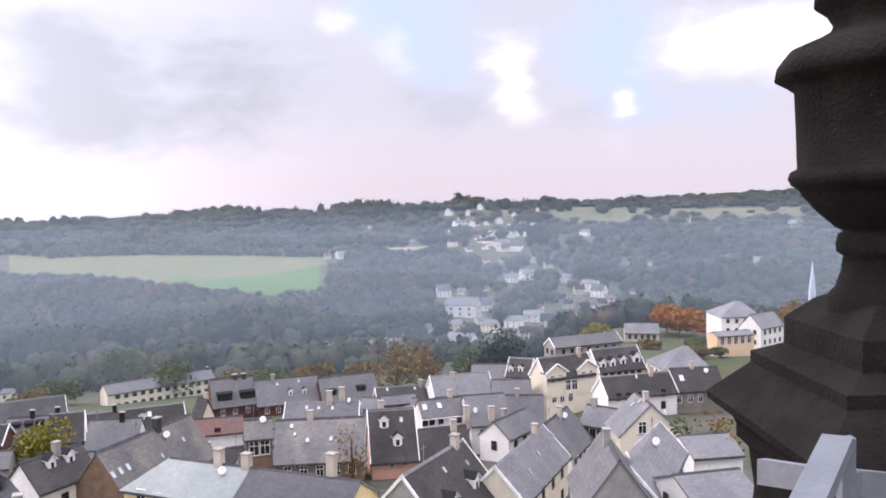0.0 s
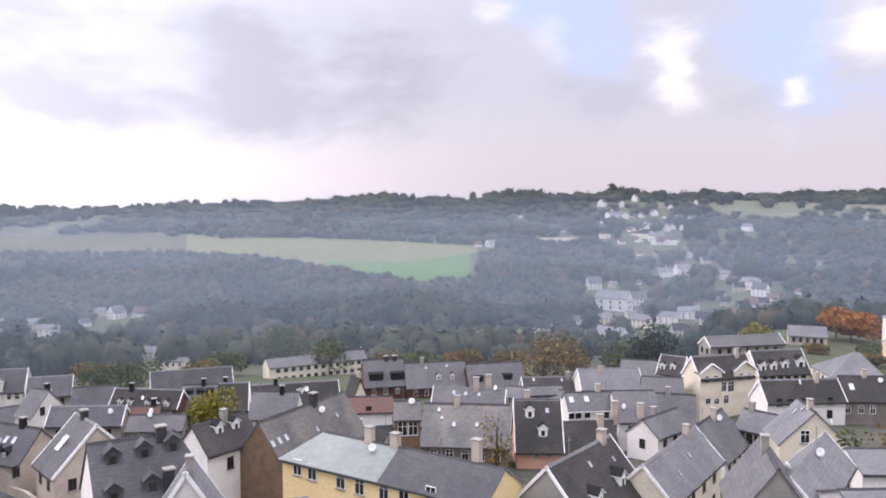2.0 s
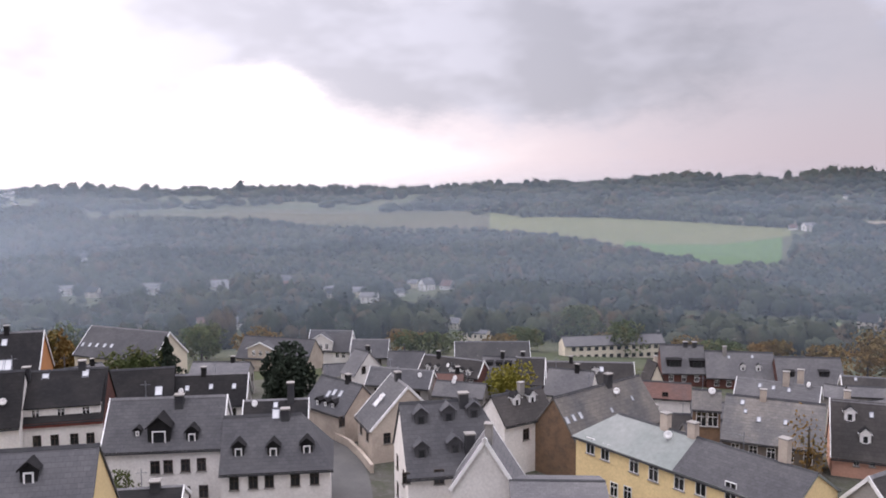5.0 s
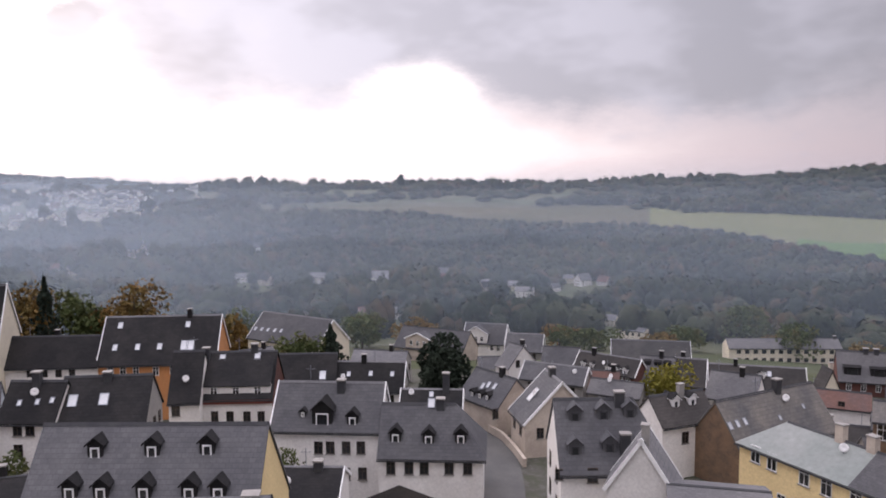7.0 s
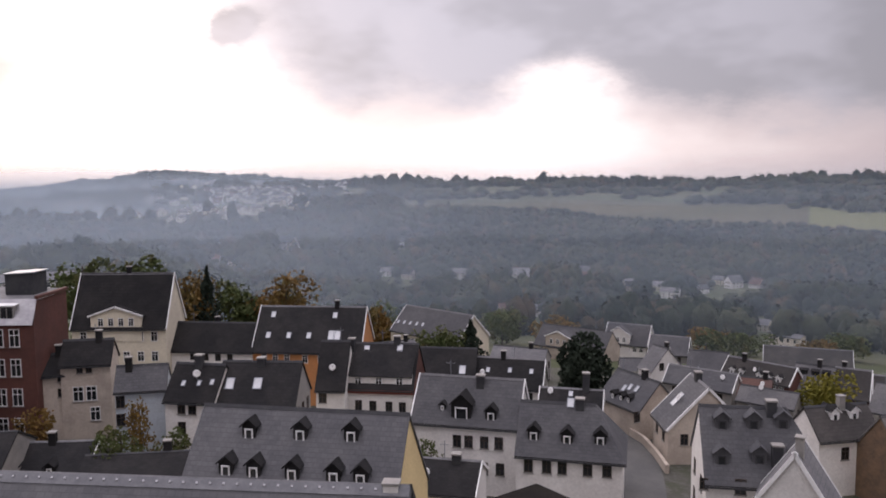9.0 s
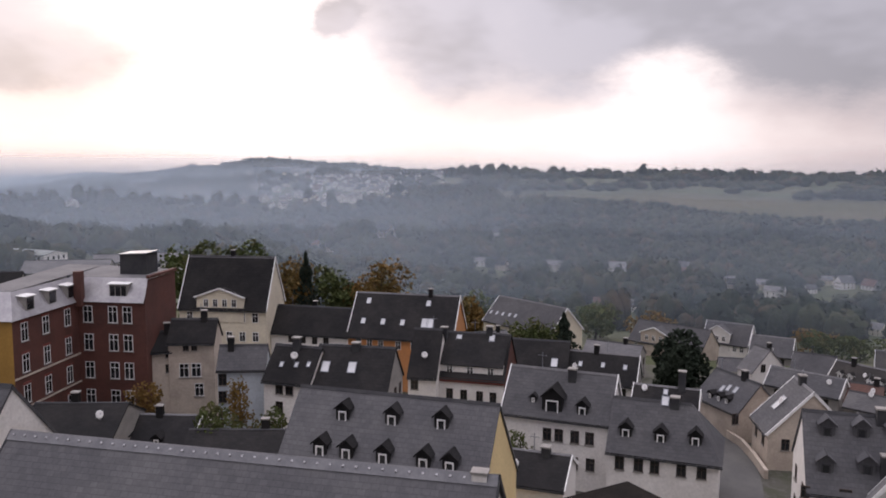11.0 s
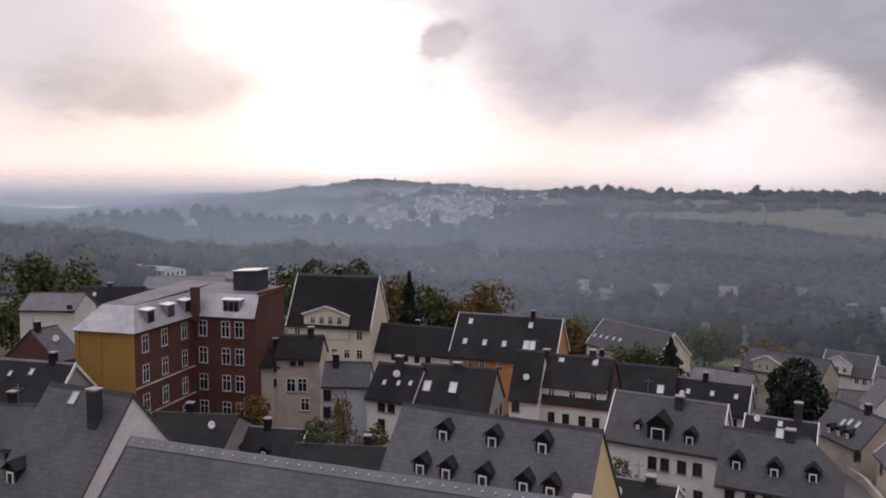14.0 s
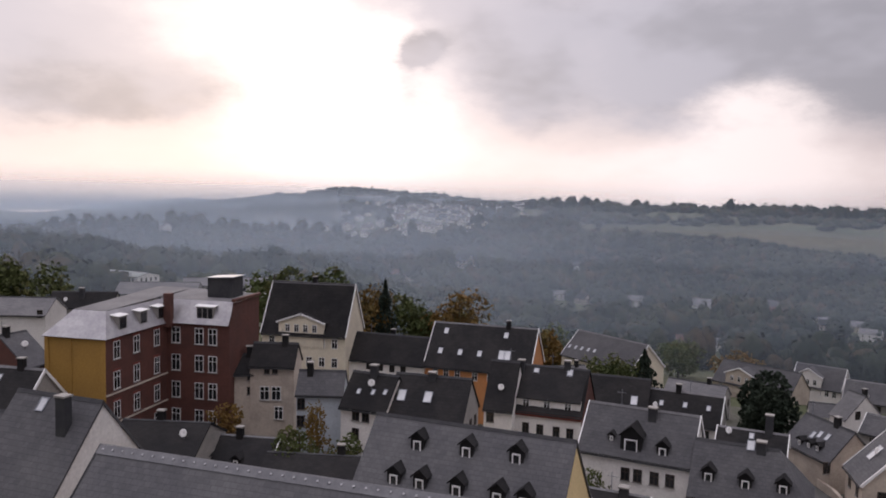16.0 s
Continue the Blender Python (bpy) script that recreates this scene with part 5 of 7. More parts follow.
house(34.28, 198.17, -10.71, 23.4, 19.32, 5.06, 10.93, 12.77, 'grey', 'slate_hazed', label='long house with grey slate roof', verge='white', windows=[('f', -7.29, 9.63, 0.9, 1.3), ('f', -4.86, 9.63, 0.9, 1.3), ('f', -2.43, 9.63, 0.9, 1.3), ('f', 0.0, 9.63, 0.9, 1.3), ('f', 2.43, 9.63, 0.9, 1.3), ('f', 4.86, 9.63, 0.9, 1.3), ('f', 7.29, 9.63, 0.9, 1.3), ('f', -7.29, 6.88, 0.9, 1.3), ('f', -4.86, 6.88, 0.9, 1.3), ('f', -2.43, 6.88, 0.9, 1.3), ('f', 0.0, 6.88, 0.9, 1.3), ('f', 2.43, 6.88, 0.9, 1.3), ('f', 4.86, 6.88, 0.9, 1.3), ('f', 7.29, 6.88, 0.9, 1.3), ('f', -7.29, 4.13, 0.9, 1.3), ('f', -4.86, 4.13, 0.9, 1.3), ('f', -2.43, 4.13, 0.9, 1.3), ('f', 0.0, 4.13, 0.9, 1.3), ('f', 2.43, 4.13, 0.9, 1.3), ('f', 4.86, 4.13, 0.9, 1.3), ('f', 7.29, 4.13, 0.9, 1.3), ('l', -1.11, 9.63, 0.9, 1.3), ('l', 1.11, 9.63, 0.9, 1.3), ('l', -1.11, 6.88, 0.9, 1.3), ('l', 1.11, 6.88, 0.9, 1.3), ('l', -1.11, 4.13, 0.9, 1.3), ('l', 1.11, 4.13, 0.9, 1.3)])
house(15.86, 166.18, -8.02, -22.7, 4.9, 5.99, 7.68, 10.78, 'white', 'slate_dark_hazed', label='small dark roofed house with white dormers', verge='white', windows=[('f', 0.0, 6.38, 0.9, 1.3), ('f', 0.0, 3.63, 0.9, 1.3), ('r', -1.32, 6.38, 0.9, 1.3), ('r', 1.32, 6.38, 0.9, 1.3), ('r', -1.32, 3.63, 0.9, 1.3), ('r', 1.32, 3.63, 0.9, 1.3)], dormers=[(-1.59, -2.05, 8.66, -1, 0.9), (0.45, -1.94, 8.77, -1, 0.9)], dormer_style='white')
house(9.71, 178.6, -9.67, -4.9, 7.51, 5.82, 6.01, 8.83, 'grey', 'slate_hazed', label='plain rendered house with grey slate roof', windows=[('f', -2.2, 4.71, 0.9, 1.3), ('f', 0.0, 4.71, 0.9, 1.3), ('f', 2.2, 4.71, 0.9, 1.3), ('f', -2.2, 1.96, 0.9, 1.3), ('f', 0.0, 1.96, 0.9, 1.3), ('f', 2.2, 1.96, 0.9, 1.3)])
house(28.4, 87.97, -0.3, 9.3, 5.63, 6.77, 7.95, 9.32, 'white', 'slate_light', label='white flat roofed house', windows=[('f', -2.33, 5.67, 1.09, 1.6)])
house(22.12, 67.67, -0.3, 13.0, 6.04, 6.26, 10.77, 12.04, 'white', 'slate_light', label='low white outbuilding with pale roof', windows=[('f', -1.33, 9.47, 0.9, 1.3), ('f', 1.33, 9.47, 0.9, 1.3), ('f', -1.33, 6.72, 0.9, 1.3), ('f', 1.33, 6.72, 0.9, 1.3), ('f', -1.33, 3.97, 0.9, 1.3), ('f', 1.33, 3.97, 0.9, 1.3), ('l', -1.38, 9.47, 0.9, 1.3), ('l', 1.38, 9.47, 0.9, 1.3), ('l', -1.38, 6.72, 0.9, 1.3), ('l', 1.38, 6.72, 0.9, 1.3), ('l', -1.38, 3.97, 0.9, 1.3), ('l', 1.38, 3.97, 0.9, 1.3)])
house(-139.82, 147.87, -15.43, 15.4, 19.47, 9.12, 5.67, 10.07, 'beige', 'slate', label='beige villa with slate roof and front gable', windows=[('f', -7.66, 4.47, 0.95, 1.35), ('f', -5.47, 4.47, 0.95, 1.35), ('f', -3.28, 4.47, 0.95, 1.35), ('f', -1.09, 4.47, 0.95, 1.35), ('f', 1.09, 4.47, 0.95, 1.35), ('f', 3.28, 4.47, 0.95, 1.35), ('f', 5.47, 4.47, 0.95, 1.35), ('f', 7.66, 4.47, 0.95, 1.35)], pediments=[(-2.83, 7.16, 7, 4)], gable_wall='beige')
house(-138.23, 166.24, -17.28, 24.9, 11.32, 8.65, 6.35, 10.83, 'white', 'slate', label='white villa with pediment gable', verge='white', windows=[('f', -4.25, 5.15, 0.95, 1.35), ('f', -2.55, 5.15, 0.95, 1.35), ('f', -0.85, 5.15, 0.95, 1.35), ('f', 0.85, 5.15, 0.95, 1.35), ('f', 2.55, 5.15, 0.95, 1.35), ('f', 4.25, 5.15, 0.95, 1.35)], pediments=[(-1.81, 7.64, 6, 5)])
house(-127.31, 169.09, -16.17, 28.5, 9.62, 7.38, 4.09, 7.91, 'grey', 'slate', label='plain rendered house with grey slate roof', verge='white', windows=[('f', -2.82, 2.79, 0.9, 1.3), ('f', 0.0, 2.79, 0.9, 1.3), ('f', 2.82, 2.79, 0.9, 1.3)])
house(-96.79, 125.69, -7.21, 166.6, 4.13, 7.43, 3.64, 7.61, 'white', 'slate_light', label='white gabled house with pale slate roof', windows=[('l', 1.42, 4.25, 1.02, 1.5)])
house(-75.97, 109.37, -4.18, 14.1, 10.96, 4.61, 4.61, 6.83, 'grey', 'slate', label='plain rendered house with grey slate roof', verge='white', windows=[('f', -3.62, 3.31, 0.9, 1.3), ('f', -1.21, 3.31, 0.9, 1.3), ('f', 1.21, 3.31, 0.9, 1.3), ('f', 3.62, 3.31, 0.9, 1.3), ('r', 0.0, 3.31, 0.9, 1.3)])
house(-69.64, 113.62, -3.99, 27.4, 5.32, 4.56, 3.65, 5.85, 'brick', 'slate_red', label='house with faded red roof', windows=[('f', -1.17, 2.35, 0.9, 1.3), ('f', 1.17, 2.35, 0.9, 1.3)])
house(-79.62, 132.48, -6.89, 4.1, 12.69, 5.34, 3.91, 6.48, 'brick', 'slate_dark_hazed', label='long dark terrace with small dormers', verge='white', windows=[('f', -5.0, 2.71, 0.95, 1.35), ('f', -3.57, 2.71, 0.95, 1.35), ('f', -2.14, 2.71, 0.95, 1.35), ('f', -0.71, 2.71, 0.95, 1.35), ('f', 0.71, 2.71, 0.95, 1.35), ('f', 2.14, 2.71, 0.95, 1.35), ('f', 3.57, 2.71, 0.95, 1.35), ('f', 5.0, 2.71, 0.95, 1.35)], dormers=[(-4.44, -2.15, 4.41, -1, 0.7), (-2.63, -2.13, 4.43, -1, 0.7), (0.81, -2.28, 4.28, -1, 0.8), (2.59, -2.26, 4.3, -1, 0.8), (4.35, -2.24, 4.32, -1, 0.8)], dormer_style='white')
house(-72.2, 137.43, -6.78, 17.9, 6.35, 6.48, 2.6, 6.46, 'brick', 'slate_hazed', label='brick terrace house with grey mansard roof', windows=[('f', -1.4, 1.3, 0.9, 1.3), ('f', 1.4, 1.3, 0.9, 1.3), ('r', -1.43, 1.3, 0.9, 1.3), ('r', 1.43, 1.3, 0.9, 1.3)], dormers=[(-1.72, -1.03, 5.23, -1, 0.8), (0.16, -1.01, 5.25, -1, 0.8), (1.93, -1.0, 5.28, -1, 0.8)], dormer_style='box')
house(-66.91, 140.32, -7.04, 21.6, 5.43, 6.97, 2.4, 6.56, 'brick', 'slate_dark_hazed', label='dark slate house with white verge', verge='white', windows=[('f', -1.2, 1.1, 0.9, 1.3), ('f', 1.2, 1.1, 0.9, 1.3)])
house(-56.4, 144.62, -6.82, 26.3, 16.37, 6.41, 2.52, 5.84, 'grey', 'slate_dark_hazed', label='long terrace with dark slate roof', verge='white', windows=[('f', -6.0, 1.22, 0.9, 1.3), ('f', -3.6, 1.22, 0.9, 1.3), ('f', -1.2, 1.22, 0.9, 1.3), ('f', 1.2, 1.22, 0.9, 1.3), ('f', 3.6, 1.22, 0.9, 1.3), ('f', 6.0, 1.22, 0.9, 1.3)], dormers=[(0.81, -1.5, 4.29, -1, 0.9)], dormer_style='white', skylights=[(-4.46, -1.42, 4.38, -1, 0.5), (-0.1, -1.83, 3.95, -1, 0.5), (2.16, -1.17, 4.63, -1, 0.8)])
house(-44.33, 145.22, -6.2, 130.5, 4.0, 2.66, 3.55, 6.7, 'cream', 'slate_dark_hazed', label='narrow cream house with dark roof', windows=[('l', 0.0, 2.25, 0.9, 1.3)])
house(-109.88, 204.51, -20.18, 31.4, 21.47, 8.3, 2.8, 6.8, 'grey', 'slate_dark_hazed', label='long dark slate roof with white verge', verge='white', windows=[('f', -8.27, 1.5, 0.9, 1.3), ('f', -5.9, 1.5, 0.9, 1.3), ('f', -3.54, 1.5, 0.9, 1.3), ('f', -1.18, 1.5, 0.9, 1.3), ('f', 1.18, 1.5, 0.9, 1.3), ('f', 3.54, 1.5, 0.9, 1.3), ('f', 5.9, 1.5, 0.9, 1.3), ('f', 8.27, 1.5, 0.9, 1.3)])
house(-98.04, 143.14, -9.0, 27.6, 7.82, 7.01, 2.35, 5.74, 'brick', 'slate', label='brick terrace with slate roof', windows=[('f', -3.02, 1.15, 0.95, 1.35), ('f', -2.01, 1.15, 0.95, 1.35), ('f', -1.01, 1.15, 0.95, 1.35), ('f', 0.0, 1.15, 0.95, 1.35), ('f', 1.01, 1.15, 0.95, 1.35), ('f', 2.01, 1.15, 0.95, 1.35), ('f', 3.02, 1.15, 0.95, 1.35)])
house(-97.62, 271.5, -30.98, 40.0, 36.59, 7.48, 6.66, 9.18, 'cream', 'slate_hazed', label='long cream apartment house with balconies', windows=[('f', -15.09, 5.46, 1.4, 1.35), ('f', -12.35, 5.46, 1.4, 1.35), ('f', -9.6, 5.46, 1.4, 1.35), ('f', -6.86, 5.46, 1.4, 1.35), ('f', -4.12, 5.46, 1.4, 1.35), ('f', -1.37, 5.46, 1.4, 1.35), ('f', 1.37, 5.46, 1.4, 1.35), ('f', 4.12, 5.46, 1.4, 1.35), ('f', 6.86, 5.46, 1.4, 1.35), ('f', 9.6, 5.46, 1.4, 1.35), ('f', 12.35, 5.46, 1.4, 1.35), ('f', 15.09, 5.46, 1.4, 1.35), ('f', -15.09, 2.71, 1.4, 1.35), ('f', -12.35, 2.71, 1.4, 1.35), ('f', -9.6, 2.71, 1.4, 1.35), ('f', -6.86, 2.71, 1.4, 1.35), ('f', -4.12, 2.71, 1.4, 1.35), ('f', -1.37, 2.71, 1.4, 1.35), ('f', 1.37, 2.71, 1.4, 1.35), ('f', 4.12, 2.71, 1.4, 1.35), ('f', 6.86, 2.71, 1.4, 1.35), ('f', 9.6, 2.71, 1.4, 1.35), ('f', 12.35, 2.71, 1.4, 1.35), ('f', 15.09, 2.71, 1.4, 1.35)], chimneys=[(17.27, -0.1, 9.11, 1.0)])
house(-142.66, 106.5, -10.99, 9.3, 20.57, 10.21, 9.48, 14.41, 'cream', 'slate', label='cream house with row of skylights', verge='white', windows=[('r', -0.68, 12.58, 1.02, 1.5)], skylights=[(-9.44, -3.52, 11.01, -1, 0.7), (-7.54, -3.45, 11.07, -1, 0.7), (-5.67, -3.39, 11.13, -1, 0.7), (-3.65, -3.32, 11.2, -1, 0.7), (-1.82, -3.26, 11.26, -1, 0.7)], gable_wall='cream')
house(-112.31, 103.3, -6.49, 30.2, 10.55, 5.02, 5.37, 7.19, 'grey', 'slate_light', label='low house with pale grey roof', windows=[('f', -3.48, 4.07, 0.9, 1.3), ('f', -1.16, 4.07, 0.9, 1.3), ('f', 1.16, 4.07, 0.9, 1.3), ('f', 3.48, 4.07, 0.9, 1.3), ('f', -3.48, 1.32, 0.9, 1.3), ('f', -1.16, 1.32, 0.9, 1.3), ('f', 1.16, 1.32, 0.9, 1.3), ('f', 3.48, 1.32, 0.9, 1.3), ('r', -1.1, 4.07, 0.9, 1.3), ('r', 1.1, 4.07, 0.9, 1.3), ('r', -1.1, 1.32, 0.9, 1.3), ('r', 1.1, 1.32, 0.9, 1.3)])
house(-64.21, 109.07, -3.29, 14.6, 8.16, 4.57, 3.63, 5.29, 'grey', 'slate_hazed', label='plain house with grey slate roof', windows=[('f', -2.39, 2.33, 0.9, 1.3), ('f', 0.0, 2.33, 0.9, 1.3), ('f', 2.39, 2.33, 0.9, 1.3), ('r', 0.0, 2.33, 0.9, 1.3)])
house(-37.09, 126.76, -3.81, 15.9, 8.77, 4.15, 3.61, 5.48, 'white', 'slate_red', label='white house with faded red roof', windows=[('f', 0.53, 3.77, 0.95, 1.4)])
house(29.29, 175.87, -7.03, 15.0, 7.37, 4.82, 6.23, 8.25, 'grey', 'slate_hazed', label='plain house with grey slate roof', windows=[('f', -1.62, 4.93, 0.9, 1.3), ('f', 1.62, 4.93, 0.9, 1.3), ('f', -1.62, 2.18, 0.9, 1.3), ('f', 1.62, 2.18, 0.9, 1.3), ('l', 0.0, 4.93, 0.9, 1.3), ('l', 0.0, 2.18, 0.9, 1.3)])
house(-163.56, 289.86, -35.76, 4.5, 12.21, 5.86, 5.7, 6.76, 'cream', 'slate_light', label='cream flat roofed works', windows=[('f', -4.03, 4.4, 0.9, 1.3), ('f', -1.34, 4.4, 0.9, 1.3), ('f', 1.34, 4.4, 0.9, 1.3), ('f', 4.03, 4.4, 0.9, 1.3), ('f', -4.03, 1.65, 0.9, 1.3), ('f', -1.34, 1.65, 0.9, 1.3), ('f', 1.34, 1.65, 0.9, 1.3), ('f', 4.03, 1.65, 0.9, 1.3), ('r', -1.29, 4.4, 0.9, 1.3), ('r', 1.29, 4.4, 0.9, 1.3), ('r', -1.29, 1.65, 0.9, 1.3), ('r', 1.29, 1.65, 0.9, 1.3)])
house(-260.48, 43.96, -6.43, 77.7, 25.86, 8.33, 9.87, 11.82, 'white', 'slate_light', label='pale flat factory roof', windows=[('f', -10.24, 8.57, 0.9, 1.3), ('f', -7.97, 8.57, 0.9, 1.3), ('f', -5.69, 8.57, 0.9, 1.3), ('f', -3.41, 8.57, 0.9, 1.3), ('f', -1.14, 8.57, 0.9, 1.3), ('f', 1.14, 8.57, 0.9, 1.3), ('f', 3.41, 8.57, 0.9, 1.3), ('f', 5.69, 8.57, 0.9, 1.3), ('f', 7.97, 8.57, 0.9, 1.3), ('f', 10.24, 8.57, 0.9, 1.3), ('f', -10.24, 5.82, 0.9, 1.3), ('f', -7.97, 5.82, 0.9, 1.3), ('f', -5.69, 5.82, 0.9, 1.3), ('f', -3.41, 5.82, 0.9, 1.3), ('f', -1.14, 5.82, 0.9, 1.3), ('f', 1.14, 5.82, 0.9, 1.3), ('f', 3.41, 5.82, 0.9, 1.3), ('f', 5.69, 5.82, 0.9, 1.3), ('f', 7.97, 5.82, 0.9, 1.3), ('f', 10.24, 5.82, 0.9, 1.3), ('f', -10.24, 3.07, 0.9, 1.3), ('f', -7.97, 3.07, 0.9, 1.3), ('f', -5.69, 3.07, 0.9, 1.3), ('f', -3.41, 3.07, 0.9, 1.3), ('f', -1.14, 3.07, 0.9, 1.3), ('f', 1.14, 3.07, 0.9, 1.3), ('f', 3.41, 3.07, 0.9, 1.3), ('f', 5.69, 3.07, 0.9, 1.3), ('f', 7.97, 3.07, 0.9, 1.3), ('f', 10.24, 3.07, 0.9, 1.3)])
house(-345.61, 19.6, -10.66, 39.3, 22.34, 11.21, 8.93, 10.13, 'white', 'tin', label='long white factory hall with metal roof', windows=[('f', -8.6, 7.63, 0.9, 1.3), ('f', -6.14, 7.63, 0.9, 1.3), ('f', -3.69, 7.63, 0.9, 1.3), ('f', -1.23, 7.63, 0.9, 1.3), ('f', 1.23, 7.63, 0.9, 1.3), ('f', 3.69, 7.63, 0.9, 1.3), ('f', 6.14, 7.63, 0.9, 1.3), ('f', 8.6, 7.63, 0.9, 1.3), ('f', -8.6, 4.88, 0.9, 1.3), ('f', -6.14, 4.88, 0.9, 1.3), ('f', -3.69, 4.88, 0.9, 1.3), ('f', -1.23, 4.88, 0.9, 1.3), ('f', 1.23, 4.88, 0.9, 1.3), ('f', 3.69, 4.88, 0.9, 1.3), ('f', 6.14, 4.88, 0.9, 1.3), ('f', 8.6, 4.88, 0.9, 1.3), ('f', -8.6, 2.13, 0.9, 1.3), ('f', -6.14, 2.13, 0.9, 1.3), ('f', -3.69, 2.13, 0.9, 1.3), ('f', -1.23, 2.13, 0.9, 1.3), ('f', 1.23, 2.13, 0.9, 1.3), ('f', 3.69, 2.13, 0.9, 1.3), ('f', 6.14, 2.13, 0.9, 1.3), ('f', 8.6, 2.13, 0.9, 1.3), ('r', -3.7, 7.63, 0.9, 1.3), ('r', -1.23, 7.63, 0.9, 1.3), ('r', 1.23, 7.63, 0.9, 1.3), ('r', 3.7, 7.63, 0.9, 1.3), ('r', -3.7, 4.88, 0.9, 1.3), ('r', -1.23, 4.88, 0.9, 1.3), ('r', 1.23, 4.88, 0.9, 1.3), ('r', 3.7, 4.88, 0.9, 1.3), ('r', -3.7, 2.13, 0.9, 1.3), ('r', -1.23, 2.13, 0.9, 1.3), ('r', 1.23, 2.13, 0.9, 1.3), ('r', 3.7, 2.13, 0.9, 1.3)])
house(-244.75, 22.56, -4.64, 69.9, 22.4, 11.64, 8.33, 11.04, 'grey', 'slate_light', label='long works with pale grey roof', windows=[('f', -8.62, 7.03, 0.9, 1.3), ('f', -6.16, 7.03, 0.9, 1.3), ('f', -3.7, 7.03, 0.9, 1.3), ('f', -1.23, 7.03, 0.9, 1.3), ('f', 1.23, 7.03, 0.9, 1.3), ('f', 3.7, 7.03, 0.9, 1.3), ('f', 6.16, 7.03, 0.9, 1.3), ('f', 8.62, 7.03, 0.9, 1.3), ('f', -8.62, 4.28, 0.9, 1.3), ('f', -6.16, 4.28, 0.9, 1.3), ('f', -3.7, 4.28, 0.9, 1.3), ('f', -1.23, 4.28, 0.9, 1.3), ('f', 1.23, 4.28, 0.9, 1.3), ('f', 3.7, 4.28, 0.9, 1.3), ('f', 6.16, 4.28, 0.9, 1.3), ('f', 8.62, 4.28, 0.9, 1.3), ('f', -8.62, 1.53, 0.9, 1.3), ('f', -6.16, 1.53, 0.9, 1.3), ('f', -3.7, 1.53, 0.9, 1.3), ('f', -1.23, 1.53, 0.9, 1.3), ('f', 1.23, 1.53, 0.9, 1.3), ('f', 3.7, 1.53, 0.9, 1.3), ('f', 6.16, 1.53, 0.9, 1.3), ('f', 8.62, 1.53, 0.9, 1.3), ('r', -3.84, 7.03, 0.9, 1.3), ('r', -1.28, 7.03, 0.9, 1.3), ('r', 1.28, 7.03, 0.9, 1.3), ('r', 3.84, 7.03, 0.9, 1.3), ('r', -3.84, 4.28, 0.9, 1.3), ('r', -1.28, 4.28, 0.9, 1.3), ('r', 1.28, 4.28, 0.9, 1.3), ('r', 3.84, 4.28, 0.9, 1.3), ('r', -3.84, 1.53, 0.9, 1.3), ('r', -1.28, 1.53, 0.9, 1.3), ('r', 1.28, 1.53, 0.9, 1.3), ('r', 3.84, 1.53, 0.9, 1.3)])
house(-9.18, 151.08, -6.13, 17.9, 6.51, 2.82, 4.02, 5.2, 'grey', 'slate_hazed', label='plain house with grey slate roof', windows=[('f', -1.43, 2.72, 0.9, 1.3), ('f', 1.43, 2.72, 0.9, 1.3), ('l', 0.0, 2.72, 0.9, 1.3)])
house(11.64, 142.45, -5.17, 0.5, 6.81, 5.88, 6.25, 8.72, 'grey', 'slate_hazed', label='plain rendered house with grey slate roof', windows=[('f', -1.5, 4.95, 0.9, 1.3), ('f', 1.5, 4.95, 0.9, 1.3), ('f', -1.5, 2.2, 0.9, 1.3), ('f', 1.5, 2.2, 0.9, 1.3)])
house(9.01, 112.69, -1.84, 54.7, 8.69, 4.69, 4.93, 6.9, 'white', 'slate_hazed', label='white house with grey roof', windows=[('f', -2.55, 3.63, 0.9, 1.3), ('f', 0.0, 3.63, 0.9, 1.3), ('f', 2.55, 3.63, 0.9, 1.3), ('l', 0.0, 3.63, 0.9, 1.3)])
house(-25.69, 110.85, -1.59, 17.1, 5.03, 3.56, 4.07, 5.56, 'grey', 'slate_hazed', label='plain house with grey slate roof', windows=[('f', -1.11, 2.77, 0.9, 1.3), ('f', 1.11, 2.77, 0.9, 1.3)])
house(-108.43, 136.64, -10.15, 46.4, 12.0, 4.73, 2.4, 4.39, 'grey', 'slate', label='plain rendered house with grey slate roof', windows=[('f', -3.96, 1.1, 0.9, 1.3), ('f', -1.32, 1.1, 0.9, 1.3), ('f', 1.32, 1.1, 0.9, 1.3), ('f', 3.96, 1.1, 0.9, 1.3)])
house(-115.63, 99.01, -6.31, 36.2, 5.2, 4.64, 3.16, 5.11, 'white', 'slate', label='white house with slate roof', windows=[('f', -1.14, 1.86, 0.9, 1.3), ('f', 1.14, 1.86, 0.9, 1.3), ('r', 0.0, 1.86, 0.9, 1.3)])
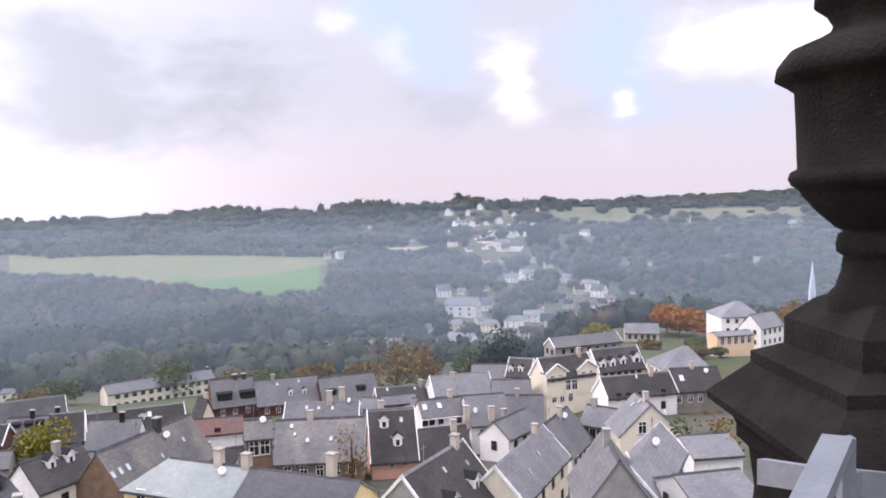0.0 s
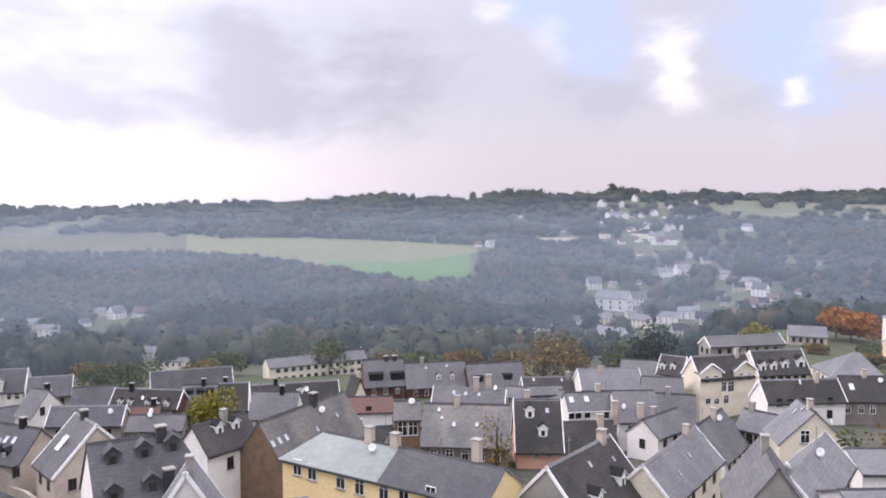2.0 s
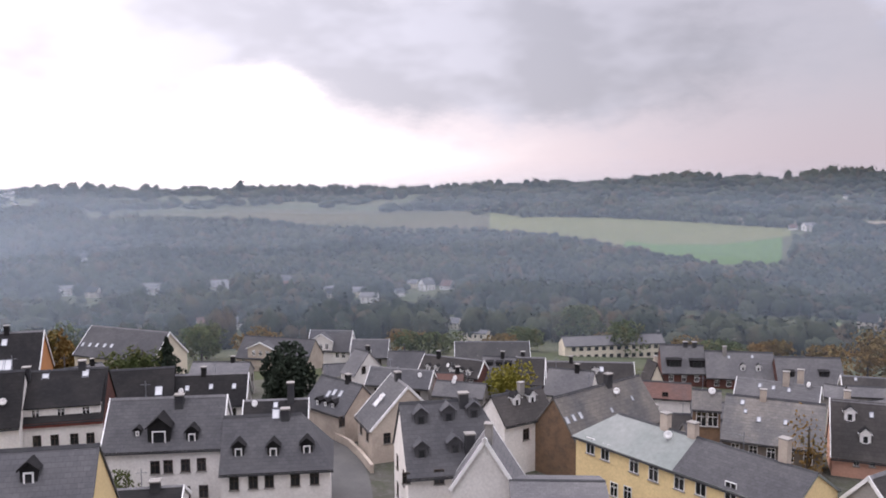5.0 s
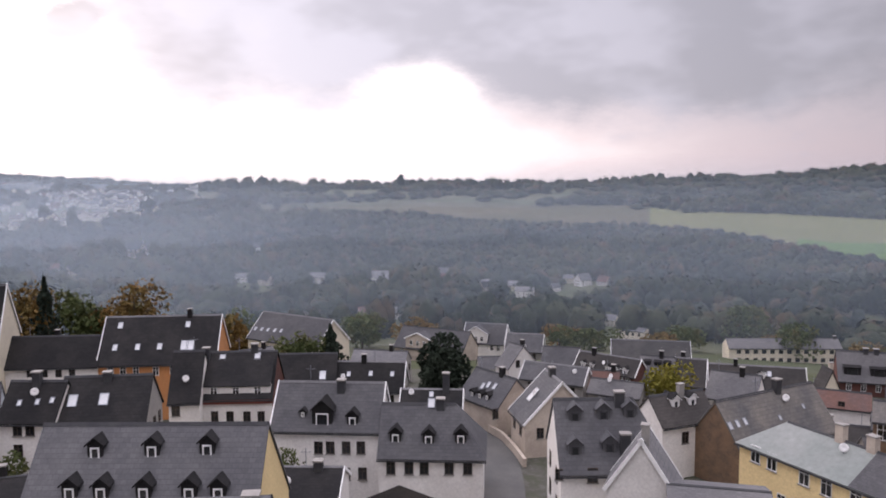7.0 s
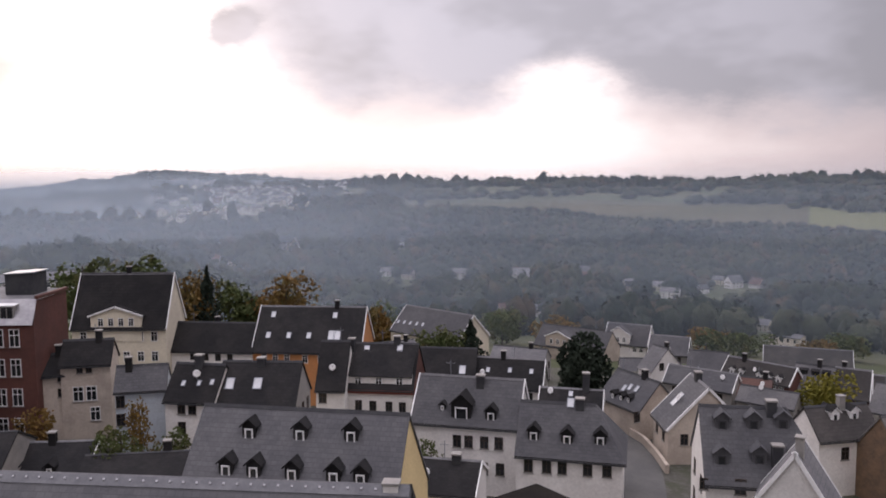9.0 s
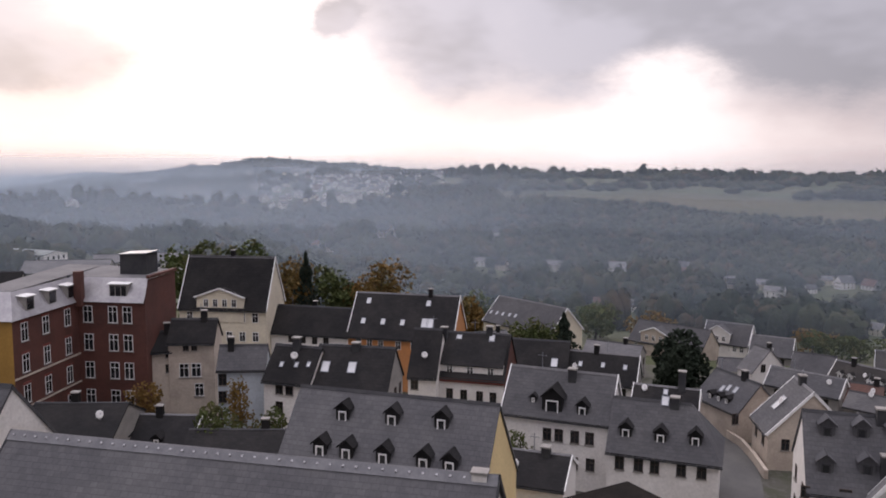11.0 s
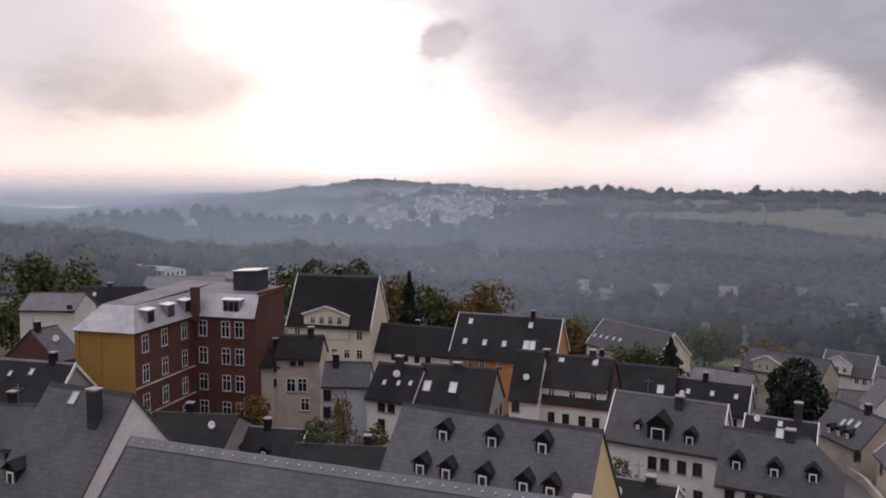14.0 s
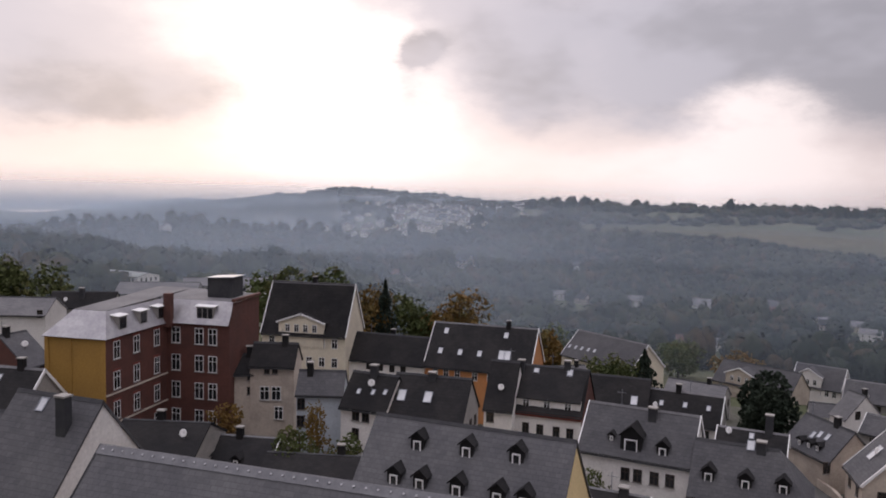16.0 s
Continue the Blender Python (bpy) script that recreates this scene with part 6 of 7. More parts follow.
house(-129.88, 50.36, -4.17, 48.7, 15.19, 8.95, 9.72, 13.47, 'white', 'slate_dark', label='white house with dark roof', windows=[('f', -5.57, 8.42, 0.9, 1.3), ('f', -3.34, 8.42, 0.9, 1.3), ('f', -1.11, 8.42, 0.9, 1.3), ('f', 1.11, 8.42, 0.9, 1.3), ('f', 3.34, 8.42, 0.9, 1.3), ('f', 5.57, 8.42, 0.9, 1.3), ('f', -5.57, 5.67, 0.9, 1.3), ('f', -3.34, 5.67, 0.9, 1.3), ('f', -1.11, 5.67, 0.9, 1.3), ('f', 1.11, 5.67, 0.9, 1.3), ('f', 3.34, 5.67, 0.9, 1.3), ('f', 5.57, 5.67, 0.9, 1.3), ('f', -5.57, 2.92, 0.9, 1.3), ('f', -3.34, 2.92, 0.9, 1.3), ('f', -1.11, 2.92, 0.9, 1.3), ('f', 1.11, 2.92, 0.9, 1.3), ('f', 3.34, 2.92, 0.9, 1.3), ('f', 5.57, 2.92, 0.9, 1.3), ('r', -2.62, 8.42, 0.9, 1.3), ('r', 0.0, 8.42, 0.9, 1.3), ('r', 2.62, 8.42, 0.9, 1.3), ('r', -2.62, 5.67, 0.9, 1.3), ('r', 0.0, 5.67, 0.9, 1.3), ('r', 2.62, 5.67, 0.9, 1.3), ('r', -2.62, 2.92, 0.9, 1.3), ('r', 0.0, 2.92, 0.9, 1.3), ('r', 2.62, 2.92, 0.9, 1.3)])
house(-80.22, -7.78, 1.43, 62.8, 6.25, 5.75, 10.51, 13.29, 'grey', 'slate', label='plain house with grey slate roof', windows=[('f', -1.38, 9.21, 0.9, 1.3), ('f', 1.38, 9.21, 0.9, 1.3), ('f', -1.38, 6.46, 0.9, 1.3), ('f', 1.38, 6.46, 0.9, 1.3), ('f', -1.38, 3.71, 0.9, 1.3), ('f', 1.38, 3.71, 0.9, 1.3), ('r', -1.26, 9.21, 0.9, 1.3), ('r', 1.26, 9.21, 0.9, 1.3), ('r', -1.26, 6.46, 0.9, 1.3), ('r', 1.26, 6.46, 0.9, 1.3), ('r', -1.26, 3.71, 0.9, 1.3), ('r', 1.26, 3.71, 0.9, 1.3)])
house(-128.67, 83.4, -6.73, 78.7, 11.31, 6.62, 6.5, 8.42, 'grey', 'slate_light', label='plain house with pale grey roof', windows=[('f', -3.73, 5.2, 0.9, 1.3), ('f', -1.24, 5.2, 0.9, 1.3), ('f', 1.24, 5.2, 0.9, 1.3), ('f', 3.73, 5.2, 0.9, 1.3), ('f', -3.73, 2.45, 0.9, 1.3), ('f', -1.24, 2.45, 0.9, 1.3), ('f', 1.24, 2.45, 0.9, 1.3), ('f', 3.73, 2.45, 0.9, 1.3), ('l', -1.46, 5.2, 0.9, 1.3), ('l', 1.46, 5.2, 0.9, 1.3), ('l', -1.46, 2.45, 0.9, 1.3), ('l', 1.46, 2.45, 0.9, 1.3)])
house(-10.68, 151.7, -6.32, -7.5, 10.62, 4.08, 3.21, 4.7, 'grey', 'slate_hazed', label='plain house with grey slate roof', windows=[('f', -3.5, 1.91, 0.9, 1.3), ('f', -1.17, 1.91, 0.9, 1.3), ('f', 1.17, 1.91, 0.9, 1.3), ('f', 3.5, 1.91, 0.9, 1.3), ('r', 0.0, 1.91, 0.9, 1.3)])
house(-32.39, 107.22, -3.92, 21.9, 9.54, 8.0, 2.4, 6.26, 'white', 'slate_dark_hazed', label='white house with dark slate roof', windows=[('f', -2.8, 1.1, 0.9, 1.3), ('f', 0.0, 1.1, 0.9, 1.3), ('f', 2.8, 1.1, 0.9, 1.3)])
house(-24.99, 105.08, -3.03, 35.1, 5.66, 7.0, 2.4, 5.78, 'grey', 'slate_hazed', label='plain house with grey slate roof', windows=[('f', -1.25, 1.1, 0.9, 1.3), ('f', 1.25, 1.1, 0.9, 1.3), ('l', -1.54, 1.1, 0.9, 1.3), ('l', 1.54, 1.1, 0.9, 1.3)])
house(-0.96, 111.99, -2.67, 16.1, 7.46, 8.0, 2.4, 6.26, 'grey', 'slate_dark_hazed', label='plain house with dark slate roof', windows=[('f', -1.64, 1.1, 0.9, 1.3), ('f', 1.64, 1.1, 0.9, 1.3), ('l', -2.35, 1.1, 0.9, 1.3), ('l', 0.0, 1.1, 0.9, 1.3), ('l', 2.35, 1.1, 0.9, 1.3)], chimneys=[(1.84, -0.46, 5.82, 1.5)])
house(11.99, 129.45, -3.78, -4.3, 7.32, 8.0, 3.75, 7.61, 'white', 'slate_hazed', label='white house with grey slate roof', windows=[('f', -1.61, 2.45, 0.9, 1.3), ('f', 1.61, 2.45, 0.9, 1.3)])
house(-50.66, 121.89, -4.06, 8.8, 7.43, 7.0, 3.73, 7.11, 'white', 'slate_hazed', label='white house with grey slate roof', windows=[('f', -1.63, 2.43, 0.9, 1.3), ('f', 1.63, 2.43, 0.9, 1.3), ('r', -1.54, 2.43, 0.9, 1.3), ('r', 1.54, 2.43, 0.9, 1.3)])
house(-99.41, 75.78, -3.23, 46.7, 7.42, 8.0, 4.13, 7.99, 'grey', 'slate_dark', label='plain house with dark slate roof', windows=[('f', -1.63, 2.83, 0.9, 1.3), ('f', 1.63, 2.83, 0.9, 1.3)])


# ---- factory of red brick ----
def factory(x, y, z, yaw, tall):
    top = thing("factory", "red brick factory with ochre end wall and zinc mansard roof", "factory", pose(x, y, z, 0, 0, yaw))
    s = Shape()
    s.face([(-7.4, 0, 0), (0, 0, 0), (0, 0, tall), (-7.4, 0, tall)], 1)
    s.face([(0, 0, 0), (0, 12, 0), (0, 12, tall), (0, 0, tall)])
    s.face([(0, 12, 0), (8.3, 12, 0), (8.3, 12, tall), (0, 12, tall)])
    s.face([(8.3, 12, 0), (8.3, 20, 0), (8.3, 20, tall + 2.6), (8.3, 12.9, tall + 2.6), (8.3, 12, tall)])
    s.face([(8.3, 20, 0), (-7.4, 20, 0), (-7.4, 20, tall), (8.3, 20, tall)])
    s.face([(-7.4, 20, 0), (-7.4, 0, 0), (-7.4, 0, tall), (-7.4, 20, tall)])
    part("wall", s, [M["brick"], M["ochre"]], top)
    for q in ((-7.5, -0.12, -5.2, -0.004), (-4.4, -0.1, -4.15, -0.004), (-0.5, -0.12, 0.0, -0.004)):
        part("pilaster", Shape().box(q[0], q[1], 0, q[2] if q[2] - q[0] < 1 else q[0] + 0.5, q[3], tall), M["ochre"], top)
    up, ins = 2.7, 1.3
    zt = tall + up
    slopes = {
        "front": [(-7.7, -0.35, tall), (0.3, -0.35, tall), (-ins, ins + 0.6, zt), (-7.4 + ins * 1.6, ins + 0.6, zt)],
        "side": [(0.3, -0.35, tall), (0.3, 12.0, tall), (-ins, 12.0 + ins, zt), (-ins, ins + 0.6, zt)],
        "wing": [(0.3, 11.65, tall), (8.25, 11.65, tall), (8.25, 12 + ins, zt), (-ins, 12 + ins, zt)],
        "left": [(-7.7, 20, tall), (-7.7, -0.35, tall), (-7.4 + ins * 1.6, ins + 0.6, zt), (-7.4 + ins, 20, zt)],
    }
    for q in slopes.values():
        part("mansard", Shape().slab(q, 0.12), M["zinc"], top)
    part("flat_roof", Shape().slab([(-7.4 + ins * 1.6, ins + 0.6, zt + 0.03), (-ins, ins + 0.6, zt + 0.03), (-ins, 20, zt + 0.5), (-7.4 + ins, 20, zt + 0.5)], 0.1), M["slate_light"], top)
    part("flat_roof", Shape().slab([(-ins, 12 + ins, zt + 0.03), (8.25, 12 + ins, zt + 0.03), (8.25, 20, zt + 0.2), (-ins, 20, zt + 0.5)], 0.1), M["slate_light"], top)
    for row in range(4):
        h = tall - 1.5 - row * 3.35
        for k in (1.9, 5.6, 9.7):
            window(top, 1.15, 2.0, pose(0, k, h, 0, 0, 90))
            part("lintel", Shape().box(-0.7, -0.08, 1.02, 0.7, -0.003, 1.25), M["redtrim"], top, at=pose(0, k, h, 0, 0, 90))
        for k in (1.2, 4.3, 6.1):
            window(top, 1.15, 2.0, pose(k, 12, h))
        if row in (1, 2):
            part("string_course", Shape().box(0.003, 0, h - 1.5, 0.1, 12, h - 1.3), M["beige"], top)
    for k in (3.2, 7.2, 10.8):
        d = Shape().box(-0.75, -0.3, -0.9, 0.75, 1.4, 0.8).slab([(-0.95, -0.45, 0.85), (0.95, -0.45, 0.85), (0.95, 1.5, 1.05), (-0.95, 1.5, 1.05)], 0.1, 1)
        d.box(-0.55, -0.34, -0.6, 0.55, -0.303, 0.6, 2)
        part("dormer", d, [M["grey"], M["trim"], M["glass"]], top, at=pose(-0.35, k, tall + 1.3, 0, 0, 90))
    d = Shape().box(-1.1, -0.3, -0.9, 1.1, 1.4, 0.8).slab([(-1.3, -0.45, 0.85), (1.3, -0.45, 0.85), (1.3, 1.5, 1.05), (-1.3, 1.5, 1.05)], 0.1, 1)
    for k in (-0.7, 0, 0.7):
        d.box(k - 0.28, -0.34, -0.6, k + 0.28, -0.303, 0.6, 2)
    part("dormer", d, [M["grey"], M["trim"], M["glass"]], top, at=pose(5.0, 12.4, tall + 1.3))
    part("chimney", Shape().box(0.0, 11.2, tall - 0.5, 0.9, 12.0, tall + 3.6), M["brick"], top)
    lift = part("lift_tower", Shape().box(3.5, 15.5, zt, 6.8, 18.5, zt + 2.5), M["dark"], top, "dark clad roof tower")
    part("tower_roof", Shape().slab([(3.3, 15.3, zt + 2.55), (7.0, 15.3, zt + 2.75), (7.0, 18.7, zt + 2.75), (3.3, 18.7, zt + 2.55)], 0.12), M["steel"], lift)
    part("parapet", Shape().box(8.05, 13, zt, 8.5, 20.1, zt + 0.35), M["brick"], top)


factory(-92.95, 2.94, 1.0, 52.8, 17.15)


# ---- tower corner with its stone finial, and the rail ----
def steps(levels):
    """A square body from (height, half width) pairs."""
    s = Shape()
    for (z0, h0), (z1, h1) in zip(levels, levels[1:]):
        for i in range(4):
            c = [(math.copysign(1, math.cos(a)), math.copysign(1, math.sin(a))) for a in (math.pi / 4 + i * math.pi / 2, math.pi / 4 + (i + 1) * math.pi / 2)]
            s.face([(c[0][0] * h0, c[0][1] * h0, z0), (c[1][0] * h0, c[1][1] * h0, z0), (c[1][0] * h1, c[1][1] * h1, z1), (c[0][0] * h1, c[0][1] * h1, z1)])
    h = levels[-1][1]
    s.face([(-h, -h, levels[-1][0]), (h, -h, levels[-1][0]), (h, h, levels[-1][0]), (-h, h, levels[-1][0])])
    return s


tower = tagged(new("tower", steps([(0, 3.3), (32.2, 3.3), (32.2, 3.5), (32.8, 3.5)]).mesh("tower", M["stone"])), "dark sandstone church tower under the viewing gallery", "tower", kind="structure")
tower.location = (-0.6, 0.3, 0)
finial = thing("finial", "dark weathered sandstone urn finial on a stepped plinth", "finial", pose(1.717, 3.0, 0))
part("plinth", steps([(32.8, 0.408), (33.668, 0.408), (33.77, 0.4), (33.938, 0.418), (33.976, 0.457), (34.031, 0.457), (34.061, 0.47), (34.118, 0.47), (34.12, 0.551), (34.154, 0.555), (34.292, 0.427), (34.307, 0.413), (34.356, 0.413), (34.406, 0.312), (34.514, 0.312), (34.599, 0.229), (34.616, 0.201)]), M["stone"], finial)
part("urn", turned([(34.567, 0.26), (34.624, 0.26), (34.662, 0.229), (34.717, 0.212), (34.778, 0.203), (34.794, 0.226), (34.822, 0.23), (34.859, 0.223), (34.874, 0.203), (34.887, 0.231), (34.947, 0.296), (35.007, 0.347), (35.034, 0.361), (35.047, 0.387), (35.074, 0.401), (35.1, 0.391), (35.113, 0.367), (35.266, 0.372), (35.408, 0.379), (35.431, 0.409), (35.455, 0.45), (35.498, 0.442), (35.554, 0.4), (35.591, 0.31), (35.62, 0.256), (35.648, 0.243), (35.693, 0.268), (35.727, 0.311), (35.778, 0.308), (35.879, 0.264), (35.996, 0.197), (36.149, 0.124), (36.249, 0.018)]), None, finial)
rail = thing("gallery_rail", "grey galvanised steel gallery rail beside the finial", "rail", pose(0, 0, 0))
part("handrail", Shape().slab([(0.394, 1.025, 34.517), (0.451, 1.025, 34.516), (0.959, 1.872, 34.437), (0.885, 1.873, 34.445)], 0.03), M["steel"], rail)
part("cross_bar", Shape().slab([(0.864, 2.210, 34.204), (0.968, 1.894, 34.278), (0.969, 1.897, 34.340), (0.866, 2.214, 34.275)], 0.03), M["steel"], rail)
part("post", Shape().slab([(0.934, 1.871, 32.790), (0.966, 1.871, 32.790), (0.966, 1.872, 34.432), (0.934, 1.872, 34.428)], 0.03), M["steel"], rail)
part("cross_bar", Shape().slab([(0.968, 1.894, 34.283), (1.463, 2.255, 34.108), (1.465, 2.260, 34.188), (0.970, 1.898, 34.348)], 0.03), M["steel"], rail)
part("post", Shape().slab([(0.394, 1.025, 32.790), (0.451, 1.025, 32.790), (0.451, 1.025, 34.516), (0.394, 1.025, 34.517)], 0.03), M["steel"], rail)


def spire(x, y, z, tall):
    top = thing("church_spire", "slim pale green copper spire of a distant church", "spire", pose(x, y, z))
    part("tower", steps([(0, 1.8), (tall * 0.45, 1.8)]), M["grey"], top)
    part("helm", steps([(tall * 0.45, 2.0), (tall * 0.55, 1.2), (tall * 0.62, 1.3), (tall * 0.98, 0.12), (tall, 0.1)]), M["paleblue"], top)


spire(175.2, 381.7, -34.6, 39.5)
garden = Shape()
line = [(-70.0, 82.6), (-66.4, 80.6), (-64.0, 79.7), (-60.0, 77.0), (-56.0, 73.9)]
for (ax, ay), (bx, by) in zip(line, line[1:]):
    garden.slab([(ax, ay, 1.1), (bx, by, 1.1), (bx + 0.3, by + 0.3, 1.1), (ax + 0.3, ay + 0.3, 1.1)], 1.2)
tagged(new("garden_wall", garden.mesh("garden_wall", M["beige"])), "low pale stone wall along the curving lane", "wall", kind="structure")


# ---- trees in the town ----
tree(-80.7, 86.1, 14.2, 9.4, "dark", "dense dark yew among the roofs", 11, n=1500, size=0.75)
tree(-58.1, 114.1, 7.7, 8.4, "yellow", "yellow autumn tree between houses", 12, n=700, size=0.6)
tree(80.3, 273.4, 10.3, 21.0, "orange", "orange beech in full autumn colour", 13, n=800, size=1.2)
tree(80.2, 289.1, 11.2, 11.6, "brown", "copper brown tree beside the beech", 14, n=400, size=1.0)
tree(-128.2, 103.9, 10.9, 11.2, "dark", "dark spruce beside a house", 15, cone=True, n=600, size=0.75)
tree(-11.2, 93.3, 9.7, 4.5, "brown", "thin brown tree in front of a roof", 16, n=160, size=0.35)
tree(-160.9, 36.6, 21.7, 14.4, "green", "broad green tree behind the houses", 17, n=900, size=0.9)
tree(-163.8, 45.6, 21.8, 14.8, "green", "broad green tree behind the houses", 18, n=900, size=0.9)
tree(-165.3, 57.4, 18.7, 15.2, "brown", "autumn brown tree behind the roofs", 19, n=700, size=0.9)
tree(-161.0, 60.5, 20.3, 12.5, "dark", "dark spruce behind the roofs", 20, cone=True, n=600, size=0.75)
tree(-164.1, 68.9, 19.4, 13.8, "green", "green autumn tree behind the roofs", 21, n=700, size=0.9)
tree(-154.7, 75.2, 22.1, 13.3, "brown", "rust brown tree behind the roofs", 22, n=800, size=0.9)
tree(-163.9, 74.4, 18.3, 10.5, "brown", "autumn brown tree behind the roofs", 23, n=500, size=0.9)
tree(-189.6, -12.9, 21.2, 13.8, "green", "tall dark green tree behind the factory", 24, n=800, size=0.9)
tree(-195.0, -2.7, 18.0, 12.3, "green", "dark green tree behind the factory", 25, n=700, size=0.9)
tree(-174.2, -16.6, 13.8, 13.6, "green", "dark green tree behind the factory", 26, n=700, size=0.9)
tree(-160.4, 101.9, 15.4, 9.2, "brown", "autumn brown tree behind the roofs", 27, n=500, size=0.9)
tree(-133.5, 96.9, 9.1, 8.0, "green", "green tree beside the cream house", 28, n=400, size=0.6)
tree(-130.9, 100.4, 11.0, 7.2, "green", "green tree beside the cream house", 29, n=400, size=0.6)
tree(15.5, 224.5, 19.5, 17.4, "dark", "dark broad tree at the town edge", 30, n=700, size=1.0)
tree(-16.1, 259.5, 15.1, 27.7, "brown", "dark red brown tree at the town edge", 31, n=800, size=1.1)
tree(8.7, 234.8, 13.0, 13.6, "green", "green tree at the town edge", 32, n=500, size=1.0)
tree(-122.0, 306.6, 17.7, 22.4, "green", "pale green tree on the slope", 33, n=700, size=1.3)
tree(46.5, 245.6, 8.9, 9.7, "yellow", "yellow green tree beside the street", 34, n=400, size=0.9)
tree(30.4, 90.0, 11.1, 6.4, "brown", "rounded brown green shrub", 35, n=500, size=0.4)
tree(28.9, 95.7, 9.9, 4.8, "green", "clipped green hedge shrub", 36, n=350, size=0.4)
tree(-64.7, 47.1, 7.9, 5.4, "green", "green bush beside the white house", 37, n=600, size=0.35)
tree(-81.3, 21.2, 9.8, 6.5, "green", "overgrown green bush in a garden", 38, n=500, size=0.4)
tree(-93.8, 15.1, 9.2, 5.5, "brown", "climbing brown shrub by the cream house", 39, n=500, size=0.4)
tree(-81.9, 26.4, 8.2, 5.0, "green", "overgrown green bush in a garden", 40, n=500, size=0.4)
tree(-86.6, 24.6, 10.4, 3.5, "brown", "bare brown garden shrub", 41, n=300, size=0.35)
tree(113.6, 266.8, 9.6, 16.8, "brown", "autumn tree at the town edge", 42, n=400, size=1.1)
tree(118.3, 264.8, 13.6, 16.8, "brown", "autumn tree at the town edge", 43, n=400, size=1.1)
tree(-30.3, 288.4, 8.6, 14.0, "brown", "autumn tree at the town edge", 44, n=400, size=1.1)
tree(-46.3, 286.3, 9.3, 16.8, "brown", "autumn tree at the town edge", 45, n=400, size=1.1)
tree(-61.9, 283.3, 8.1, 16.8, "green", "autumn tree at the town edge", 46, n=400, size=1.1)
tree(-94.7, 274.1, 12.6, 16.8, "green", "autumn tree at the town edge", 47, n=400, size=1.1)
tree(-5.8, 289.9, 7.9, 14.0, "brown", "autumn tree at the town edge", 48, n=400, size=1.1)
tree(-224.3, 199.3, 13.8, 17.4, "green", "autumn tree at the town edge", 49, n=400, size=1.1)
tree(-170.1, 247.1, 8.9, 17.4, "brown", "autumn tree at the town edge", 50, n=400, size=1.1)
tree(-130.3, 270.2, 9.7, 17.4, "green", "autumn tree at the town edge", 51, n=400, size=1.1)
tree(-102.9, 281.8, 7.4, 14.5, "brown", "autumn tree at the town edge", 52, n=400, size=1.1)
tree(-58.6, 294.2, 6.1, 14.5, "green", "autumn tree at the town edge", 53, n=400, size=1.1)
tree(-74.7, 290.5, 7.8, 14.5, "brown", "autumn tree at the town edge", 54, n=400, size=1.1)
tree(-239.9, 153.8, 18.2, 16.6, "green", "autumn tree at the town edge", 55, n=400, size=1.1)
tree(-214.1, 188.1, 13.5, 13.8, "green", "autumn tree at the town edge", 56, n=400, size=1.1)
tree(-201.7, 201.3, 12.1, 16.6, "brown", "autumn tree at the town edge", 57, n=400, size=1.1)
tree(-159.9, 235.9, 9.2, 13.8, "green", "autumn tree at the town edge", 58, n=400, size=1.1)
tree(-150.0, 242.3, 8.5, 13.8, "green", "autumn tree at the town edge", 59, n=400, size=1.1)
tree(-134.9, 251.0, 7.2, 13.8, "brown", "autumn tree at the town edge", 60, n=400, size=1.1)
tree(74.3, 233.5, 3.0, 8.5, "green", "small green tree by the villa", 61, n=300, size=0.8)
tree(59.6, 232.5, 3.0, 7.9, "brown", "small brown tree by the hall", 62, n=300, size=0.8)
tree(73.3, 212.7, 3.0, 6.5, "green", "small green tree by the villa", 63, n=300, size=0.8)
tree(65.0, 210.2, 3.3, 9.4, "brown", "small autumn tree by the villa", 64, n=300, size=0.8)
lane("street", "grey asphalt lane curving between the houses", [(-72.1, 84.7), (-66.4, 80.0), (-61.5, 75.7), (-56.8, 71.0), (-51.9, 65.2), (-45.7, 56.9)], 4.5, M["asphalt"])


# ---- cottages down the valley ----
def cottage(wall, roof, w, d, e, r, glazed=True):
    top = thing("cottage", f"small {wall} cottage in the valley", "house", pose(0, -5000 - w, -60), "cottages of the valley")
    s = Shape()
    a, b = w / 2, d / 2
    s.face([(-a, -b, -4), (a, -b, -4), (a, -b, e), (-a, -b, e)])
    s.face([(a, b, -4), (-a, b, -4), (-a, b, e), (a, b, e)])
    for k in (-1, 1):
        s.face([(k * a, k * -b, -4), (k * a, k * b, -4), (k * a, k * b, e), (k * a, 0, r), (k * a, k * -b, e)])
    part("wall", s, M[wall], top)
    sl = (r - e) / b
    for k in (-1, 1):
        q = [(-a - 0.3, k * (b + 0.4), e - 0.4 * sl + 0.1), (a + 0.3, k * (b + 0.4), e - 0.4 * sl + 0.1), (a + 0.3, 0, r + 0.1), (-a - 0.3, 0, r + 0.1)]
        part("roof", Shape().slab(q if k < 0 else q[::-1], 0.2), M[roof], top)
    me = Shape().box(-0.45, -0.05, -0.65, 0.45, 0.0, 0.65).mesh("window", M["glass"])
    for h in ((1.6, 4.3) if e > 5 else (1.6,)) if glazed else ():
        for i in range(3):
            part("window", me, None, top, at=pose((i - 1) * w * 0.3, -b, h))
            part("window", me, None, top, at=pose(a, (i - 1) * d * 0.25, h, 0, 0, 90))
            part("window", me, None, top, at=pose(-a, (i - 1) * d * 0.25, h, 0, 0, -90))
    return top


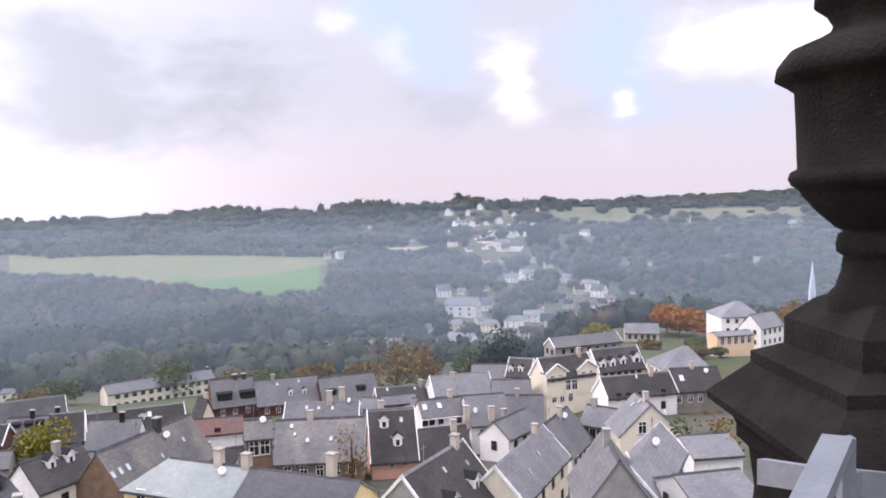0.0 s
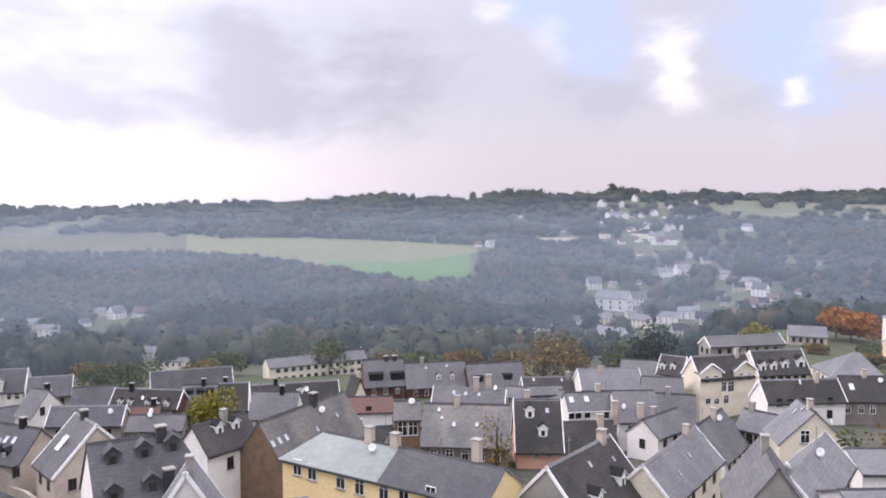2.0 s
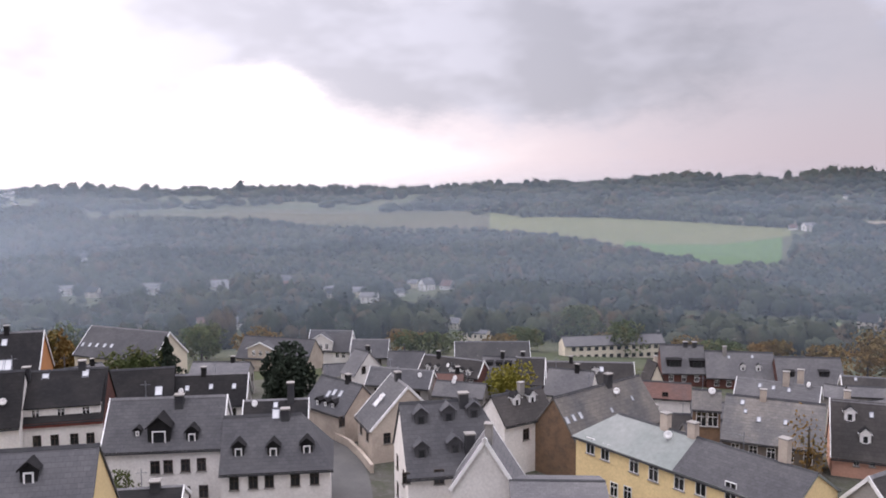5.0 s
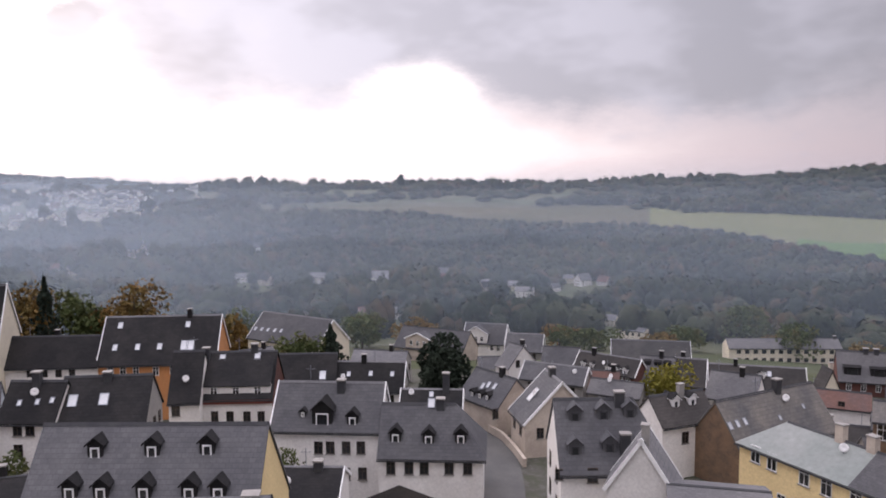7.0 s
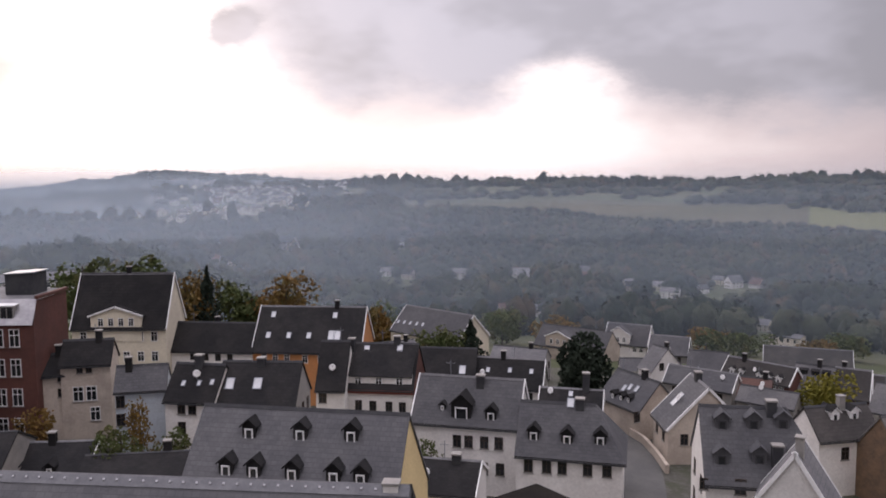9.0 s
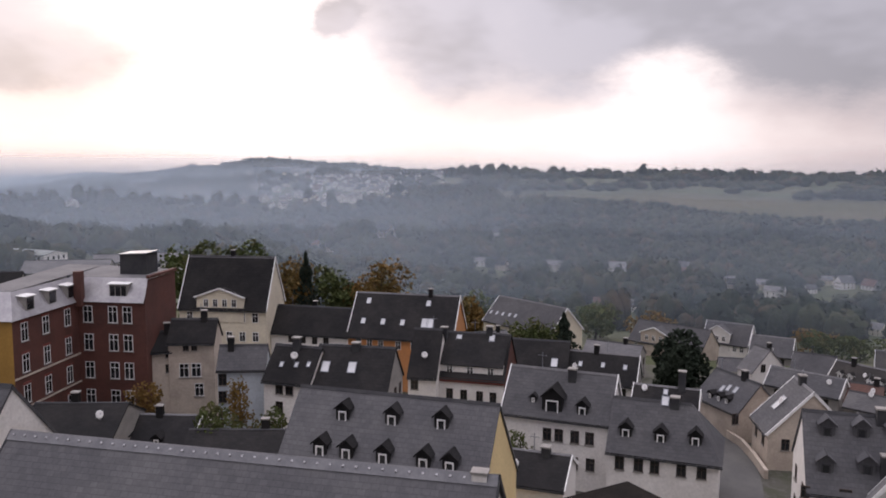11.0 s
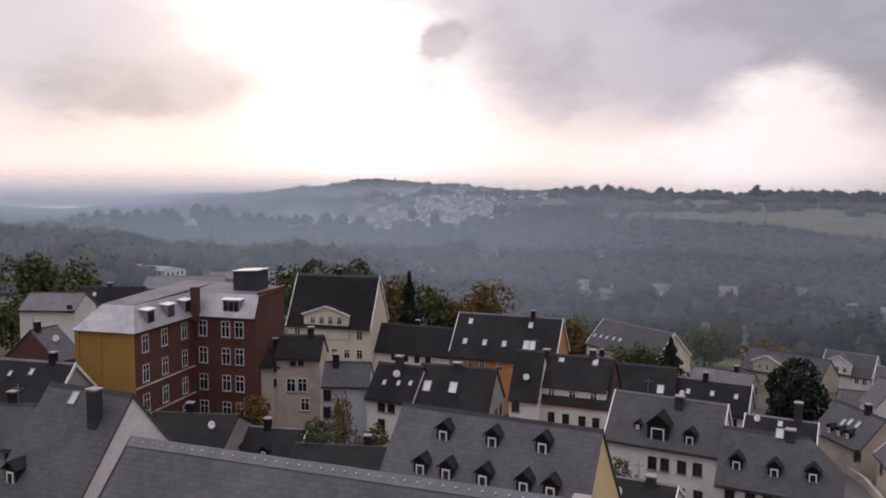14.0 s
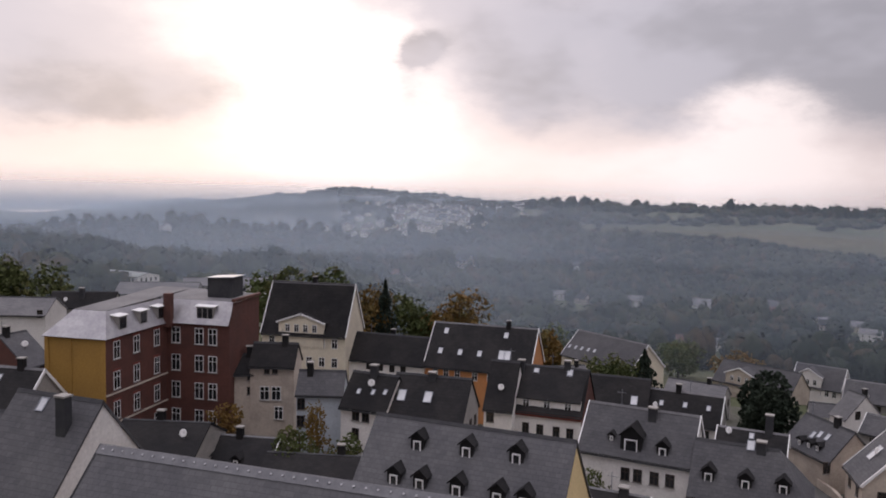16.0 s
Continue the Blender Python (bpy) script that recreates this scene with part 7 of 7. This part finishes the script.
KINDS = [cottage("white", "slate", 11, 9, 5.4, 10), cottage("cream", "slate_light", 12, 9, 5.6, 9.6), cottage("white", "slate_red", 10, 8, 3.2, 7.6),
         cottage("white", "slate_light", 16, 10, 6.2, 9.6), cottage("beige", "slate_dark", 11, 9, 5.4, 9.8)]


FAR_KINDS = [cottage("white", "slate", 11.2, 9, 5.4, 10, False), cottage("white", "slate_light", 12.2, 9, 5.6, 9.6, False), cottage("white", "slate_red", 10.2, 8, 3.2, 7.6, False),
             cottage("white", "slate_light", 16.2, 10, 6.2, 9.6, False), cottage("cream", "slate_dark", 11.4, 9, 5.4, 9.8, False)]


def put(kind, x, y, yaw, size=1.0, kinds=KINDS):
    m = pose(x, y, float(height(x, y)), 0, 0, yaw)
    copy_thing(kinds[kind], m @ Matrix.Diagonal((size, size, size, 1)))
    SPOTS.append((x, y, 11 * size))


SPOTS = []
put(3, 14.0, 596.8, -20, 1.47)
put(0, 30.0, 623.3, 22, 1.02)
put(1, 29.2, 512.2, -36, 0.84)
put(1, 6.5, 522.0, 18, 0.73)
put(3, 9.3, 437.9, -26, 0.92)
put(4, -28.6, 461.1, -14, 0.86)
put(0, -0.6, 693.0, 13, 1.05)
put(1, 15.7, 701.8, -29, 0.60)
put(2, 37.8, 725.0, -8, 0.60)
put(3, 46.9, 541.0, -11, 0.83)
put(3, 64.2, 575.4, 4, 0.88)
put(4, 48.1, 477.6, 9, 0.73)
put(4, 70.7, 547.5, -16, 0.90)
put(0, 80.1, 573.4, -20, 0.74)
put(0, 86.2, 560.4, -8, 0.73)
put(3, 89.1, 541.7, 13, 0.64)
put(4, 97.3, 661.9, -23, 0.70)
put(4, 98.2, 637.5, -11, 0.68)
put(4, 117.0, 695.2, 6, 0.82)
put(3, 128.7, 705.4, -42, 1.01)
put(0, 131.3, 680.4, -35, 1.05)
put(2, 115.7, 634.5, 4, 0.90)
put(4, 131.0, 622.4, 16, 0.67)
put(2, 136.2, 658.0, -19, 0.71)
put(3, 64.7, 771.3, -3, 0.81)
put(3, 82.2, 781.7, 23, 1.01)
put(2, 83.3, 847.9, -11, 0.70)
put(2, 48.7, 925.7, 6, 0.76)
put(4, 67.7, 918.5, 22, 0.65)
put(2, 32.0, 1007.5, 14, 0.82)
put(2, 49.3, 1072.9, -16, 0.75)
put(3, 60.4, 1069.3, -26, 0.75)
put(2, 82.6, 1064.8, -36, 0.87)
put(2, 77.4, 999.0, 12, 1.29)
put(0, 96.5, 1015.4, -9, 0.83)
put(1, 23.0, 1256.8, 26, 0.88)
put(4, 53.4, 1246.9, -12, 0.60)
put(3, 98.7, 906.6, 1, 0.64)
put(4, 111.3, 856.8, 14, 0.81)
put(3, 113.6, 753.5, -33, 0.80)
put(2, 391.6, 1295.1, -43, 1.11)
put(2, 365.8, 1051.2, -11, 0.91)
put(0, 289.1, 814.2, -51, 0.60)
put(0, 518.8, 1200.7, 3, 1.07)
put(0, 479.9, 1119.5, -55, 0.85)
put(1, 306.4, 785.3, -22, 0.60)
put(2, -139.5, 968.0, 18, 0.80)
put(3, -122.8, 970.3, 42, 0.91)
put(2, -42.5, 1112.2, 22, 0.65)
put(0, -114.4, 1263.8, 15, 0.60)
put(2, 161.4, 686.3, -13, 0.60)
put(2, 209.5, 816.6, -36, 0.60)
put(4, 124.9, 635.9, 4, 0.68)
put(4, 65.5, 813.4, -41, 0.67)
put(2, 74.3, 625.6, -23, 0.60)
put(2, 96.8, 601.3, 14, 0.64)
put(4, 70.5, 505.1, -47, 0.66)
put(0, -9.8, 506.9, -38, 0.60)
put(1, 24.7, 557.5, 24, 0.60)
put(2, -306.5, 501.8, -4, 0.89)
put(0, -319.5, 493.6, 71, 0.89)
put(1, -336.3, 500.5, 19, 0.63)
put(2, -352.8, 455.3, 2, 0.81)
put(3, -316.1, 419.2, 26, 0.74)
put(1, -443.6, 408.4, 49, 1.06)
put(3, -470.8, 371.9, 24, 0.84)
put(0, -431.1, 463.5, 20, 0.89)
put(3, -312.3, 294.2, 31, 0.65)
put(2, -323.1, 286.8, 57, 0.81)
put(0, -320.9, 460.2, 68, 0.60)
put(1, -374.7, 449.2, 77, 0.68)
put(1, -210.1, 349.8, 8, 0.60)
put(0, -633.3, 429.1, 61, 0.72)
put(4, -689.2, 338.8, 29, 1.35)
put(3, -439.2, 408.8, 22, 0.84)
put(0, -476.3, 379.5, 65, 0.71)
put(2, -425.6, 456.3, 75, 0.73)
put(4, -364.6, 438.1, 63, 0.67)
put(4, -478.9, 330.7, 20, 0.75)
put(3, -497.6, 324.3, 66, 0.69)
put(4, -324.8, 289.4, 15, 0.61)
put(0, -310.0, 292.2, 56, 0.60)
put(1, -349.0, 450.7, 29, 0.73)
put(2, -690.6, 342.7, 88, 1.17)
put(2, -635.8, 430.9, 82, 0.72)
put(3, -443.5, 408.6, 71, 0.85)
put(2, -618.3, 239.2, 61, 0.93)
put(4, -588.2, 242.0, 76, 0.74)
put(4, -685.9, 238.0, 108, 0.93)
put(4, -693.8, 213.8, 103, 0.76)
put(0, -434.3, 468.7, 48, 0.75)

rng = np.random.default_rng(5)
for i in range(210):
    az_, r_ = radians(rng.normal(71, 5.5)), rng.uniform(1000, 1900)
    if i % 3 == 0:
        az_, r_ = radians(rng.normal(65.0, 1.8)), rng.uniform(1150, 1600)
    if i % 7 == 0:
        az_, r_ = radians(rng.normal(-4, 3)), rng.uniform(1000, 1500)
    put(int(rng.integers(0, 5)), round(-math.sin(az_) * r_, 1), round(math.cos(az_) * r_, 1), float(rng.uniform(0, 180)), float(rng.uniform(0.8, 1.25)), FAR_KINDS)
for k in KINDS + FAR_KINDS:
    for o in [*k.children_recursive, k]:
        bpy.data.objects.remove(o)


# ---- woods ----
def blobs(n, rough):
    """Uneven crown forms for the woods: a dark inside and many loose leaf clumps round it."""
    forms = []
    for i in range(n):
        g = np.random.default_rng(100 + i)
        bm = bmesh.new()
        bmesh.ops.create_icosphere(bm, subdivisions=2, radius=0.8)
        pts = [v.co * (1 + rough * noise.noise(v.co * 2.2 + Vector((i * 7.3, 0, 0))) + 0.25 * noise.noise(v.co * 6 + Vector((0, i * 3.1, 0)))) for v in bm.verts]
        tri = [[v.index for v in f.verts] for f in bm.faces]
        bm.free()
        fir = i == 0
        for _ in range(70):
            d = Vector(g.normal(size=3)).normalized()
            face = d.copy()
            d = d * (0.76 + 0.2 * g.random()) * (1 + rough * noise.noise(d * 2.2 + Vector((i * 7.3, 0, 0))))
            if fir:
                d.x, d.y = d.x * (0.75 - 0.55 * d.z), d.y * (0.75 - 0.55 * d.z)
                d.z *= 1.25
            face = (face + Vector(g.normal(size=3)) * 0.35).normalized()
            u = face.cross(Vector(g.normal(size=3))).normalized() * g.uniform(0.12, 0.24)
            w = face.cross(u).normalized() * g.uniform(0.1, 0.2)
            k = len(pts)
            pts += [d - u, d - w, d + u, d + w]
            tri += [[k, k + 1, k + 2], [k, k + 2, k + 3]]
        forms.append((np.array([p[:] for p in pts]), np.array(tri)))
    return forms


def wood(az, r):
    """How thickly trees stand: 0 to 1."""
    patchy = noise.noise((az * 0.22, r * 0.012, 0.0))
    if r > 2100 and az < 60:
        return 0.0
    if 8 < az < 56 and np.interp(az, *FIELD_NEAR) - 4 < r < np.interp(az, *FIELD_TOP):
        return 0.0 if az < 29 or patchy < 0.5 else 0.2
    if 0.5 < az < 13.5 and 1005 < r < 1065:
        return 0.0
    if 33 < az < 66 and 1100 < r < 1420:
        return 0.04 + (0.85 if patchy > 0.12 else 0)
    if 4 < az < 17 and 425 < r < 485:
        return 0.02
    if az > 77 and 560 < r < 960:
        return 0.95
    if az > 74 and r < 430:
        return 0.0 if r < 330 else 0.5
    if r < 330:
        return 0.0
    if r < 470:
        return 0.55 if az < 62 else 0.5
    if az < 2:
        if -24 < az < -4 and 1350 < r < 1560:
            return 0.05
        return 0.35 if -13 < az < -0.5 and r < 1100 else 0.8 if patchy > -0.25 else 0.15
    if az > 62 and 950 < r < 1500:
        return 0.35
    if r > 1420 and 30 < az < 62:
        return 0.9 if patchy > 0.0 else 0.05
    return 0.93


def grove(az, r):
    """Clumps of tall trees on the skyline, with open pasture between."""
    for a, b, k in ((38.6, 45, 1.0), (30, 37.6, 0.8), (24.6, 29, 1.0), (13, 18.2, 1.0), (48.7, 52.4, 0.35), (53, 62, 0.5), (3, 8, 0.7), (-9, -1, 0.7)):
        if a < az < b:
            return k
    return 0.06


def woods(name, label, r0, r1, gap, tall, forms, seed, stand=wood):
    rng = np.random.default_rng(seed)
    pts = []
    r = r0
    while r < r1:
        step = gap * (1 if r < 1000 else 1.25)
        az = -38.0 + rng.uniform(0, 1)
        while az < 103:
            q = r + rng.uniform(-0.4, 0.4) * step
            if rng.random() < stand(az, q):
                a = radians(az)
                x, y = -math.sin(a) * q, math.cos(a) * q
                if all(abs(az - sa) * 0.01745 * q > ss or not -90 < q - sq < 10 for sa, sq, ss in NEAR[int(az + 40) // 4]):
                    pts.append((x, y))
            az += math.degrees(step / r) * rng.uniform(0.75, 1.25)
        r += step * 0.9
    vs, fs, k = [], [], 0
    hs = height(np.array([p[0] for p in pts]), np.array([p[1] for p in pts]))
    for (x, y), z in zip(pts, hs):
        v, f = forms[int(rng.integers(len(forms)))]
        t = rng.uniform(0, 6.283)
        k2 = 1 + 0.85 * noise.noise((x * 0.012, y * 0.012, seed))
        az, q = math.degrees(math.atan2(-x, y)), math.hypot(x, y)
        if 8 < az < 56:
            k2 *= 1 - 0.55 * float(smooth(-130, -70, q - np.interp(az, *FIELD_NEAR))) * (q < np.interp(az, *FIELD_NEAR) + 5)
        w, h = gap * rng.uniform(0.45, 0.92) * k2 ** 0.5, tall * rng.uniform(0.65, 1.3) * k2
        c, s = math.cos(t), math.sin(t)
        q = np.stack([(v[:, 0] * c - v[:, 1] * s) * w + x, (v[:, 0] * s + v[:, 1] * c) * w + y, v[:, 2] * h * 0.52 + z + h * 0.42], 1)
        vs.append(q)
        fs.append(f + k)
        k += len(v)
    v, f = np.concatenate(vs), np.concatenate(fs)
    me = bpy.data.meshes.new(name)
    me.vertices.add(len(v))
    me.vertices.foreach_set("co", v.ravel())
    me.loops.add(f.size)
    me.loops.foreach_set("vertex_index", f.ravel())
    me.polygons.add(len(f))
    me.polygons.foreach_set("loop_start", np.arange(0, f.size, 3))
    me.polygons.foreach_set("loop_total", np.full(len(f), 3))
    me.materials.append(LEAF["forest"])
    me.polygons.foreach_set("use_smooth", np.ones(len(f), dtype=bool))
    me.update()
    me.validate()
    tagged(new(name, me), label, "woods", kind="stuff")


NEAR = {i: [] for i in range(-2, 45)}
for sx, sy, sr in SPOTS:
    i = int(math.degrees(math.atan2(-sx, sy)) + 40) // 4
    for j in (i - 1, i, i + 1):
        if j in NEAR:
            NEAR[j].append((math.degrees(math.atan2(-sx, sy)), math.hypot(sx, sy), sr * 0.85))
FORMS = blobs(10, 0.5)
woods("valley_woods", "mixed autumn wood on the valley side", 330, 760, 9.5, 13, FORMS, 3)
woods("hill_woods", "hazy mixed wood on the far hill", 760, 1120, 11, 13, FORMS, 4)
woods("ridge_woods", "dark woods along the ridge", 1120, 2560, 19, 12, FORMS, 6)
woods("skyline_groves", "dark groves standing on the skyline", 1440, 1500, 12, 17, FORMS[1:], 8, grove)
